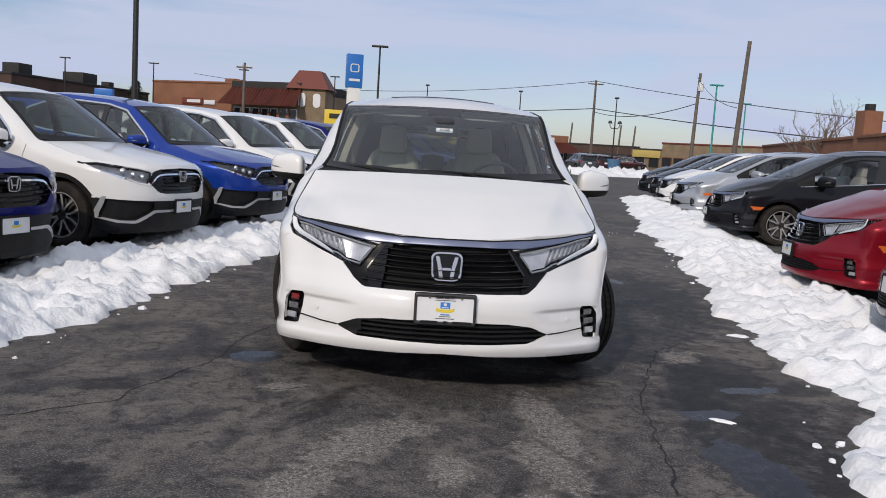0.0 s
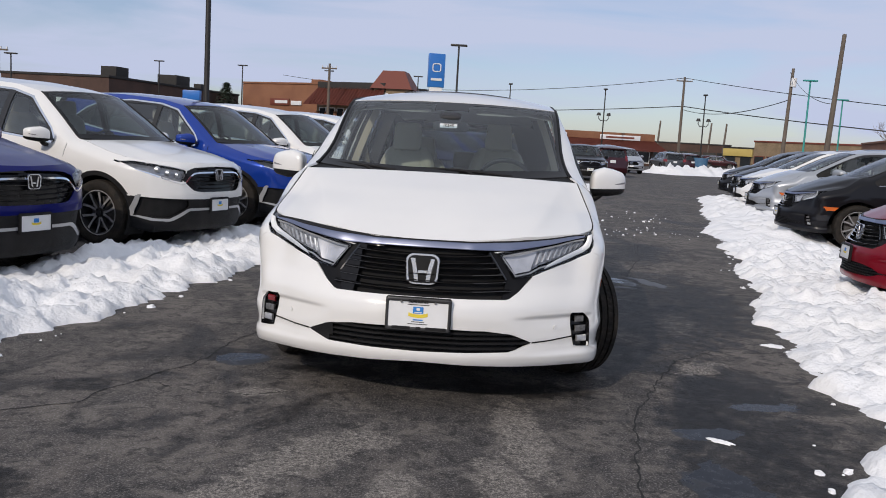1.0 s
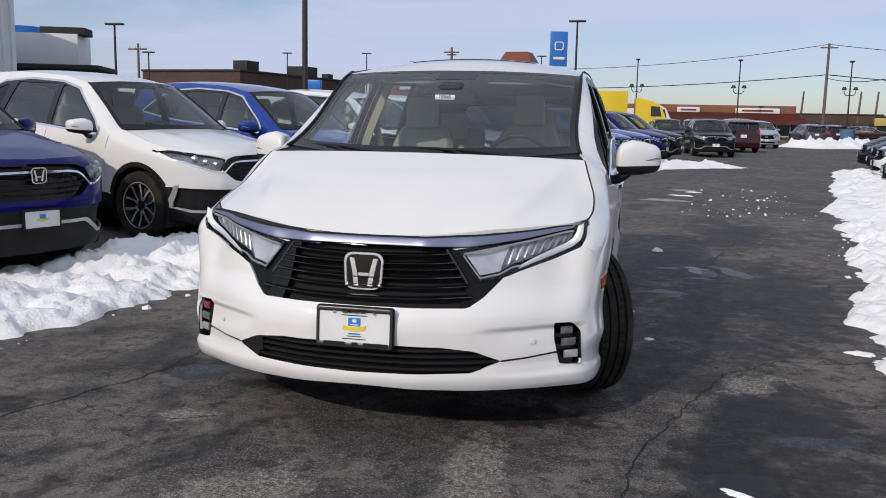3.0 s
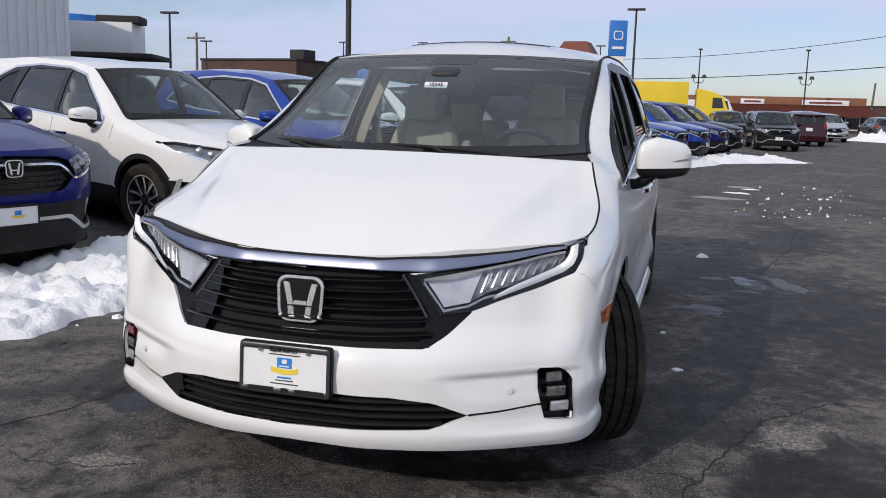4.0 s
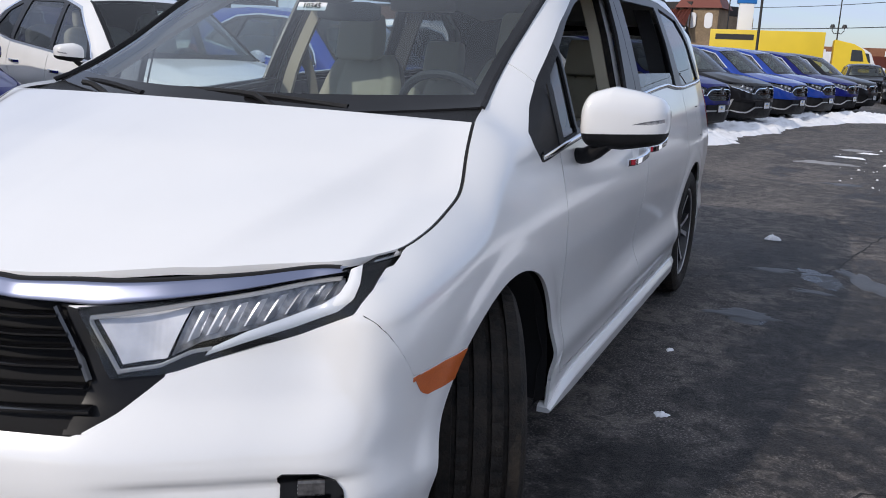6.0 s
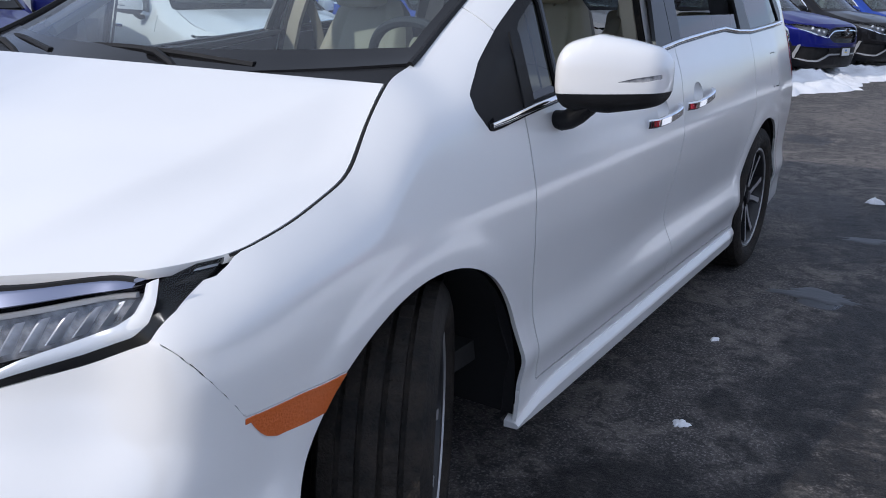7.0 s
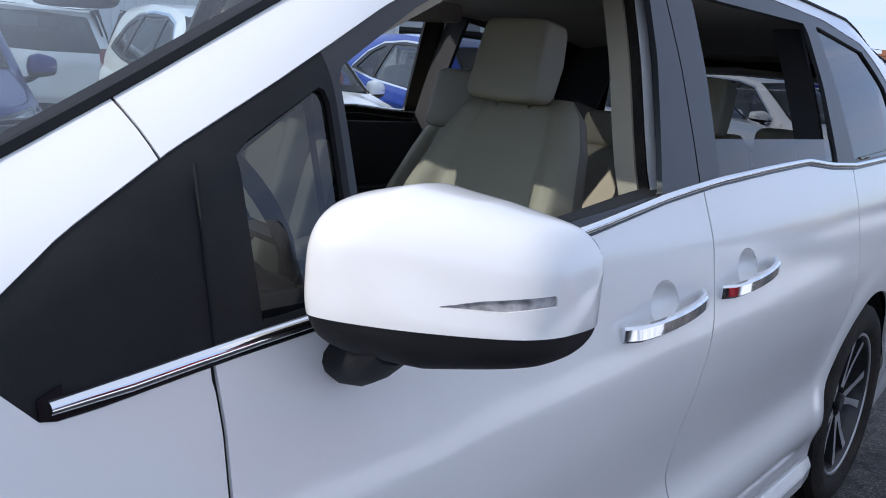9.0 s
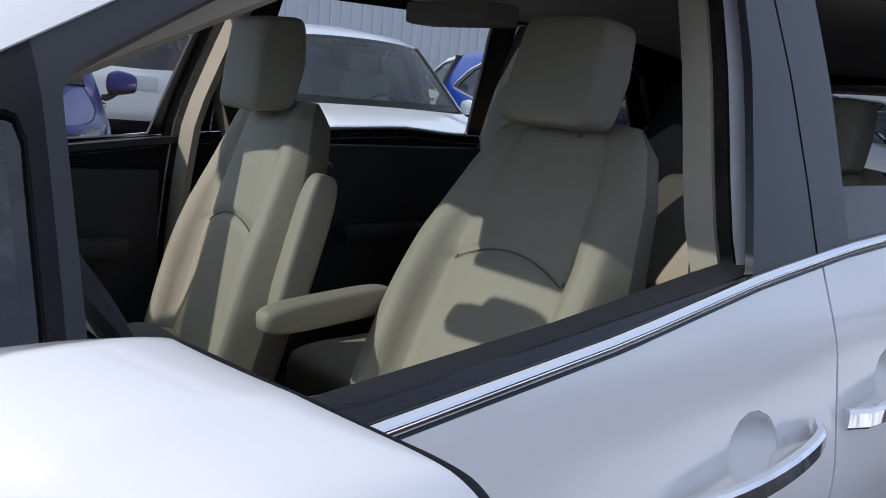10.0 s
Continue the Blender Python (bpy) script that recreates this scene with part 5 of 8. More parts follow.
def seat_back(h=0.68, seed=0):
    """The padded backrest as one skin: raised side bolsters, sunk seams, narrow shoulders."""
    nv, nu = 96, 84
    verts, faces = [], []

    def step(a, b, v):
        t = min(1.0, max(0.0, (v - a) / (b - a)))
        return t * t * (3 - 2 * t)

    for j in range(nv + 1):
        v = j / nv
        w = float(np.interp(v, [0, 0.3, 0.55, 0.8, 0.93, 1.0], [0.265, 0.274, 0.262, 0.222, 0.186, 0.140]))
        end = (1 - max(0.0, (v - 0.90) / 0.10) ** 2.2 * 0.85) * (1 - max(0.0, (0.06 - v) / 0.06) ** 2 * 0.6)
        deep = (0.062 - 0.012 * v) * end
        rise = 0.058 * (1 - 0.75 * step(0.35, 0.95, v)) * end
        for i in range(nu):
            a = 2 * math.pi * i / nu
            c, s = math.cos(a), math.sin(a)
            x = w * math.copysign(abs(c) ** 0.55, c)
            y = deep * math.copysign(abs(s) ** 0.6, s)
            if s < 0:
                u = abs(x) / w
                y -= rise * step(0.50, 0.76, u) * (1 - 0.9 * step(0.86, 1.0, u))
                y += 0.010 * math.exp(-((u - 0.56) / 0.035) ** 2) * end
                y += 0.007 * math.exp(-((u - 0.70) / 0.02) ** 2) * end * step(0.2, 0.5, v)
                if u < 0.56:
                    arc = 0.56 - 0.06 * (u / 0.56) ** 2
                    y += 0.010 * math.exp(-((v - arc) / 0.011) ** 2)
                    y -= 0.010 * (1 - (u / 0.56) ** 2)
            verts.append((x, y, h * v))
    for j in range(nv):
        for i in range(nu):
            k, n = j * nu + i, j * nu + (i + 1) % nu
            faces.append((k, n, n + nu, k + nu))
    faces.append(tuple(range(nu))[::-1])
    faces.append(tuple(range(nv * nu, (nv + 1) * nu)))
    return verts, faces


def car_seat(parent, x, y, z, lean=14, arm=0, raised=False, yaw=0.0):
    """A leather seat facing -y: cushion, backrest with side bolsters, headrest, armrest."""
    at = pose(x, y, z, 0, 0, yaw)
    base = part("seat", cushion((0.52, 0.56, 0.18), None, 0.4), LEATHER, parent, "grey-beige leather seat", at)
    tilt = pose(0, 0.22, 0.02, lean * -1, 0, 0)
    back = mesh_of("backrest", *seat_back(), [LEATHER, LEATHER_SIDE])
    # the sides and rear of the backrest take a darker brown than its front
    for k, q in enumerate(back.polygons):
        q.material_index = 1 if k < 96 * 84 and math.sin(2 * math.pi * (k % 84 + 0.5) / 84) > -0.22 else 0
    part("backrest", back, None, base, at=tilt)
    for s in (1, -1):
        rows = [(s * float(np.interp(k / 12, [0, 0.4, 0.75, 1.0], [0.145, 0.146, 0.127, 0.106])), -0.0485 - 0.003 * (1 - k / 12), 0.06 + 0.044 * k) for k in range(13)]
        part("seam_piping", tube(rows, 0.0015, 5), STITCH, base, at=tilt)

    arc = [(0.14 * q, -0.0535 - 0.008 * (1 - q * q), 0.68 * (0.56 - 0.06 * q * q)) for q in np.linspace(-0.98, 0.98, 17)]
    part("seam_piping", tube(arc, 0.0015, 5), STITCH, base, at=tilt)

    def head(q):
        q = Vector(q)
        q.x *= 1.0 - 0.05 * q.z
        q.y += 0.30 * q.z - 0.25 * abs(q.z) * (q.y > 0)
        return q

    part("headrest", cushion((0.210, 0.125, 0.212), pose(0, -0.092, 0.739, 18), 0.24, 32, 20, head), LEATHER, base, at=tilt)
    for s in (1, -1):
        part("headrest_post", cyl(0.007, 0.10, pose(s * 0.05, -0.05, 0.64), 10), CHROME, base, at=tilt)
    part("side_tag", box((0.004, 0.018, 0.03), pose(0.258, 0.02, 0.30), 0.001), CABIN_BLACK, base, at=tilt)
    part("seat_shell", cushion((0.40, 0.06, 0.54), pose(0, 0.055, 0.30), 0.3, 20, 12), CABIN_BLACK, base, at=tilt)
    part("seat_base", box((0.46, 0.46, 0.28), pose(0, 0.02, -0.20), 0.03), CABIN_BLACK, base)
    if arm:
        if raised:
            part("armrest", cushion((0.065, 0.075, 0.34), pose(arm * 0.285, -0.01, 0.36), 0.5), LEATHER, base, "folded-up armrest", at=tilt)
        else:
            part("armrest", cushion((0.070, 0.32, 0.060), pose(arm * 0.285, 0.115, 0.232, 4), 0.5), LEATHER, base)
    return base


def door_mirror(parent, s, at, paint_mat, size=1.0):
    """A door mirror on a black foot: coloured cap, black lower half, signal strip."""
    nl, ns = (64, 76) if size > 0.94 else (22, 26)

    def section(a, phi):
        phi = phi - 0.49 * math.sin(2 * phi)
        cap = (1 - abs(2 * a - 1) ** 9) ** 0.42
        depth = (0.090 - 0.020 * a) * cap
        up = float(np.interp(a, [0, 0.10, 0.37, 0.62, 0.88, 1], [0.072, 0.093, 0.114, 0.104, 0.087, 0.072])) * cap
        down = float(np.interp(a, [0, 0.5, 1], [0.088, 0.090, 0.066])) * cap
        y = -math.copysign(abs(math.cos(phi)) ** 0.75, math.cos(phi)) * depth
        y = min(y, 0.062 * cap)
        z = math.copysign(abs(math.sin(phi)) ** (0.7 if math.sin(phi) < 0 else 0.52 if math.cos(phi) > 0 else 0.24), math.sin(phi)) * (up if math.sin(phi) > 0 else down)
        return Vector((0.264 * a, y + 0.115 * a ** 1.8, z - 0.006 * a))

    bm = bmesh.new()
    rings = [[bm.verts.new(section(0.002 + 0.996 * i / nl, 2 * math.pi * j / ns)) for j in range(ns)] for i in range(nl + 1)]
    for a, b in zip(rings[:-1], rings[1:]):
        for j in range(ns):
            bm.faces.new((a[j], a[(j + 1) % ns], b[(j + 1) % ns], b[j]))
    bm.faces.new(rings[0])
    bm.faces.new(rings[-1][::-1])
    split = lambda x, y, z: z + 0.041 - 0.03 * x
    cut(bm, split)
    lip = lambda x, y, z: 0.049 - (y - 0.115 * (np.abs(x) / 0.272) ** 1.8)
    cut(bm, lip)
    slot = lambda x, y, z: np.where(y < 0.125, in_shape(x, z, [(0.166, -0.006), (0.205, 0.005), (0.256, 0.014), (0.257, 0.002), (0.225, -0.005)]), 1.0)
    cut(bm, slot)
    bmesh.ops.recalc_face_normals(bm, faces=bm.faces)
    bm.normal_update()
    faces = list(bm.faces)
    mid = np.array([g.calc_center_median() for g in faces])
    f1, f2 = np.minimum(split(*mid.T), lip(*mid.T)), slot(*mid.T)
    groups = dict(cap=[], lower_shell=[], signal_lamp=[], mirror_glass=[])
    for g, a, b, c in zip(faces, f1, f2, mid):
        back = g.normal.y > 0.85
        groups["mirror_glass" if back and abs(c[2]) < 0.2 else "signal_lamp" if b < 0 else "cap" if a > 0 else "lower_shell"].append(g)
    scale = Matrix.Diagonal((s * size, size, size, 1))
    body = None
    for key, mat, depth, lift in (("cap", paint_mat, 0.006, 0.0), ("lower_shell", PLASTIC, 0.0, -0.001), ("signal_lamp", SIGNAL, 0.0, -0.003), ("mirror_glass", PILLAR, 0.0, -0.004)):
        v, f = shell(bm, groups[key], (1,), depth, lift)
        me = mesh_of(key, [scale @ Vector(q) for q in v], [q if s > 0 else q[::-1] for q in f], mat)
        if body is None:
            body = part("door_mirror", me, None, parent, "", at)
        else:
            part(key, me, None, body)
    bm.free()
    foot = [(-0.030, 0.030, -0.122), (0.0, 0.028, -0.124), (0.03, 0.022, -0.112), (0.06, 0.014, -0.092), (0.095, 0.006, -0.066)]
    b = bmesh.new()
    rows = []
    for i, (x, y, z) in enumerate(foot):
        w, h = ((0.036, 0.024), (0.039, 0.028), (0.044, 0.032), (0.048, 0.034), (0.048, 0.030))[i]
        rows.append([b.verts.new((s * x * size, (y + w * math.cos(q)) * size, (z + h * math.sin(q)) * size)) for q in [2 * math.pi * k / 14 for k in range(14)]])
    for p, q in zip(rows[:-1], rows[1:]):
        for k in range(14):
            b.faces.new((p[k], p[(k + 1) % 14], q[(k + 1) % 14], q[k]))
    b.faces.new(rows[0])
    b.faces.new(rows[-1][::-1])
    part("mirror_foot", b, PLASTIC, body)
    return body


def pull_handle(parent, s, flank, y, z, length, slope, dish=False):
    """A chrome pull handle over a dished cup."""
    pts = []
    for k in range(13):
        t = k / 12
        yy, zz = y + length * t, z + slope * t
        out = 0.034 * math.sin(math.pi * min(1, max(0, t))) ** 0.45
        pts.append((s * (flank(yy, zz) + 0.004 + out), yy, zz))
    h = part("door_handle", band(pts if s > 0 else pts[::-1], 0.030, 0.010), CHROME, parent, "chrome pull handle")
    if not dish:
        return h
    b = bmesh.new()
    rows = []
    cy, cz = y + length * 0.54, z + slope * 0.5 + 0.016
    for i in range(9):
        r = i / 8
        row = []
        for q in [2 * math.pi * k / 28 for k in range(28)]:
            yy, zz = cy + 0.0628 * r * math.cos(q), cz + 0.0468 * r * math.sin(q)
            row.append(b.verts.new((s * (flank(yy, zz) - 0.030 * (1 - r * r) ** 0.7 - 0.001), yy, zz)))
        rows.append(row)
    for p, q in zip(rows[:-1], rows[1:]):
        for k in range(28):
            b.faces.new((p[k], p[(k + 1) % 28], q[(k + 1) % 28], q[k]))
    bmesh.ops.remove_doubles(b, verts=b.verts, dist=1e-5)
    part("handle_cup", b, WHITE, h)
    return h


def upright_strip(parent, name, flank, s, y, o1, o2, z0, z1, mat, thick=0.02, rake=0.012):
    """A trim strip standing behind a window's edge, following the side's slope."""
    b = bmesh.new()
    rows = []
    for k in range(13):
        z = z0 + (z1 - z0) * k / 12
        f = flank(y, z)
        w = y + max(0.0, z - 1.25) * (0.26 if y < 3 else 0.0)
        rows.append([b.verts.new(q) for q in ((s * (f - o1), w, z), (s * (f - o2), w + rake, z), (s * (f - o2), w + thick + rake, z), (s * (f - o1), w + thick, z))])
    for p, q in zip(rows[:-1], rows[1:]):
        for k in range(4):
            b.faces.new((p[k], p[(k + 1) % 4], q[(k + 1) % 4], q[k]))
    b.faces.new(rows[0])
    b.faces.new(rows[-1][::-1])
    return part(name, b, mat, parent)


def side_profile(parent, name, outline, x0, x1, mat, label="", bevel=0.02):
    """A block with the given (y, z) outline, from x0 to x1."""
    b = prism([(y, z) for y, z in outline], x1 - x0, None, bevel)
    b.transform(Matrix(((0, 1, 0, x0), (1, 0, 0, 0), (0, 0, 1, 0), (0, 0, 0, 1))))
    return part(name, b, mat, parent, label)


GREY_CLOTH = material("grey_seat_cloth", (0.36, 0.35, 0.32), 0.85, spot=0.3, spot_scale=8, bump=0.3, bump_scale=500)


def simple_cabin(car, spec, van):
    """Floor, dashboard, seats and steering wheel of a parked vehicle."""
    y0 = spec["marks"]["ws_low"][1]
    wide = 0.70 if not van else 0.76
    side_profile(car, "dashboard", [(y0 - 0.1, 1.02), (y0 + 0.15, 1.06), (y0 + 0.45, 1.03), (y0 + 0.5, 0.9), (y0 + 0.4, 0.6), (y0 - 0.1, 0.6)], -wide, wide, CABIN_BLACK)
    part("cabin_floor", box((wide * 2, 3.0, 0.06), pose(0, y0 + 1.4, 0.45)), CARPET, car)
    for s in (1, -1):
        b = part("front_seat", cushion((0.50, 0.14, 0.66), pose(s * 0.37, y0 + 1.25, 0.98, -14), 0.4), GREY_CLOTH, car)
        part("headrest", cushion((0.27, 0.11, 0.19), pose(s * 0.37, y0 + 1.34, 1.38, -8), 0.4), GREY_CLOTH, b)
    part("rear_bench", cushion((1.2, 0.16, 0.6), pose(0, y0 + 2.2, 0.98, -14), 0.3), GREY_CLOTH, car)
    ring = [(0.37 + 0.18 * math.cos(a), y0 + 0.62 + 0.07 * math.sin(a), 1.0 + 0.165 * math.sin(a)) for a in [2 * math.pi * k / 24 for k in range(24)]]
    part("steering_wheel", tube(ring, 0.015, 6, True), CABIN_BLACK, car)


def finish_van(car, front, flank, edge, k):
    """The parts that only the near van shows: mirrors, handles, wipers, sticker, cabin."""
    for s in (1, -1):
        door_mirror(car, s, pose(s * 0.975, 1.728, 1.162), WHITE, 0.96)
        pull_handle(car, s, flank, 2.425, 0.958, 0.345, 0.022, True)
        pull_handle(car, s, flank, 2.868, 0.975, 0.335, 0.030, True)
    # parking sensors
    for x, z in ((0.702, 0.448), (-0.702, 0.448), (0.30, 0.47), (-0.30, 0.47)):
        if abs(x) > 0.5:
            part("parking_sensor", cyl(0.013, 0.006, pose(x, front(x, z) + 0.007, z, 90, 0, 34 * (1 if x > 0 else -1)), 20, bevel=0.002), WHITE, car)
    # wipers
    for x0, x1, arm in ((0.44, -0.20, 0.27), (-0.28, -0.72, -0.36)):
        pts = []
        for t in np.linspace(0, 1, 9):
            x = x0 + (x1 - x0) * t
            pts.append((x, 1.115 + 0.19 * (x / 0.83) ** 2 + 0.055 * t, 1.186 + 0.020 * t + 0.012 * math.sin(math.pi * t)))
        w = part("wiper", tube(pts, [0.011] + [0.009] * 8, 6), PLASTIC, car)
        part("wiper_arm", tube([(arm, 1.095, 1.160), (arm - 0.06, 1.118, 1.184), (arm - 0.12, 1.128, 1.206), (arm - 0.16, 1.134, 1.208)], [0.008, 0.009, 0.010, 0.010], 6), PLASTIC, w)
        part("wiper_blade", tube([(x, y + 0.012, z - 0.012) for x, y, z in pts[2:]], 0.005, 6), RUBBER, w)
    # stock sticker inside the glass
    st = part("stock_sticker", box((0.115, 0.002, 0.032), None), PLATE_WHITE, car, "white sticker with a stock number", pose(-0.003, 1.672, 1.487, -32))
    part("sticker_lettering", text_bm("10345", 0.030, 0.0006, 0.0004), PLASTIC, st, at=pose(0, -0.0025, 0))
    part("mirror_mount", cushion((0.15, 0.10, 0.06), pose(0, 1.84, 1.545, 20), 0.5), CABIN_BLACK, car)
    rv = part("rear_view_mirror", cushion((0.25, 0.035, 0.07), pose(0.0, 1.92, 1.485, 0, 0, 8), 0.4), CABIN_BLACK, car)
    # roof trim: black ditch strips; the joint between the corner panel and the front door
    for s in (1, -1):
        part("panel_joint", tube([(s * (flank(y, z) - 0.0005), y, z) for y, z in zip(np.linspace(1.580, 1.586, 9), np.linspace(1.088, 1.270, 9))], 0.0026, 6), LINER, car)
        rail = resample(edge[k["ws_high"]:k["roof_back"] - 1], 20)
        part("roof_strip", tube([(p[0] * s, p[1], p[2] + 0.001) for p in rail], 0.006, 6), PLASTIC, car)
    # cabin
    side_profile(car, "dashboard", [(1.12, 1.12), (1.30, 1.165), (1.55, 1.155), (1.80, 1.115), (1.89, 1.03), (1.86, 0.86), (1.70, 0.62), (1.12, 0.62)], -0.80, 0.80, CABIN_BLACK, "black dashboard", 0.03)
    part("overhead_screen", box((0.33, 0.12, 0.06), pose(-0.34, 3.27, 1.585), 0.015), HEADLINER, car)
    hoodlet = part("gauge_hood", cushion((0.40, 0.20, 0.10), pose(0.40, 1.78, 1.12), 0.5), CABIN_BLACK, car)
    part("console", box((0.24, 0.55, 0.5), pose(0, 2.05, 0.66), 0.04), CABIN_BLACK, car)
    hub = Vector((0.40, 1.96, 1.12))
    tilt = Matrix.Translation(hub) @ pose(0, 0, 0, 30, 0, 0)
    ring = [tilt @ Vector((0.185 * math.cos(a), 0, 0.18 * math.sin(a))) for a in [2 * math.pi * q / 40 for q in range(40)]]
    sw = part("steering_wheel", tube(ring, 0.016, 8, True), CABIN_BLACK, car)
    part("airbag_cover", cushion((0.17, 0.06, 0.14), tilt, 0.5), CABIN_BLACK, sw)
    for a in (-8, 188, 270):
        d = Vector((math.cos(radians(a)), 0, math.sin(radians(a))))
        part("wheel_spoke", tube([tilt @ (d * 0.05), tilt @ (d * 0.18)], 0.014, 6), CABIN_BLACK, sw)
    part("steering_column", tube([hub, hub + Vector((0, -0.26, -0.15))], 0.04, 10), CABIN_BLACK, car)
    part("cabin_floor", box((1.66, 3.8, 0.06), pose(0, 3.2, 0.42)), CARPET, car)
    part("firewall", box((1.6, 0.06, 0.7), pose(0, 1.42, 0.75)), CABIN_BLACK, car)
    car_seat(car, 0.340, 2.50, 0.703, 24, -1)
    car_seat(car, -0.42, 2.38, 0.65, 15, 1, True, -7)
    car_seat(car, 0.31, 3.74, 0.62, 24)
    car_seat(car, -0.33, 3.17, 0.56, 20)
    for x in (0.42, -0.42, 0.0):
        part("rear_seat", cushion((0.42, 0.13, 0.50), pose(x, 4.72, 0.88, -16), 0.4), LEATHER, car)
        part("rear_headrest", cushion((0.25, 0.10, 0.17), pose(x, 4.82, 1.20, -10), 0.4), LEATHER, car)
    for s in (1, -1):
        for name, y, z0, z1 in (("front_door_trim", (1.62, 2.66), 0.5, 1.10), ("sliding_door_trim", (2.95, 3.95), 0.5, 1.18)):
            trim = part(name, box((0.05, y[1] - y[0], z1 - z0), pose(s * 0.855, sum(y) / 2, (z0 + z1) / 2), 0.012), CABIN_BLACK, car)
            part("door_armrest", box((0.09, (y[1] - y[0]) * 0.6, 0.05), pose(s * 0.80, sum(y) / 2 + 0.1, 0.90), 0.018), CABIN_BLACK, trim)
        sill = []
        for y in np.linspace(1.66, 2.72, 12):
            z = float(np.interp(y, [1.6, 2.36, 2.7], [1.090, 1.150, 1.188]))
            sill.append((s * (flank(y, z) - 0.066), y, z - 0.006))
        part("window_sill", band(sill if s > 0 else sill[::-1], 0.018, 0.040), CABIN_BLACK, car)
        upright_strip(car, "pillar_inner_trim", flank, s, 2.71, 0.088, 0.142, 0.7, 1.60, TRIM_BEIGE)
        upright_strip(car, "door_seal", flank, s, 2.705, 0.060, 0.087, 0.7, 1.60, RUBBER)
        upright_strip(car, "pillar_painted_edge", flank, s, 2.722, 0.042, 0.054, 0.7, 1.60, WHITE, 0.006, -0.020)
        upright_strip(car, "window_seal", flank, s, 2.70, 0.014, 0.036, 0.7, 1.60, RUBBER, 0.01)
        upright_strip(car, "rear_pillar_trim", flank, s, 3.90, 0.05, 0.14, 0.7, 1.62, CABIN_BLACK)
        upright_strip(car, "quarter_trim", flank, s, 4.9, 0.05, 0.3, 0.7, 1.60, CABIN_BLACK)
        a_pil = [(s * 0.80, 1.50, 1.22), (s * 0.77, 1.80, 1.38), (s * 0.74, 2.20, 1.56), (s * 0.73, 2.5, 1.62)]
        part("pillar_inner_cover", tube(a_pil, 0.030, 8), TRIM_BEIGE, car)
        belt = [(s * 0.775, 2.76, 1.36), (s * 0.74, 2.80, 1.2), (s * 0.72, 2.86, 0.9), (s * 0.73, 2.9, 0.6)]
        part("seat_belt", band(belt, 0.006, 0.045, (0, 1, 0)), STITCH, car)
    for x in (0.34, -0.34):
        part("sun_visor", cushion((0.36, 0.19, 0.018), pose(x, 2.20, 1.600, 8), 0.4), HEADLINER, car)
    roof_in = bmesh.new()
    rows = []
    for y in np.linspace(2.08, 5.1, 18):
        zc = float(np.interp(y, [2.08, 2.6, 3.4, 4.6, 5.1], [1.625, 1.675, 1.705, 1.68, 1.60]))
        rows.append([roof_in.verts.new((x, y, zc - 0.06 * (x / 0.7) ** 2)) for x in np.linspace(-0.70, 0.70, 9)])
    for p, q in zip(rows[:-1], rows[1:]):
        for i in range(8):
            roof_in.faces.new((p[i], q[i], q[i + 1], p[i + 1]))
    part("headliner", roof_in, HEADLINER, car)


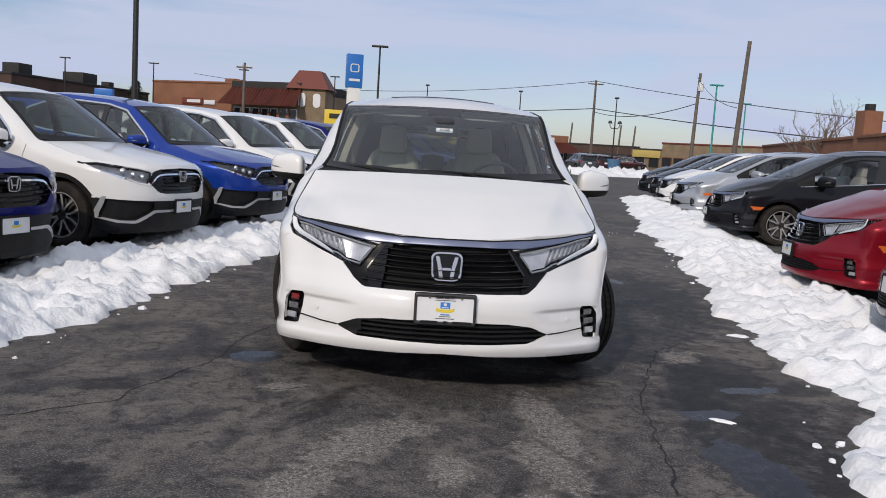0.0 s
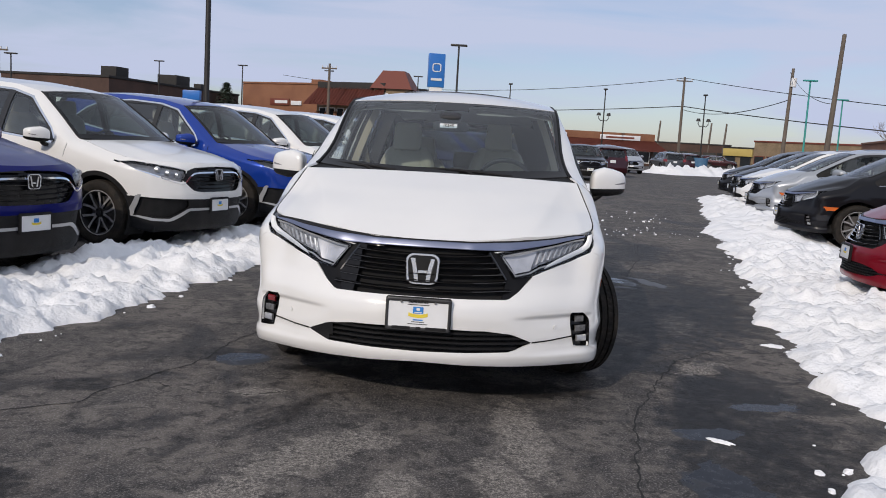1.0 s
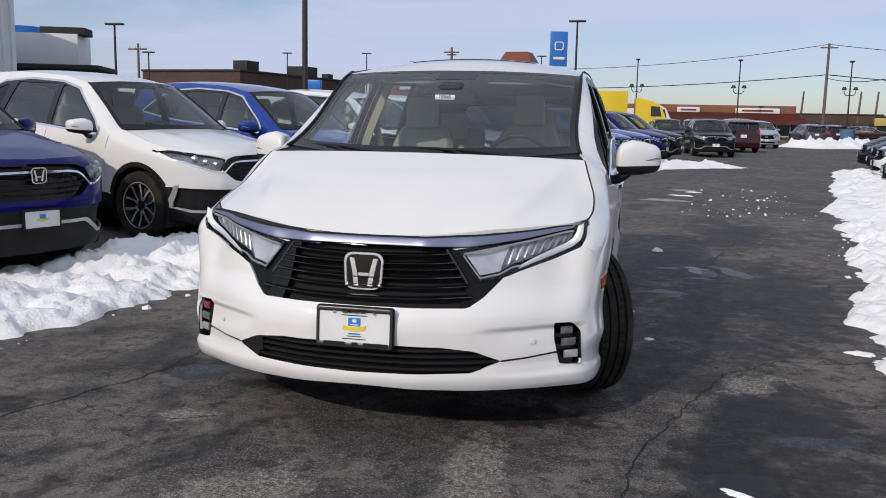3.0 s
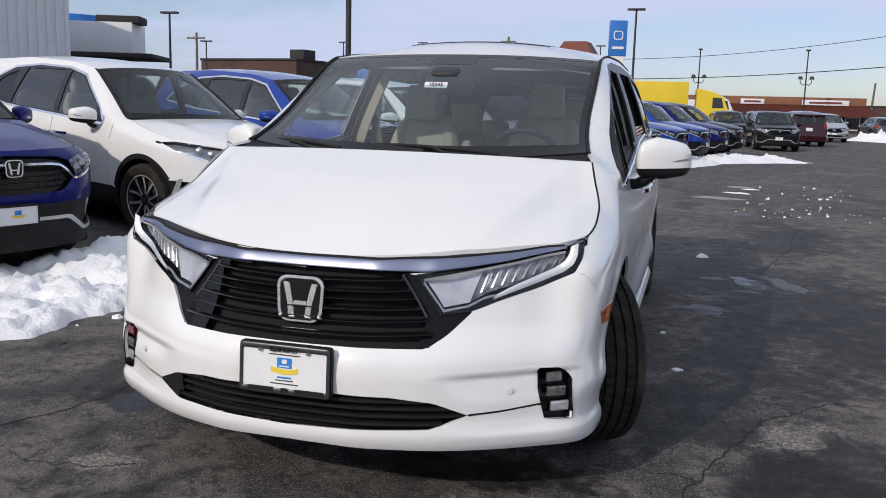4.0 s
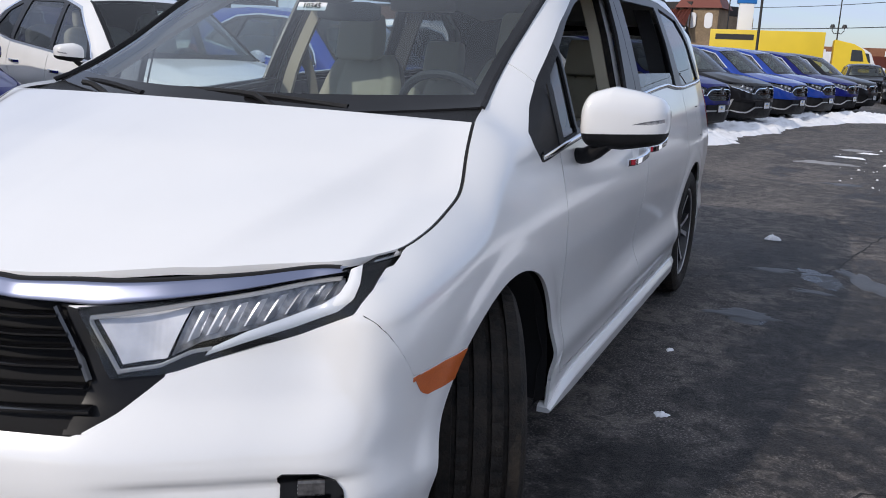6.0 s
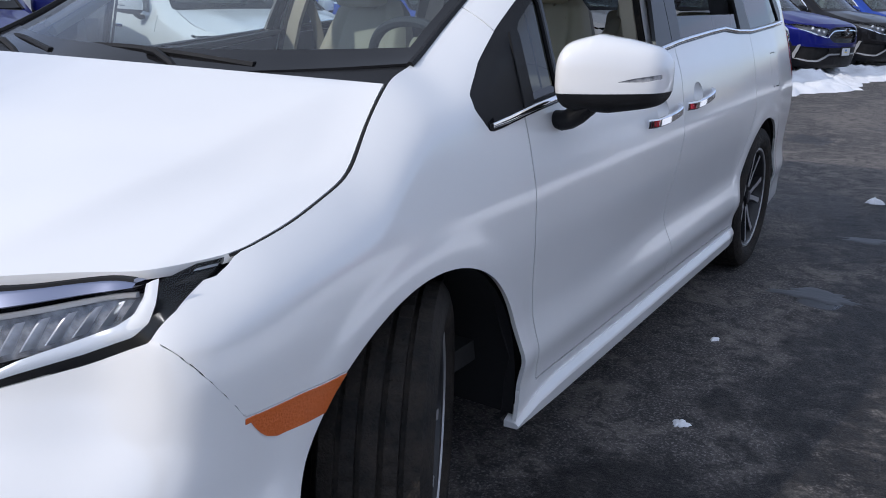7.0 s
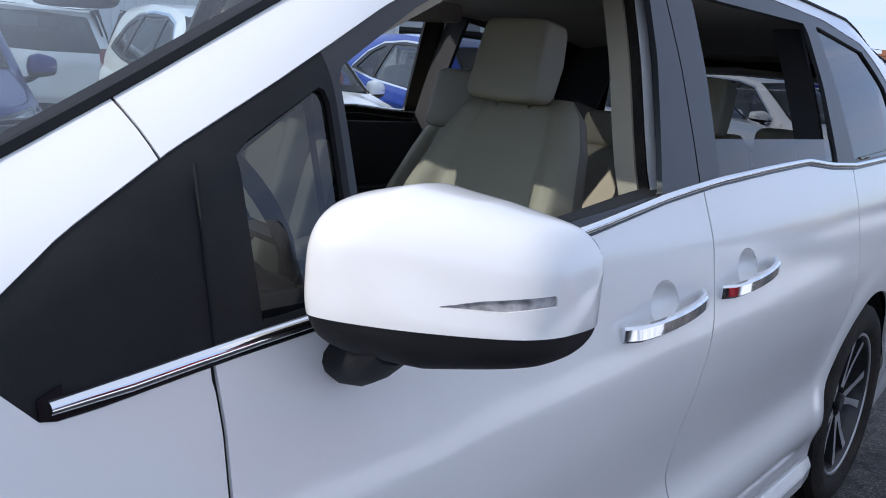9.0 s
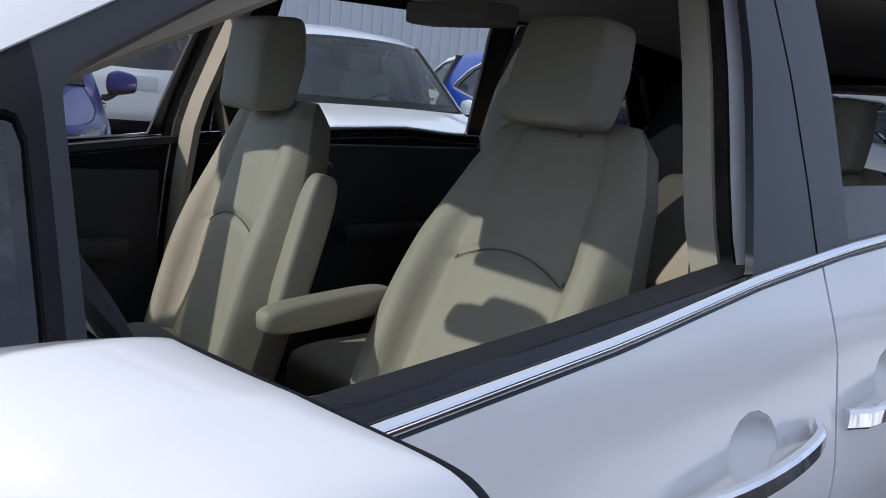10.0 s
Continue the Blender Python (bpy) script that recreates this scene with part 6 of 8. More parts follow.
# ---------------------------------------------------------------- ground
def asphalt_material():
    """Worn asphalt: dark, with paler brown wear, fine stones and damp patches."""
    m = bpy.data.materials.new("worn_asphalt")
    m.use_nodes = True
    n, l = m.node_tree.nodes, m.node_tree.links
    b = n["Principled BSDF"]
    b.inputs["Specular IOR Level"].default_value = 0.28
    where = n.new("ShaderNodeTexCoord")

    def noise_at(scale, detail=6.0, rough=0.55, stretch=None, warp=0.0):
        t = n.new("ShaderNodeTexNoise")
        t.inputs["Scale"].default_value, t.inputs["Detail"].default_value, t.inputs["Roughness"].default_value = scale, detail, rough
        t.inputs["Distortion"].default_value = warp
        if stretch:
            mp = n.new("ShaderNodeMapping")
            mp.inputs["Scale"].default_value = stretch
            mp.inputs["Rotation"].default_value = (0, 0, radians(-14))
            l.new(where.outputs["Object"], mp.inputs["Vector"])
            l.new(mp.outputs["Vector"], t.inputs["Vector"])
        else:
            l.new(where.outputs["Object"], t.inputs["Vector"])
        return t.outputs["Fac"]

    def ramp(v, lo, hi, a=0.0, c=1.0):
        r = n.new("ShaderNodeMapRange")
        r.interpolation_type = "SMOOTHSTEP"
        r.inputs["From Min"].default_value, r.inputs["From Max"].default_value = lo, hi
        r.inputs["To Min"].default_value, r.inputs["To Max"].default_value = a, c
        l.new(v, r.inputs["Value"])
        return r.outputs["Result"]

    def blend(f, a, c):
        x = n.new("ShaderNodeMix")
        x.data_type = "RGBA"
        l.new(f, x.inputs["Factor"])
        for key, val in (("A", a), ("B", c)):
            if isinstance(val, tuple):
                x.inputs[key].default_value = (*val, 1)
            else:
                l.new(val, x.inputs[key])
        return x.outputs["Result"]

    def times(a, c):
        x = n.new("ShaderNodeMath")
        x.operation = "MULTIPLY"
        l.new(a, x.inputs[0])
        if isinstance(c, float):
            x.inputs[1].default_value = c
        else:
            l.new(c, x.inputs[1])
        return x.outputs[0]

    wear = ramp(noise_at(0.55, 9, 0.68, (1.3, 0.55, 1), 0.8), 0.47, 0.66)
    wear2 = ramp(noise_at(3.4, 10, 0.74, None, 0.8), 0.46, 0.62)
    stone = ramp(noise_at(95, 3, 0.6), 0.50, 0.66)
    fleck = ramp(noise_at(38, 5, 0.75), 0.56, 0.72)
    damp = ramp(noise_at(0.8, 7, 0.62, (1.2, 0.7, 1), 1.2), 0.53, 0.63)
    def stains(spots, ragged, warp_scale):
        """Ragged-edged stains, given as (x, y, half width, half length, turn)."""
        total = None
        edge = noise_at(warp_scale, 7, 0.66, None, 0.4)
        for x, y, rx, ry, turn in spots:
            mp = n.new("ShaderNodeMapping")
            mp.vector_type = "TEXTURE"
            mp.inputs["Location"].default_value = (x, y, 0)
            mp.inputs["Rotation"].default_value = (0, 0, radians(turn))
            mp.inputs["Scale"].default_value = (rx, ry, 1)
            l.new(where.outputs["Object"], mp.inputs["Vector"])
            size = n.new("ShaderNodeVectorMath")
            size.operation = "LENGTH"
            l.new(mp.outputs["Vector"], size.inputs[0])
            spot = ramp(size.outputs["Value"], 0.25, 1.5, 0.42, 0.0)
            if total is None:
                total = spot
            else:
                x2 = n.new("ShaderNodeMath")
                x2.operation = "MAXIMUM"
                l.new(total, x2.inputs[0])
                l.new(spot, x2.inputs[1])
                total = x2.outputs[0]
        add = n.new("ShaderNodeMath")
        l.new(total, add.inputs[0])
        l.new(edge, add.inputs[1])
        return ramp(add.outputs[0], 0.66, 0.66 + ragged)

    pale = stains(((-0.38, -0.62, 0.20, 0.50, -32), (-0.20, -0.42, 0.20, 0.16, 10), (0.55, -0.20, 0.14, 0.70, 6), (0.47, -0.85, 0.14, 0.45, 15), (-0.85, 0.20, 0.18, 0.10, 20), (1.75, 1.45, 0.14, 0.30, -35),
                   (-0.60, -1.15, 0.16, 0.35, -20), (0.35, -1.3, 0.22, 0.16, 25), (0.02, -0.95, 0.12, 0.22, 0), (1.9, 2.9, 0.15, 0.5, -10)), 0.18, 14.0)
    wet = stains(((1.75, 0.15, 0.55, 0.75, -10), (2.05, 3.6, 0.75, 2.2, -12), (1.85, 0.9, 0.40, 0.75, -25), (1.28, 1.55, 0.42, 0.55, 0), (1.47, 0.28, 0.26, 0.38, -20), (2.2, 0.68, 0.24, 0.22, 0), (1.52, -0.45, 0.36, 0.45, 0), (1.62, -0.95, 0.40, 0.90, 0), (1.30, -1.9, 0.35, 0.60, 0), (-1.25, 0.95, 0.35, 0.22, 20), (0.55, 0.62, 0.60, 0.18, 5), 
                  (-0.55, 0.75, 0.35, 0.14, 0), (-1.75, 0.1, 0.20, 0.14, 0), (1.5, 5.5, 0.4, 1.2, -10), (-1.5, -1.2, 0.2, 0.2, 0), (2.3, 8.0, 0.5, 1.5, -10)), 0.16, 5.0)
    puddle = stains(((1.42, -0.78, 0.20, 0.40, 8), (1.50, 0.06, 0.20, 0.10, 10), (1.95, 0.62, 0.20, 0.08, 15), (-1.13, 0.85, 0.17, 0.16, 20), (1.75, 5.1, 0.12, 0.28, 20), (1.42, 3.85, 0.10, 0.10, 0)), 0.05, 4.0)
    col = blend(wear, (0.048, 0.044, 0.044), (0.122, 0.106, 0.096))
    col = blend(times(wear2, 0.8), col, (0.162, 0.143, 0.128))
    col = blend(times(stone, 0.60), col, (0.31, 0.29, 0.275))
    col = blend(times(fleck, 0.8), col, (0.014, 0.014, 0.015))
    col = blend(times(damp, 0.72), col, (0.018, 0.018, 0.020))
    col = blend(times(ramp(noise_at(11, 8, 0.78, None, 0.5), 0.50, 0.60), 0.72), col, (0.017, 0.017, 0.018))
    col = blend(times(ramp(noise_at(27, 8, 0.80, (1, 1, 1)), 0.53, 0.63), 0.55), col, (0.19, 0.172, 0.155))
    pale = times(pale, ramp(noise_at(40, 9, 0.85), 0.45, 0.55, 0.10, 1.0))
    col = blend(times(pale, 0.9), col, blend(ramp(noise_at(85, 5, 0.75), 0.38, 0.62), (0.11, 0.098, 0.088), (0.46, 0.42, 0.375)))
    wet = times(wet, ramp(noise_at(9, 7, 0.75), 0.34, 0.54, 0.35, 1.0))
    col = blend(times(wet, 0.82), col, (0.013, 0.013, 0.014))
    both = n.new("ShaderNodeMath")
    both.operation = "MAXIMUM"
    l.new(damp, both.inputs[0])
    l.new(wet, both.inputs[1])
    col = blend(times(puddle, 0.9), col, (0.008, 0.008, 0.010))
    l.new(col, b.inputs["Base Color"])
    rough = n.new("ShaderNodeMath")
    rough.operation = "SUBTRACT"
    l.new(ramp(both.outputs[0], 0.0, 1.0, 0.86, 0.55), rough.inputs[0])
    l.new(times(puddle, 0.38), rough.inputs[1])
    l.new(rough.outputs[0], b.inputs["Roughness"])
    gloss = n.new("ShaderNodeMath")
    gloss.operation = "SUBTRACT"
    l.new(ramp(both.outputs[0], 0.0, 1.0, 0.40, 0.14), gloss.inputs[0])
    l.new(times(puddle, 0.06), gloss.inputs[1])
    l.new(gloss.outputs[0], b.inputs["Specular IOR Level"])
    k = n.new("ShaderNodeBump")
    k.inputs["Strength"].default_value, k.inputs["Distance"].default_value = 0.7, 0.006
    l.new(ramp(puddle, 0.0, 1.0, 0.8, 0.05), k.inputs["Strength"])
    l.new(noise_at(110, 4, 0.7), k.inputs["Height"])
    k2 = n.new("ShaderNodeBump")
    k2.inputs["Strength"].default_value, k2.inputs["Distance"].default_value = 0.5, 0.03
    l.new(ramp(puddle, 0.0, 1.0, 0.5, 0.03), k2.inputs["Strength"])
    l.new(noise_at(6, 6, 0.6), k2.inputs["Height"])
    l.new(k.outputs["Normal"], k2.inputs["Normal"])
    l.new(k2.outputs["Normal"], b.inputs["Normal"])
    return m


ASPHALT = asphalt_material()
SNOW = material("snow", (0.88, 0.89, 0.91), 0.75, spot=0.16, spot_scale=6.0, bump=1.0, bump_scale=34, other=(0.62, 0.63, 0.66))
DIRTY_SNOW = material("slushy_snow", (0.30, 0.30, 0.31), 0.7, spot=0.9, spot_scale=7.0, bump=0.7, bump_scale=30, other=(0.22, 0.21, 0.20))
ICE = material("thin_ice", (0.075, 0.078, 0.085), 0.45, spot=0.7, spot_scale=6.0, other=(0.05, 0.052, 0.056), bump=0.2, bump_scale=30)
ICE.node_tree.nodes["Principled BSDF"].inputs["Specular IOR Level"].default_value = 0.2
CRACK = material("crack_tar", (0.012, 0.012, 0.012), 0.8, spot=0.5, spot_scale=20)

g = bmesh.new()
bmesh.ops.create_grid(g, x_segments=60, y_segments=60, size=1500)
tagged(part("ground", g, ASPHALT, None, "worn dark asphalt with damp patches"), kind="structure")


def blot(seed, cx, cy, rx, ry, turn, height, mat, name, label, category, ragged=0.45, kind=""):
    """A low ragged patch on the ground."""
    b = bmesh.new()
    c, s = math.cos(radians(turn)), math.sin(radians(turn))
    rings = 5
    rows = []
    for i in range(1, rings + 1):
        r = i / rings
        row = []
        for j in range(40):
            a = 2 * math.pi * j / 40
            k = 1 + ragged * noise.fractal(Vector((math.cos(a) * 1.6 + seed * 7.1, math.sin(a) * 1.6, seed)), 1.0, 2.0, 4)
            x, y = r * rx * k * math.cos(a), r * ry * k * math.sin(a)
            z = height * (1 - r ** 2) * (0.6 + 0.8 * abs(noise.noise(Vector((x * 9, y * 9, seed))))) + (0.004 if r < 1 else 0.0005)
            row.append(b.verts.new((cx + x * c - y * s, cy + x * s + y * c, z)))
        rows.append(row)
    mid = b.verts.new((cx, cy, height * 0.9 + 0.004))
    for j in range(40):
        b.faces.new((mid, rows[0][j], rows[0][(j + 1) % 40]))
        for p, q in zip(rows[:-1], rows[1:]):
            b.faces.new((p[j], q[j], q[(j + 1) % 40], p[(j + 1) % 40]))
    return tagged(part(name, b, mat, None), label, category, kind=kind)


def crack(seed, points, width):
    """A ragged crack line, sunk dark, with forks."""
    rng = random.Random(seed)
    pts = resample(points, 60)
    b = bmesh.new()
    prev = None
    drift = 0.0
    for i, p in enumerate(pts):
        drift = 0.82 * drift + rng.uniform(-0.016, 0.016)
        w = width * (0.35 + 0.9 * abs(noise.noise(Vector((i * 0.33, seed, 0)))))
        d = pts[min(i + 1, 59)] - pts[max(i - 1, 0)]
        d = np.array([-d[1], d[0]]) / max(np.hypot(*d), 1e-6)
        q = p + d * drift
        pair = [b.verts.new((*(q + d * w), 0.0022)), b.verts.new((*(q - d * w), 0.0022))]
        if prev:
            b.faces.new((prev[0], prev[1], pair[1], pair[0]))
        prev = pair
    return tagged(part("pavement_crack", b, CRACK, None), "dark ragged crack across the asphalt", "crack", kind="structure")


crack(1, [(1.63, 1.62), (1.33, 0.79), (1.19, 0.30), (1.13, -0.09), (1.05, -0.40), (0.95, -1.1)], 0.010)
crack(2, [(-2.1, -0.55), (-1.64, -0.19), (-1.55, 0.235), (-1.32, 0.85), (-1.26, 1.42), (-1.1, 1.9)], 0.009)
crack(3, [(1.62, 1.6), (1.95, 1.95), (2.4, 2.0), (2.9, 2.5)], 0.008)
crack(4, [(1.33, 0.79), (1.0, 0.85), (0.6, 0.62), (0.2, 0.7)], 0.006)
crack(5, [(-1.55, 0.235), (-1.0, 0.1), (-0.7, 0.25)], 0.005)
crack(6, [(1.8, 5.3), (2.3, 7.4), (2.5, 9.0)], 0.010)
for i, (x, y, rx, ry, a, h) in enumerate(((2.02, 5.2, 0.10, 0.34, 24, 0.0), (1.40, 3.95, 0.18, 0.09, 5, 0.0), (1.52, -0.05, 0.055, 0.022, -30, 0.012), (1.72, 4.7, 0.12, 0.05, 0, 0.0), (1.45, 5.2, 0.16, 0.06, 10, 0.0),
                                          (1.90, 10.5, 0.25, 0.10, 0, 0.003))):
    blot(i + 31, x, y, rx, ry, a, h, ICE if h < 0.01 else SNOW, "ice_patch", "thin grey ice lying on the asphalt", "ice", 0.7)
for i, (x, y, r, h) in enumerate(((1.37, 6.33, 0.055, 0.05), (1.23, 2.28, 0.030, 0.012), 
                                  (1.12, 3.1, 0.022, 0.01),)):
    blot(i + 61, x, y, r, r * 0.75, i * 40, h, SNOW, "snow_chunk", "small lump of old snow on the asphalt", "snow", 0.55)
for i, (x, y, rx, ry) in enumerate(((1.64, 13.0, 0.36, 0.20), (2.1, 15.7, 0.22, 0.20))):
    blot(i + 91, x, y, rx, ry, i * 13, 0.02, DIRTY_SNOW, "slush_patch", "half-melted slush lying on the aisle", "slush", 0.9)
for i, (x, y, rx, ry) in enumerate(((2.48, 2.28, 0.075, 0.060), (2.62, 2.10, 0.11, 0.045), (2.05, 14.2, 0.20, 0.10), (2.3, 15.2, 0.14, 0.08))):
    blot(i + 121, x, y, rx, ry, i * 9 - 30, 0.018, SNOW, "snow_chunk", "flat scrap of old snow on the asphalt", "snow", 0.8)


def snow_bank(name, line, width, height, step, seed, label):
    """A ploughed ridge of lumpy snow along a line; the line is its ragged foot, width goes to its right."""
    p = np.array(line, float)
    length = float(np.sum(np.hypot(*np.diff(p, axis=0).T)))
    n = int(length / step)
    pts = resample(line, n)
    m = int(width / step)
    verts, faces = [], []
    for i in range(n):
        d = pts[min(i + 1, n - 1)] - pts[max(i - 1, 0)]
        d = d / max(np.hypot(*d), 1e-9)
        side = np.array([d[1], -d[0]]) * (1 if width > 0 else -1)
        s = i * step
        end = min(1.0, s / 0.8, (n - 1 - i) * step / 0.8)
        foot = 0.30 * noise.fractal(Vector((s * 0.55, seed, 0)), 1.0, 2.0, 5) + 0.12 * noise.noise(Vector((s * 3.1, seed, 5))) + 0.07 * noise.noise(Vector((s * 11.0, seed, 9)))
        for j in range(abs(m) + 1):
            w = j / abs(m)
            q = pts[i] + side * (foot * (1 - w) + abs(width) * w)
            v = Vector((q[0], q[1], seed))
            ridge = math.sin(math.pi * min(1, w * 1.02)) ** 0.50
            lump = 0.55 + 0.55 * noise.fractal(v * 1.3, 1.0, 2.0, 6) + 0.35 * noise.noise(v * 4.0)
            clod = 0.050 * noise.noise(v * 6.0) + 0.055 * max(-0.15, noise.noise(v * 14.0)) + 0.022 * noise.noise(v * 37.0)
            z = height * ridge * max(0.12, lump) * end + (clod * min(1, ridge * 2.0)) * end - 0.012 + 0.02 * ridge
            verts.append((q[0], q[1], z))
    k = abs(m) + 1
    for i in range(n - 1):
        for j in range(k - 1):
            a = i * k + j
            f = (a, a + k, a + k + 1, a + 1)
            faces.append(f if width < 0 else f[::-1])
    me = mesh_of(name, verts, faces, SNOW)
    ob = new(name, me)
    b = bmesh.new()
    b.from_mesh(me)
    bmesh.ops.recalc_face_normals(b, faces=b.faces)
    if sum(f.normal.z for f in b.faces) < 0:
        bmesh.ops.reverse_faces(b, faces=b.faces)
    b.to_mesh(me)
    b.free()
    return tagged(ob, label, "snow bank", kind="stuff")


snow_bank("snow_bank", [(-3.3, -5.0), (-2.75, -1.0), (-2.5, 0.55), (-2.28, 2.15), (-2.12, 3.6), (-1.85, 5.7), (-1.25, 9.0)], -1.75, 0.27, 0.035, 3.3, "bright lumpy snow bank ploughed up before the parked cars")
snow_bank("snow_bank", [(-1.25, 9.0), (0.0, 15.5), (1.16, 21.9), (2.6, 25.0), (4.9, 27.2)], -1.9, 0.24, 0.08, 8.1, "ploughed snow bank along the far parked cars")
snow_bank("snow_bank", [(1.45, -4.5), (1.68, -1.5), (1.84, -0.55), (2.30, 0.25), (2.64, 2.2), (3.0, 4.5), (3.85, 9.0), (4.2, 10.5)], 1.75, 0.24, 0.035, 5.7, "bright lumpy snow bank along the edge of the aisle")
snow_bank("snow_bank", [(4.2, 10.5), (5.4, 17.0), (6.43, 22.5), (7.1, 26.0)], 1.9, 0.26, 0.08, 6.4, "ploughed snow bank along the far edge of the aisle")
snow_bank("snow_bank", [(10.5, 62.0), (16, 66), (22, 66)], 4.0, 0.8, 0.25, 2.2, "heaped snow at the end of the lot")


def snow_crumbs(line, seed, count, spread):
    """Broken bits of snow lying along the foot of a bank."""
    rng = random.Random(seed)
    pts = resample(line, 200)
    verts, faces = [], []
    for _ in range(count):
        p = pts[rng.randrange(200)]
        off = abs(rng.gauss(0, spread)) * (1 if rng.random() < 0.75 else -0.4)
        r = rng.choice((0.010, 0.014, 0.020, 0.030)) * rng.uniform(0.6, 1.3)
        x, y = p[0] - off * (1 if seed % 2 else -1), p[1] + rng.uniform(-0.15, 0.15)
        k = len(verts)
        m = 7
        for j in range(m):
            a = 6.283 * j / m
            q = r * rng.uniform(0.6, 1.35)
            verts.append((x + q * math.cos(a), y + q * math.sin(a), -0.004))
        for j in range(m):
            a = 6.283 * (j + 0.4) / m
            q = r * rng.uniform(0.3, 0.85)
            verts.append((x + q * math.cos(a), y + q * math.sin(a), r * rng.uniform(0.35, 0.8)))
        verts.append((x, y, r * rng.uniform(0.45, 0.75)))
        for j in range(m):
            i2 = (j + 1) % m
            faces.append((k + j, k + i2, k + m + i2, k + m + j))
            faces.append((k + m + j, k + m + i2, k + 2 * m))
    me = mesh_of("snow_crumbs", verts, faces, SNOW, False)
    return tagged(new("snow_crumbs", me), "broken crumbs of snow along the foot of the bank", "snow", kind="stuff")


snow_crumbs([(1.68, -1.5), (1.84, -0.55), (2.30, 0.25), (2.64, 2.2), (3.0, 4.5), (3.85, 9.0), (4.2, 10.5)], 11, 26, 0.06)
snow_crumbs([(-2.75, -1.0), (-2.5, 0.55), (-2.28, 2.15), (-2.12, 3.6), (-1.85, 5.7)], 14, 14, 0.04)
for k, (ya, yb, count) in enumerate(((10.2, 10.9, 9), (10.9, 11.7, 16), (12.4, 12.1, 10), (13.2, 13.9, 14), (14.6, 14.2, 10), (15.6, 16.3, 9))):
    snow_crumbs([(2.2 + 0.1 * k, ya), (3.1 + 0.1 * k, yb), (3.6 + 0.15 * k, ya + 0.3)], 21 + 2 * k, count, 0.3)

# ---------------------------------------------------------------- vehicles in the lot
van, van_front, van_flank, van_edge, van_k = vehicle("van", WHITE, "minivan", "white minivan with black grille, open driver's window, on wet asphalt", "minivan", None, True, steer=27)
finish_van(van, van_front, van_flank, van_edge, van_k)

PAINTS = dict(white=WHITE, navy=NAVY, blue=BLUE, black=BLACK, red=RED, silver=SILVER, grey=GREY, maroon=MAROON)


def model(kind):
    car, fr, fl, edge, k = vehicle(kind, WHITE, kind if kind == "suv" else "minivan", "a parked car", "suv" if kind == "suv" else "minivan")
    spec = SUV if kind == "suv" else VAN
    simple_cabin(car, spec, kind == "van")
    for s in (1, -1):
        if kind == "suv":
            door_mirror(car, s, pose(s * 0.925, 1.66, 1.115), WHITE, 0.82)
            pull_handle(car, s, fl, 2.15, 0.90, 0.2, 0.0)
            pull_handle(car, s, fl, 3.05, 0.92, 0.2, 0.0)
        else:
            door_mirror(car, s, pose(s * 0.978, 1.735, 1.168), WHITE)
            pull_handle(car, s, fl, 2.425, 0.958, 0.345, 0.022)
    return car


def place_car(master, at, tone, label, group, first=False):
    """A copy of a parked car in another paint."""
    car = master
    if not first:
        car = copy_thing(master, at)
    else:
        car.matrix_world = at
    for o in car.children_recursive:
        if o.data is None:
            continue
        for i, slot in enumerate(o.material_slots):
            if o.data.materials[i] is WHITE:
                slot.link = "OBJECT"
                slot.material = PAINTS[tone]
    return tagged(car, label, group=group)


SUV_MASTER, VAN_MASTER = model("suv"), model("van")
# the parking row stands on a bank that rises gently from the aisle
RISE = 3.2
ROW, TAIL = Vector((0.62, 2.80, 0)).normalized(), Vector((-math.sin(radians(72)), math.cos(radians(72)), 0))
bank = bmesh.new()
lines = []
for d, z in ((-0.4, -0.02), (0.0, 0.0), (1.2, 1.2 * math.tan(radians(RISE))), (2.4, 2.4 * math.tan(radians(RISE))), (4.8, 4.8 * math.tan(radians(RISE))), (12.0, 4.8 * math.tan(radians(RISE))), (16.0, -0.02)):
    lines.append([bank.verts.new(Vector((-2.79, 5.43, z)) + ROW * s + TAIL * d) for s in np.linspace(-16, 34, 41)])
for p, q in zip(lines[:-1], lines[1:]):
    for i in range(40):
        bank.faces.new((p[i], q[i], q[i + 1], p[i + 1]))
tagged(part("pavement", bank, ASPHALT, None, "worn asphalt parking row rising gently from the aisle"), kind="structure")
LEFT = [(-3.41 + 0.62 * i, 2.63 + 2.80 * i) for i in range(-1, 11)]
tones = ["grey", "navy", "white", "blue", "white", "white", "navy", "black", "blue", "blue", "navy", "black"]
words = dict(grey="dark grey", navy="dark navy-blue", white="white", blue="bright blue", black="glossy black", red="deep red", silver="silver", maroon="dark maroon")
used_suv = False
for (x, y), tone in zip(LEFT, tones):
    place_car(SUV_MASTER, pose(x, y, 0, RISE, 0, 90 - 18), tone, words[tone] + " compact SUV parked nose to the snow bank", "cars parked along the snow bank", not used_suv)
    used_suv = True
for x, y, tone in ((-8.7, 3.0, "silver"), (-8.15, 5.8, "white"), (-7.5, 8.6, "navy"), (-6.9, 11.4, "white")):
    place_car(SUV_MASTER, pose(x - 4.6 * math.cos(radians(18)), y + 4.6 * math.sin(radians(18)), 4.8 * math.tan(radians(RISE)), 0, 0, 270 - 18), tone, words[tone] + " compact SUV parked tail to tail in the second row", "cars in the second row")
used_van = False
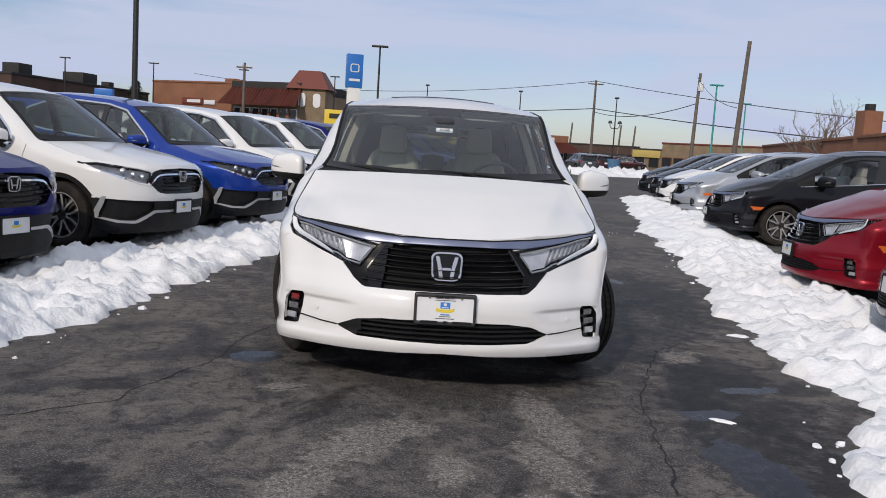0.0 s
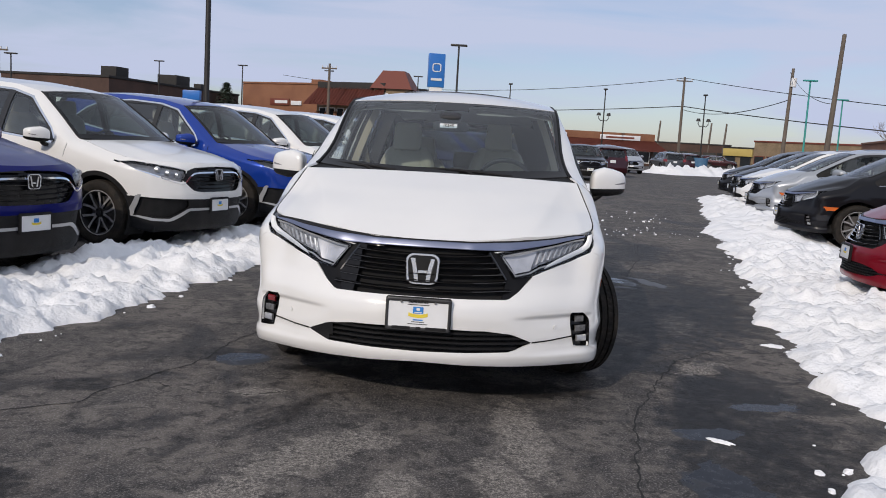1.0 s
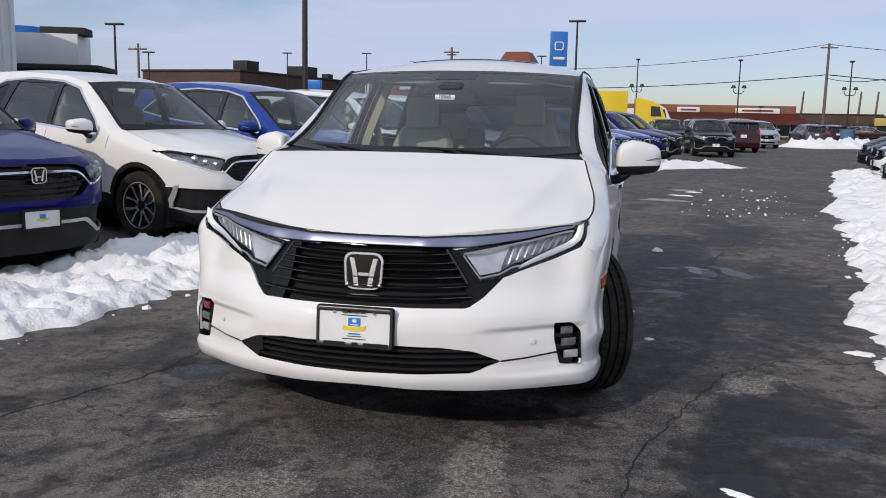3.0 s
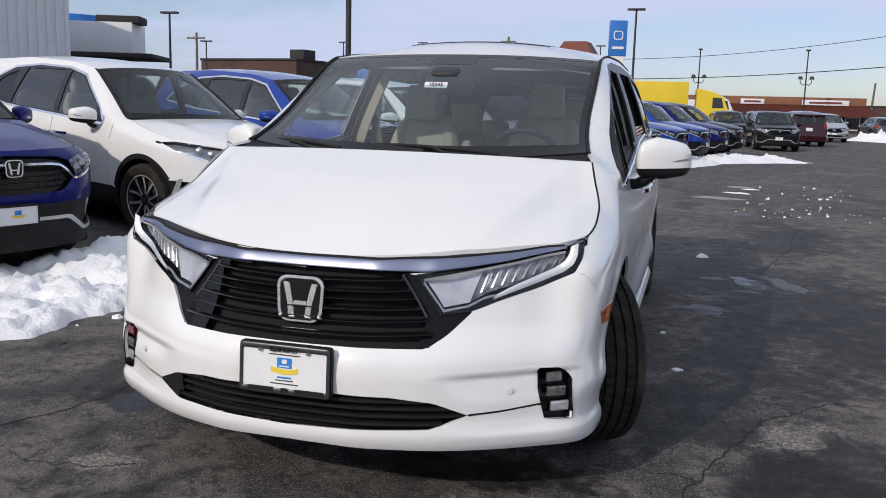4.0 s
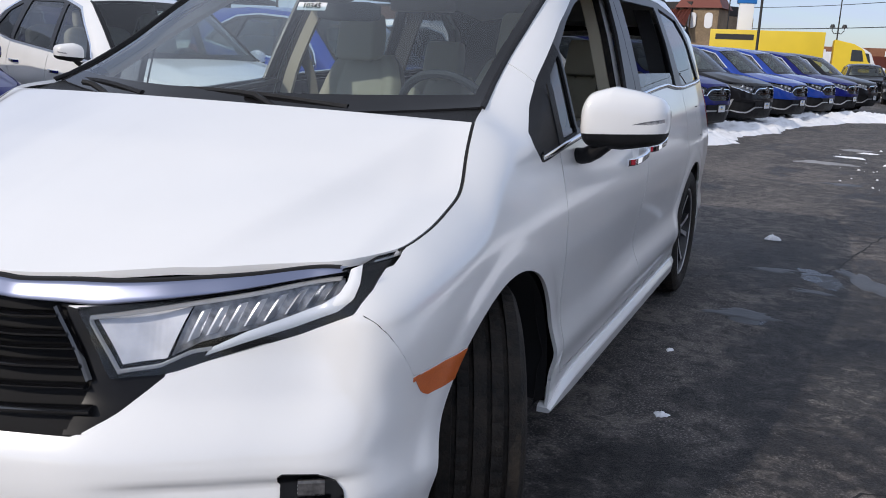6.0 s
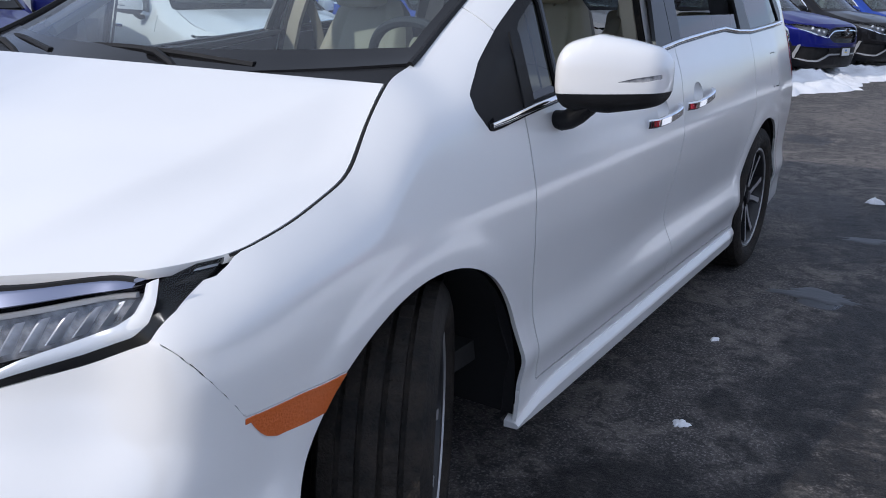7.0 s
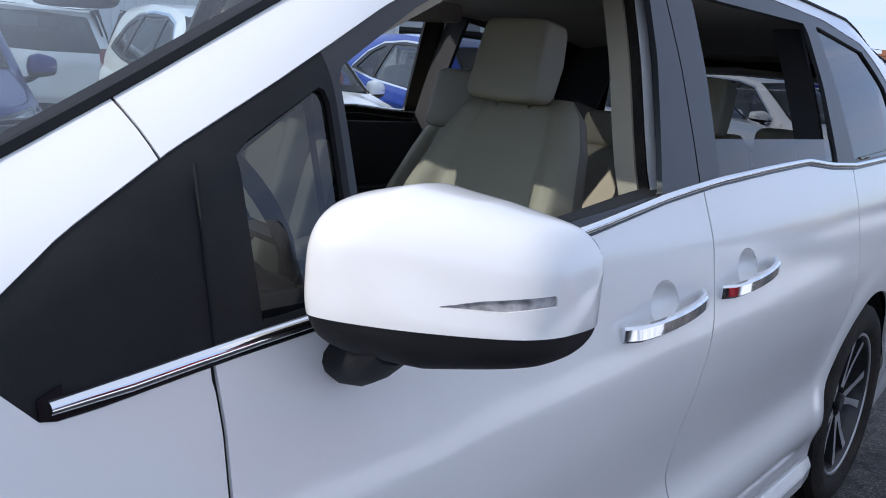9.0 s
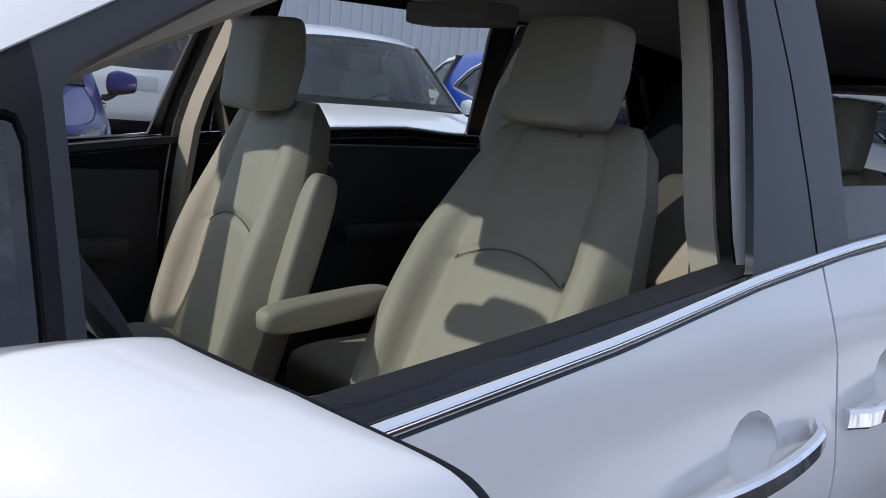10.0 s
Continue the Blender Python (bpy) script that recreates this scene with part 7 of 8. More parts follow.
for x, y, tone in ((3.50, 2.0, "grey"), (3.88, 4.75, "red"), (5.30, 11.6, "black"), (6.32, 17.2, "silver"), (7.0, 20.9, "white"), (7.75, 24.5, "black"), (8.25, 27.8, "black")):
    place_car(VAN_MASTER, pose(x, y, 0, 0, 0, -90 - 6), tone, words[tone] + " minivan parked with its nose to the snow bank", "minivans parked across the aisle", not used_van)
    used_van = True


def toward(h, d, eye=(-0.218, -4.51)):
    return Vector((eye[0] + d * math.sin(radians(h)), eye[1] + d * math.cos(radians(h)), 0))


E2 = (0.974, -3.586)
for h, d, master, tone, turn in ((2.5, 45, SUV_MASTER, "black", 6), (5.1, 40, SUV_MASTER, "black", 4), (5.5, 54, VAN_MASTER, "maroon", 185), (8.0, 60, VAN_MASTER, "silver", 6), (9.7, 78, SUV_MASTER, "grey", 188), (10.9, 88, SUV_MASTER, "maroon", 188),
                              (14.0, 124, SUV_MASTER, "black", 70), (14.7, 118, SUV_MASTER, "maroon", 75), (4.0, 56, VAN_MASTER, "grey", 0)):
    p = toward(h, d, E2)
    place_car(master, pose(p.x, p.y, 0, 0, 0, turn), tone, words[tone] + " car parked at the far end of the aisle", "cars at the end of the lot")

# ---------------------------------------------------------------- buildings, poles and distance
BRICK = material("orange_brick", (0.27, 0.125, 0.07), 0.9, spot=0.6, spot_scale=0.8, grain=0.5, grain_scale=6, bump=0.4, bump_scale=12, other=(0.20, 0.085, 0.05))
DARK_BRICK = material("dark_brown_brick", (0.10, 0.055, 0.042), 0.9, spot=0.5, spot_scale=0.7, grain=0.4, grain_scale=6, other=(0.045, 0.03, 0.025))
TAN_BRICK = material("tan_brick", (0.30, 0.22, 0.14), 0.9, spot=0.5, spot_scale=0.8, grain=0.4, grain_scale=6)
RED_ROOF = material("red_metal_roof", (0.17, 0.042, 0.027), 0.6, spot=0.4, spot_scale=0.6, other=(0.16, 0.035, 0.02))
ROOF_DARK = material("dark_roof_edge", (0.03, 0.028, 0.027), 0.8, spot=0.4)
METAL_WALL = material("ribbed_grey_metal", (0.80, 0.81, 0.82), 0.5, 0.0, spot=0.2, spot_scale=0.5)
FASCIA = material("pale_fascia", (0.78, 0.79, 0.80), 0.5, spot=0.15, spot_scale=0.6)
YELLOW = material("yellow_paint", (0.78, 0.56, 0.03), 0.5, spot=0.2, spot_scale=0.5)
PALE_YELLOW = material("faded_yellow_fascia", (0.55, 0.42, 0.13), 0.6, spot=0.3, spot_scale=0.5)
SIGN_BLUE = material("sign_blue", (0.02, 0.17, 0.55), 0.35, spot=0.1, spot_scale=0.5)
SIGN_WHITE = material("sign_white", (0.75, 0.76, 0.78), 0.4, spot=0.1, spot_scale=0.5)
POLE_DARK = material("dark_bronze_pole", (0.025, 0.023, 0.022), 0.5, spot=0.4)
POLE_TEAL = material("teal_pole", (0.03, 0.33, 0.30), 0.5, spot=0.3)
WOOD = material("weathered_wood_pole", (0.17, 0.14, 0.115), 0.9, spot=0.6, spot_scale=2, bump=0.4, bump_scale=20)
WIRE = material("black_cable", (0.02, 0.02, 0.02), 0.7, spot=0.2)
BARK = material("bare_bark", (0.19, 0.15, 0.125), 0.95, spot=0.5, spot_scale=4)
PINE = material("evergreen_needles", (0.03, 0.05, 0.03), 0.9, spot=0.6, spot_scale=3)
DARK_GLASS = material("dark_window_glass", (0.03, 0.035, 0.04), 0.08, spot=0.3)
BIN_BLUE = material("blue_bin_plastic", (0.08, 0.2, 0.35), 0.6, spot=0.3)


def wall_box(a, b, deep, h, mat, parent, name="wall", z=0.0):
    """A block whose front runs from a to b on the plan and goes back by deep."""
    a, b = Vector((a[0], a[1], 0)), Vector((b[0], b[1], 0))
    d = (b - a)
    return part(name, box((d.length, deep, h), pose(0, 0, 0), 0.03), mat, parent, at=wall_at(a, b, deep, z + h / 2))


def wall_at(a, b, deep, z):
    d = (b - a)
    mid = (a + b) / 2 + Vector((-d.y, d.x, 0)).normalized() * deep / 2
    return pose(mid.x, mid.y, z, 0, 0, math.degrees(math.atan2(d.y, d.x)))


def on_wall(a, b, t, z, out=0.0):
    """A pose on the wall from a to b, at t along it, its -y looking out of it."""
    a, b = Vector((a[0], a[1], 0)), Vector((b[0], b[1], 0))
    d = (b - a)
    p = a + d * t - Vector((-d.y, d.x, 0)).normalized() * out
    return pose(p.x, p.y, z, 0, 0, math.degrees(math.atan2(d.y, d.x)))


def building(label, a, b, deep, h, mat, cap=ROOF_DARK, windows=0, win=(1.4, 1.5, 1.6), roof_boxes=(), band_mat=None):
    """A flat-roofed commercial building with a parapet cap, windows and roof units."""
    top = thing("building", label, "building")
    wall_box(a, b, deep, h, mat, top)
    d = (Vector((b[0], b[1], 0)) - Vector((a[0], a[1], 0)))
    part("parapet_cap", box((d.length + 0.2, deep + 0.2, 0.22), None, 0.03), cap, top, at=wall_at(Vector((*a, 0)), Vector((*b, 0)), deep, h + 0.11))
    for i in range(windows):
        w = part("window", box((win[0], 0.16, win[1])), cap, top, at=on_wall(a, b, (i + 0.5) / windows, win[2], 0.03))
        part("pane", box((win[0] * 0.88, 0.06, win[1] * 0.88), pose(0, -0.07, 0)), DARK_GLASS, w)
    for t, w, hh in roof_boxes:
        part("roof_unit", box((w, w * 0.8, hh), None, 0.05), cap, top, at=on_wall(a, b, t, h + 0.2 + hh / 2, -3))
    return top


def xy(v):
    return (v.x, v.y)


# left: long dark building, brick building, restaurant with a tower
building("long low dark-brown brick building across the street", (-37.4, 78.0), (-33, 105), 12, 5.7, DARK_BRICK, windows=0, roof_boxes=((0.20, 2.2, 1.2), (0.62, 3.0, 1.3), (0.66, 1.6, 0.9), (0.84, 1.2, 0.8)))
bb = building("orange brick commercial building with a wall sign", xy(toward(-16.4, 112)), xy(toward(-11.7, 104)), 14, 7.2, BRICK, BRICK, windows=0, roof_boxes=((0.8, 1.4, 0.6), (0.9, 1.0, 0.5)))
a, b = xy(toward(-16.4, 112)), xy(toward(-11.7, 104))
sg = part("wall_sign", box((3.0, 0.15, 0.8), None, 0.05), RED_ROOF, bb, at=on_wall(a, b, 0.52, 5.1, 0.1))
part("sign_bar", prism(rounded(2.0, 0.35, 0.1), 0.05, pose(0.3, -0.12, 0)), SIGN_WHITE, sg)
part("wall_sign", box((1.6, 0.15, 0.5), None, 0.04), SIGN_WHITE, bb, at=on_wall(a, b, 0.74, 5.0, 0.1))

rest = thing("restaurant", "brick restaurant with a red metal awning roof and a hip-roofed tower", "building")
a, b = xy(toward(-11.7, 101)), xy(toward(-7.4, 96))
wall_box(a, b, 12, 6.4, TAN_BRICK, rest)
wall_box(a, b, 11, 1.0, ROOF_DARK, rest, "parapet", 6.4)
aw = bmesh.new()
d = Vector((*b, 0)) - Vector((*a, 0))
half = d.length / 2
quad = [(-half - 0.6, -1.9, -1.1), (half + 0.6, -1.9, -1.1), (half, 0.1, 0.9), (-half, 0.1, 0.9)]
aw.faces.new([aw.verts.new(q) for q in quad])
bmesh.ops.solidify(aw, geom=aw.faces, thickness=0.12)
awning = part("awning_roof", aw, RED_ROOF, rest, at=on_wall(a, b, 0.5, 5.85, 0))
for i in range(22):
    x = -half + (i + 0.5) * 2 * half / 22
    part("roof_rib", tube([(x, -1.85, -0.98), (x * 0.99, 0.05, 0.98)], 0.04, 4), RED_ROOF, awning)
for i in range(7):
    w = part("window", box((0.95, 0.2, 1.7)), FASCIA, rest, at=on_wall(a, b, 0.10 + 0.135 * i, 3.7, 0.02))
    part("pane", box((0.75, 0.08, 1.5), pose(0, -0.08, 0)), DARK_GLASS, w)
    part("brick_pier", box((0.35, 0.4, 4.1), None, 0.02), BRICK, rest, at=on_wall(a, b, 0.035 + 0.135 * i, 2.05, 0.15))
tw = toward(-6.7, 98)
part("tower_wall", box((3.9, 3.9, 6.8), None, 0.05), TAN_BRICK, rest, at=pose(tw.x, tw.y, 3.4, 0, 0, -6))
hip = bmesh.new()
bmesh.ops.create_cone(hip, cap_ends=True, segments=4, radius1=3.3, radius2=1.7, depth=2.0)
part("tower_roof", hip, RED_ROOF, rest, at=pose(tw.x, tw.y, 7.8, 0, 0, 39), smooth=False)
for s in (-0.8, 0.8):
    w = part("tower_window", prism(rounded(0.8, 1.5, 0.35), 0.2), FASCIA, rest, at=pose(tw.x + s, tw.y - 2.1, 5.6, 0, 0, -6))

# the dealer's building with ribbed metal wall and canopy
deal = thing("dealer_building", "grey ribbed-metal showroom with a pale fascia and canopy", "building")
c0, c1 = (-31.8, -4.0), (-23.9, 28.6)
wall_box((c0[0], c0[1]), (c1[0], c1[1]), 14, 8.0, METAL_WALL, deal)
span = math.hypot(c1[0] - c0[0], c1[1] - c0[1])
count = int(span / 0.42)
for i in range(count):
    part("wall_rib", box((0.10, 0.10, 7.9)), METAL_WALL, deal, at=on_wall(c0, c1, (i + 0.5) / count, 3.98, 0.04))
for t, w in ((0.60, 3.4), (0.30, 3.4)):
    q = part("shop_window", box((w, 0.2, 2.6)), FASCIA, deal, at=on_wall(c0, c1, t, 4.6, 0.09))
    for k in range(3):
        part("pane", box((w / 3 - 0.12, 0.06, 2.4), pose((k - 1) * w / 3, -0.10, 0)), DARK_GLASS, q)
f0, f1 = toward(-39.6, 47, (1.24, -2.48)), toward(-35.5, 46, (1.24, -2.48))
wall_box(xy(f0), xy(f1), 2.5, 1.55, FASCIA, deal, "fascia", 3.55)
part("roof_equipment", box((2.1, 1.5, 0.36), None, 0.05), ROOF_DARK, deal, at=on_wall(xy(f0), xy(f1), 0.8, 5.24, -0.8))
part("canopy", box((6.4, 4.0, 0.22), None, 0.05), ROOF_DARK, deal, at=on_wall(xy(f0), xy(f1), 0.50, 3.42, 0.3))
wall_box(xy(f0), xy(toward(-36.2, 47, (1.24, -2.48))), 6, 3.3, ROOF_DARK, deal, "glazed_front")
part("canopy_post", cyl(0.16, 3.4, None, 12), ROOF_DARK, deal, at=pose(f1.x - 0.6, f1.y, 1.7))
part("blue_drum", cyl(1.2, 0.42, None, 24), SIGN_BLUE, deal, at=pose(*(toward(-38.6, 49, (1.24, -2.48)).xy), 5.30))

# strip of shops beyond the lot
strip = thing("shop_strip", "low brown strip of shops with a red sloping awning", "building")
a, b = xy(toward(-9.0, 103, E2)), xy(toward(9.5, 103, E2))
wall_box(a, b, 12, 2.7, DARK_BRICK, strip)
wall_box(a, b, 11, 0.95, BRICK, strip, "parapet", 2.7)
aw = bmesh.new()
half = math.hypot(b[0] - a[0], b[1] - a[1]) / 2
aw.faces.new([aw.verts.new(q) for q in [(-half - 1.5, -1.8, -0.65), (half + 1.5, -1.8, -0.65), (half, 0.0, 0.55), (-half, 0.0, 0.55)]])
bmesh.ops.solidify(aw, geom=aw.faces, thickness=0.1)
part("awning_roof", aw, RED_ROOF, strip, at=on_wall(a, b, 0.5, 2.3, 0))
for t, w in ((0.42, 2.6), (0.66, 2.4), (0.88, 4.6)):
    q = part("shop_sign", box((w, 0.15, 0.55), None, 0.03), SIGN_WHITE, strip, at=on_wall(a, b, t, 3.1, 0.15))
    part("sign_bar", box((w * 0.7, 0.05, 0.2), pose(0, -0.09, 0)), RED_ROOF, q)
for i in range(14):
    q = part("shop_window", box((1.5, 0.1, 1.4)), FASCIA, strip, at=on_wall(a, b, (i + 0.5) / 14, 1.0, 0.04))
    part("pane", box((1.3, 0.05, 1.2), pose(0, -0.04, 0)), DARK_GLASS, q)

building("low tan shops far down the street", xy(toward(9.6, 150)), xy(toward(14.6, 150)), 10, 3.4, DARK_BRICK, windows=6, win=(2.0, 1.4, 1.5))
yb = building("low shop with a yellow fascia far down the street", xy(toward(14.2, 140)), xy(toward(16.0, 138)), 8, 3.0, TAN_BRICK, windows=2, win=(1.6, 1.6, 1.2))
part("yellow_fascia", box((4.6, 0.3, 1.1), None, 0.03), PALE_YELLOW, yb, at=on_wall(xy(toward(14.2, 140)), xy(toward(16.0, 138)), 0.5, 2.4, 0.2))
building("row of low tan shops with sloping roofs", xy(toward(16.0, 130)), xy(toward(22.0, 122)), 10, 3.9, TAN_BRICK, RED_ROOF, windows=8, win=(1.6, 1.4, 1.3))
rb = building("low orange brick building beside the lot", xy(toward(22.0, 102)), xy(toward(29.5, 54)), 14, 3.6, BRICK, BRICK, windows=0)
ch = toward(27.7, 63)
part("chimney", box((1.2, 1.2, 5.4), None, 0.04), BRICK, rb, at=pose(ch.x, ch.y, 2.7))
part("chimney_cap", box((0.5, 0.5, 0.5), None, 0.04), ROOF_DARK, rb, at=pose(ch.x, ch.y, 5.6))


def lamp_pole(p, h, mat, arms=False, head="box"):
    """A parking-lot light: tapered pole, base, head, and on some a pair of low globes."""
    t = thing("street_lamp", "tall parking-lot lamp on a " + ("teal" if mat is POLE_TEAL else "dark bronze") + " pole", "street lamp", pose(p.x, p.y, 0), "parking lot lamps")
    part("pole", tube([(0, 0, 0), (0, 0, h * 0.5), (0, 0, h)], [0.080, 0.070, 0.055], 10), mat, t)
    part("pole_base", cyl(0.3, 0.8, pose(0, 0, 0.4), 16, bevel=0.03), FASCIA, t)
    if arms:
        part("lamp_head", box((0.42, 0.42, 0.16), pose(0, 0, h + 0.06), 0.04), mat, t)
    elif head == "box":
        part("lamp_head", box((1.0, 0.36, 0.11), pose(0, 0, h + 0.05), 0.03), mat, t)
    else:
        part("lamp_head", box((0.5, 0.9, 0.16), pose(0.25, 0, h + 0.05), 0.05), mat, t)
    if arms:
        for s in (-1, 1):
            part("side_arm", tube([(0, 0, h * 0.60), (s * 0.3, 0, h * 0.585), (s * 0.52, 0, h * 0.62), (s * 0.52, 0, h * 0.65)], 0.045, 6), mat, t)
            part("globe_lamp", cyl(0.26, 0.30, pose(s * 0.52, 0, h * 0.675), 12, 0.15), mat, t)
    return t


near_pole = Vector((-7.72, 19.3, 0))
lamp_pole(near_pole, 9.8, POLE_DARK)
lamp_pole(toward(-2.47, 54), 7.2, POLE_DARK)
for h, d, e, arms in ((-21.4, 96, 3.94, False), (-16.4, 96, 4.06, False), (-10.98, 96, 4.1, False), (-5.26, 96, 4.1, False), (0.73, 96, 3.95, True), (6.79, 96, 3.91, True), (12.93, 96, 3.8, True)):
    lamp_pole(toward(h, d), 1.36 + d * math.tan(radians(e)), POLE_DARK, arms)
lamp_pole(toward(-32.4, 52, E2), 1.37 + 52 * math.tan(radians(5.2)), POLE_DARK)
lamp_pole(toward(-30.6, 80, E2), 1.37 + 80 * math.tan(radians(3.67)), POLE_DARK)
lamp_pole(toward(18.96, 70), 7.3, POLE_TEAL)
lamp_pole(toward(20.76, 85), 7.0, POLE_TEAL)


def utility_pole(p, h, r, lean=0.0, arm=2.0, label="weathered wooden utility pole with a cross-arm"):
    t = thing("utility_pole", label, "utility pole", pose(p.x, p.y, 0, 0, lean, 0), "utility poles")
    part("pole", tube([(0, 0, -0.3), (0, 0, h * 0.5), (0, 0, h)], [r, r * 0.85, r * 0.65], 10), WOOD, t)
    if arm:
        part("cross_arm", box((arm, 0.12, 0.14), pose(0, -0.12, h - 0.5)), WOOD, t)
        for s in (-0.45, -0.15, 0.15, 0.45):
            part("insulator", cyl(0.06, 0.2, pose(s * arm, -0.12, h - 0.33), 8), FASCIA, t)
    return t


U1 = toward(11.53, 115)
utility_pole(U1, 11.2, 0.2)
U2 = toward(17.75, 75)
utility_pole(U2, 8.7, 0.17, 1.5, 0.0, "weathered wooden pole carrying a small transformer")
tr = [o for o in bpy.data.objects if o.name.startswith("utility_pole")][-1]
part("transformer", cyl(0.22, 0.7, pose(0.1, -0.2, 7.6), 12, bevel=0.03), FASCIA, tr)
U3 = toward(20.25, 55)
utility_pole(U3, 8.7, 0.17, 2.6, 0.0, "thick bare wooden pole leaning slightly")
utility_pole(toward(-12.9, 88, (1.81, 0.72)), 8.8, 0.18, 0, 1.6)
utility_pole(toward(-31.2, 85, E2), 7.6, 0.15, 0, 1.8)
for h in (13.2, 14.1, 10.1):
    utility_pole(toward(h, 150), 7.0, 0.2, 3, 0.0, "distant bare wooden utility pole")


def cable(name_a, name_b, sag, r=0.035):
    a, b = Vector(name_a), Vector(name_b)
    pts = []
    for i in range(25):
        t = i / 24
        p = a.lerp(b, t)
        p.z -= sag * 4 * t * (1 - t)
        pts.append(p)
    return tagged(part("overhead_cable", tube(pts, r, 4), WIRE, None), "black overhead cable strung between poles", "cable", "overhead cables")


far_left = toward(-14, 150)
cable((U1.x, U1.y, 11.1), (far_left.x, far_left.y, 11.0), 2.0)
cable((U1.x, U1.y, 7.6), (far_left.x, far_left.y, 7.4), 1.2, 0.05)
far_right = toward(30, 75)
cable((U1.x, U1.y, 11.1), (far_right.x, far_right.y, 5.3), 0.3)
cable((U1.x, U1.y, 7.6), (far_right.x, far_right.y, 3.6), 0.25, 0.05)
cable((U1.x, U1.y, 7.2), (U2.x, U2.y, 6.2), 0.8)
cable((U2.x, U2.y, 8.4), (U3.x, U3.y, 4.8), 0.5, 0.02)

# the dealer's pylon sign: blue cabinet on a white post, its mark drawn as plain shapes
sp = toward(-4.05, 80)
sign = thing("pylon_sign", "tall pylon sign with a blue cabinet on a white post", "sign", pose(sp.x, sp.y, 0, 0, 0, 12))
part("sign_post", box((1.15, 0.5, 6.4), pose(0, 0, 3.2), 0.04), SIGN_WHITE, sign)
cab = part("sign_cabinet", box((1.5, 0.6, 3.0), pose(0, 0, 7.75), 0.08), SIGN_BLUE, sign)
part("sign_mark", ring_prism(rounded(0.8, 0.75, 0.2), rounded(0.62, 0.58, 0.15), 0.04, pose(0, -0.34, 8.0)), SIGN_WHITE, cab)
part("sign_bar", prism(rounded(1.0, 0.22, 0.05), 0.04, pose(0, -0.34, 6.95)), SIGN_WHITE, cab)
small = thing("small_sign", "small blue box sign on a short post", "sign", pose(*toward(-19.2, 60).xy, 0))
part("sign_post", box((0.2, 0.2, 3.0), pose(0, 0, 1.5)), POLE_DARK, small)
part("sign_cabinet", box((1.15, 0.4, 0.62), pose(0, 0, 3.5), 0.05), SIGN_BLUE, small)


def lorry(h0, h1, d, eye, body, cab_mat, top, label):
    """A road lorry with a long box trailer, seen side on."""
    a, b = toward(h0, d, eye), toward(h1, d, eye)
    t = thing("lorry", label, "truck")
    L = (b - a).length
    at = wall_at(a, b, 2.5, 0)
    tr = part("trailer_box", box((L, 2.5, top - 1.15), pose(0, 0, (top + 1.15) / 2), 0.05), body, t, at=at)
    part("trailer_stripe", box((L * 0.34, 0.02, 0.42), pose(-L * 0.28, -1.265, top - 0.55)), POLE_DARK, tr)
    part("chassis", box((L, 0.9, 0.25), pose(0, 0, 1.0)), POLE_DARK, t, at=at)
    hood = [(-0.2, 0.7), (3.3, 0.7), (3.3, 1.6), (2.3, 1.95), (1.9, 2.9), (1.2, 3.3), (-0.2, 3.6)]
    cabm = prism(hood, 2.3, pose(L / 2 + 0.9, -1.15, 0), 0.06)
    c = part("cab", cabm, cab_mat, t, at=at)
    part("cab_window", prism([(1.05, 2.05), (1.95, 2.05), (1.75, 2.85), (1.05, 2.9)], 0.02, pose(L / 2 + 0.9, -1.175, 0)), DARK_GLASS, c)
    for x in (-L / 2 + 1.2, -L / 2 + 2.4, L / 2 - 0.6, L / 2 + 1.0, L / 2 + 3.9):
        part("wheel", cyl(0.5, 0.4, pose(x, -1.0, 0.5, 90), 20, bevel=0.05), RUBBER, t, at=at)
    return t


lorry(-7.4, -0.9, 74, (1.5, -1.5), YELLOW, YELLOW, 4.1, "yellow lorry with a long plain box trailer on the street")
lorry(-3.2, 0.1, 88, E2, SIGN_WHITE, SIGN_WHITE, 2.9, "white lorry parked before the strip of shops")
db = toward(12.4, 84, E2)
bin_t = thing("waste_bin", "blue plastic waste bin standing by the snow heap", "bin", pose(db.x, db.y, 0))
part("bin_body", cyl(0.55, 1.2, pose(0, 0, 0.6), 16, 0.65), BIN_BLUE, bin_t)
part("bin_lid", cyl(0.68, 0.1, pose(0, 0, 1.25), 16), BIN_BLUE, bin_t)


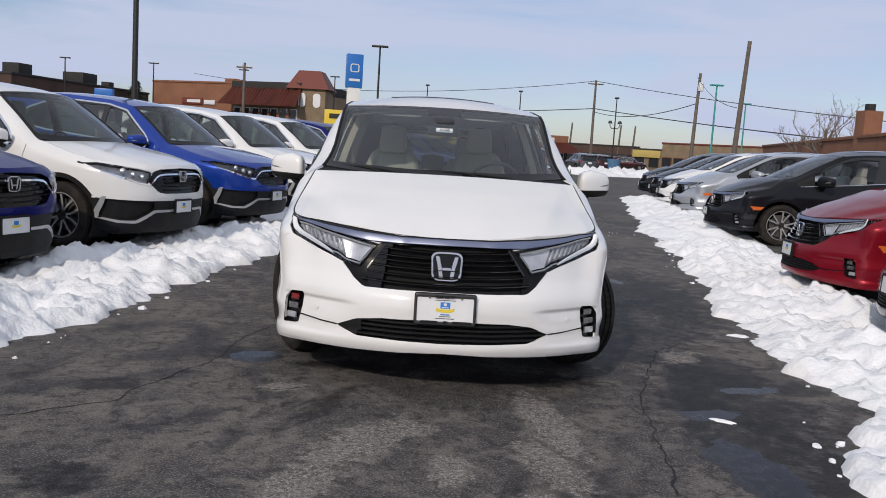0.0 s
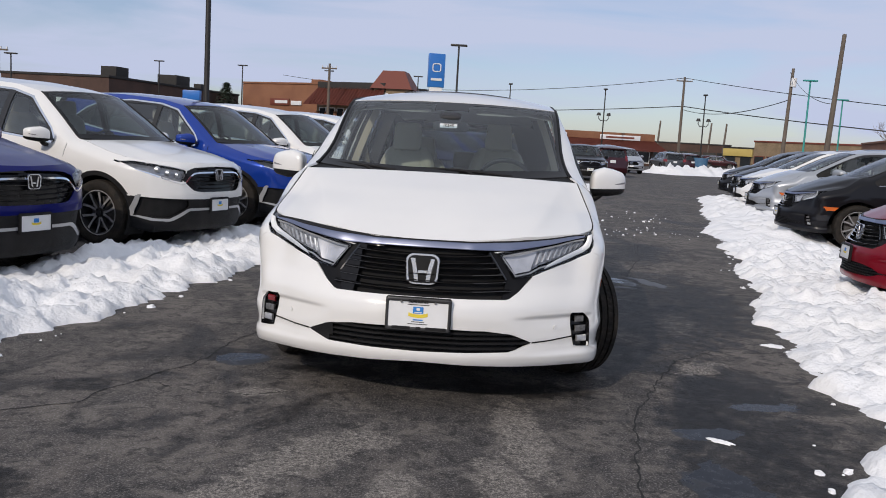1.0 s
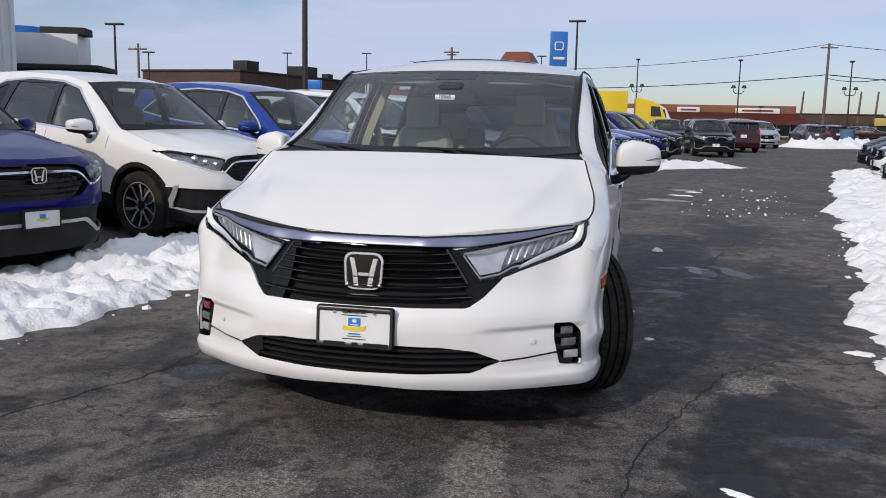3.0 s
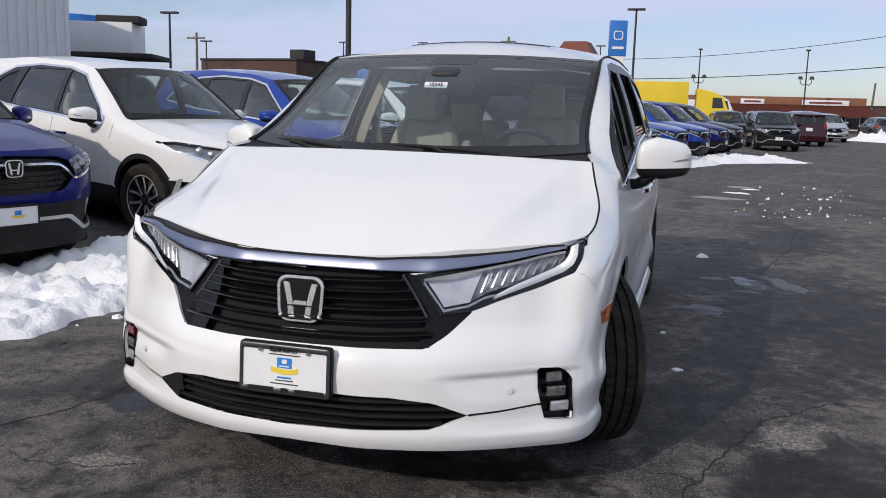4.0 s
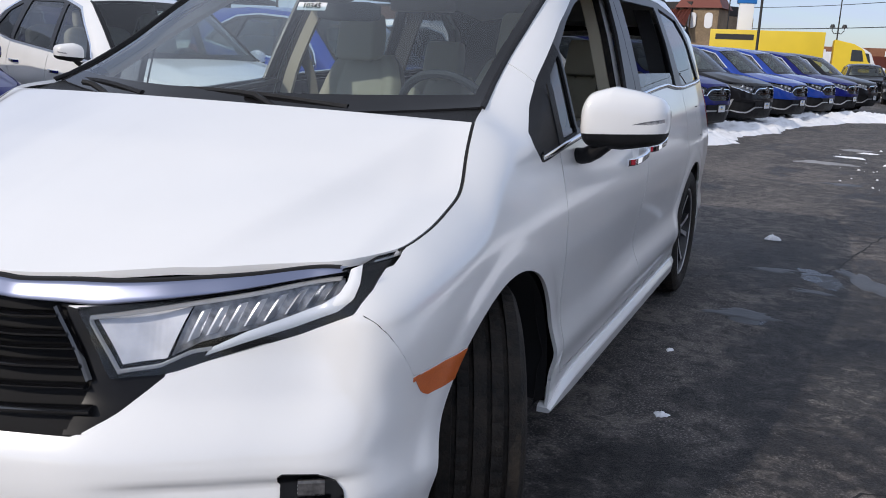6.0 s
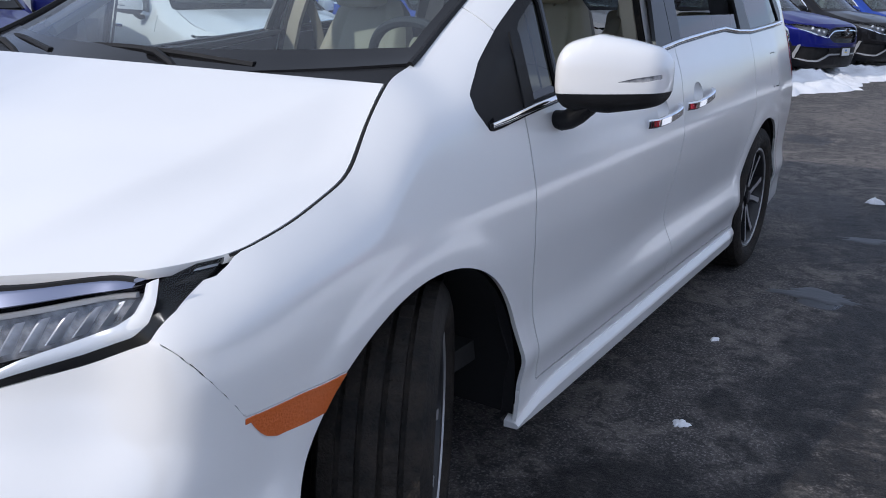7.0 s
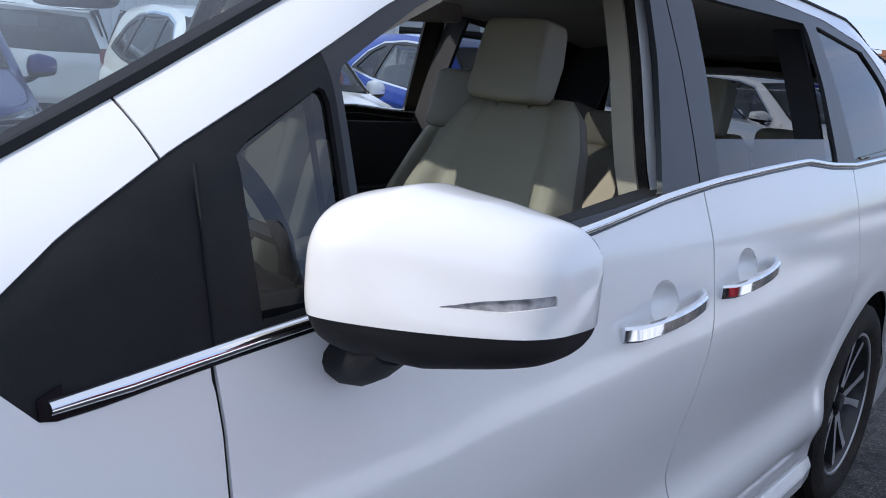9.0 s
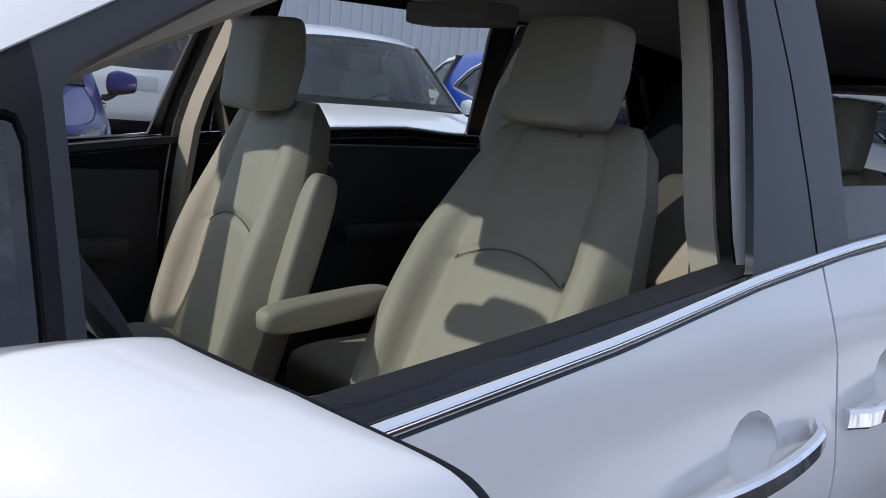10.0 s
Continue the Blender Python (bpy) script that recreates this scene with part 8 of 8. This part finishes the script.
def bare_tree(p, h, seed):
    """A leafless tree: trunk, limbs and fine twigs."""
    rng = random.Random(seed)
    t = thing("bare_tree", "leafless winter tree with fine pale twigs", "tree", pose(p.x, p.y, 0))
    segs = []

    def grow(a, d, length, r, level):
        b = a + d * length
        segs.append((a, b, r, r * 0.62, level))
        if level >= 5:
            return
        for _ in range(rng.choice((2, 3, 3)) if level else 6):
            k = rng.uniform(0.45, 1.0)
            turn = Vector((rng.uniform(-1, 1), rng.uniform(-1, 1), rng.uniform(-0.15, 0.8)))
            nd = (d * 0.75 + turn * 0.75).normalized()
            grow(a.lerp(b, k), nd, length * rng.uniform(0.55, 0.80), r * 0.55, level + 1)

    grow(Vector((0, 0, 0)), Vector((0, 0, 1)), h * 0.30, h * 0.024, 0)
    trunk = [tube([a, b], [r0, r1], 6) for a, b, r0, r1, lv in segs if lv < 2]
    part("trunk", joined(*trunk), BARK, t)
    verts, faces = [], []
    for a, b, r0, r1, lv in segs:
        if lv < 2:
            continue
        d = (b - a).normalized()
        s = d.orthogonal().normalized() * max(r0, 0.012)
        q = d.cross(s)
        base = len(verts)
        verts += [a + s, a - s * 0.5 + q * 0.87, a - s * 0.5 - q * 0.87, b]
        faces += [(base, base + 1, base + 3), (base + 1, base + 2, base + 3), (base + 2, base, base + 3)]
    tw = part("crown", mesh_of("crown", verts, faces, BARK, False), None, t)
    return t


bare_tree(toward(25.6, 74), 9.8, 4)
bare_tree(toward(27.6, 80), 9.2, 9)
bare_tree(toward(24.2, 82), 8.6, 12)
bare_tree(toward(-14.0, 128), 10.5, 21)
ev = toward(-17.4, 108)
pine = thing("evergreen_tree", "small dark evergreen tree behind the brick building", "tree", pose(ev.x, ev.y, 0))
part("trunk", tube([(0, 0, 0), (0, 0, 6.5)], [0.2, 0.06], 8), BARK, pine)
rng = random.Random(5)
vv, ff = [], []
for i in range(1500):
    z = rng.uniform(1.5, 7.0)
    r = (7.2 - z) * 0.62 * rng.uniform(0.2, 1.0)
    a = rng.uniform(0, 6.283)
    c = Vector((r * math.cos(a), r * math.sin(a), z - 0.25 * r))
    o = Vector((math.cos(a), math.sin(a), -0.3)) * 0.45
    s = Vector((-math.sin(a), math.cos(a), 0)) * 0.16
    k = len(vv)
    vv += [c - s, c + s, c + o]
    ff.append((k, k + 1, k + 2))
part("crown", mesh_of("crown", vv, ff, PINE, False), None, pine)
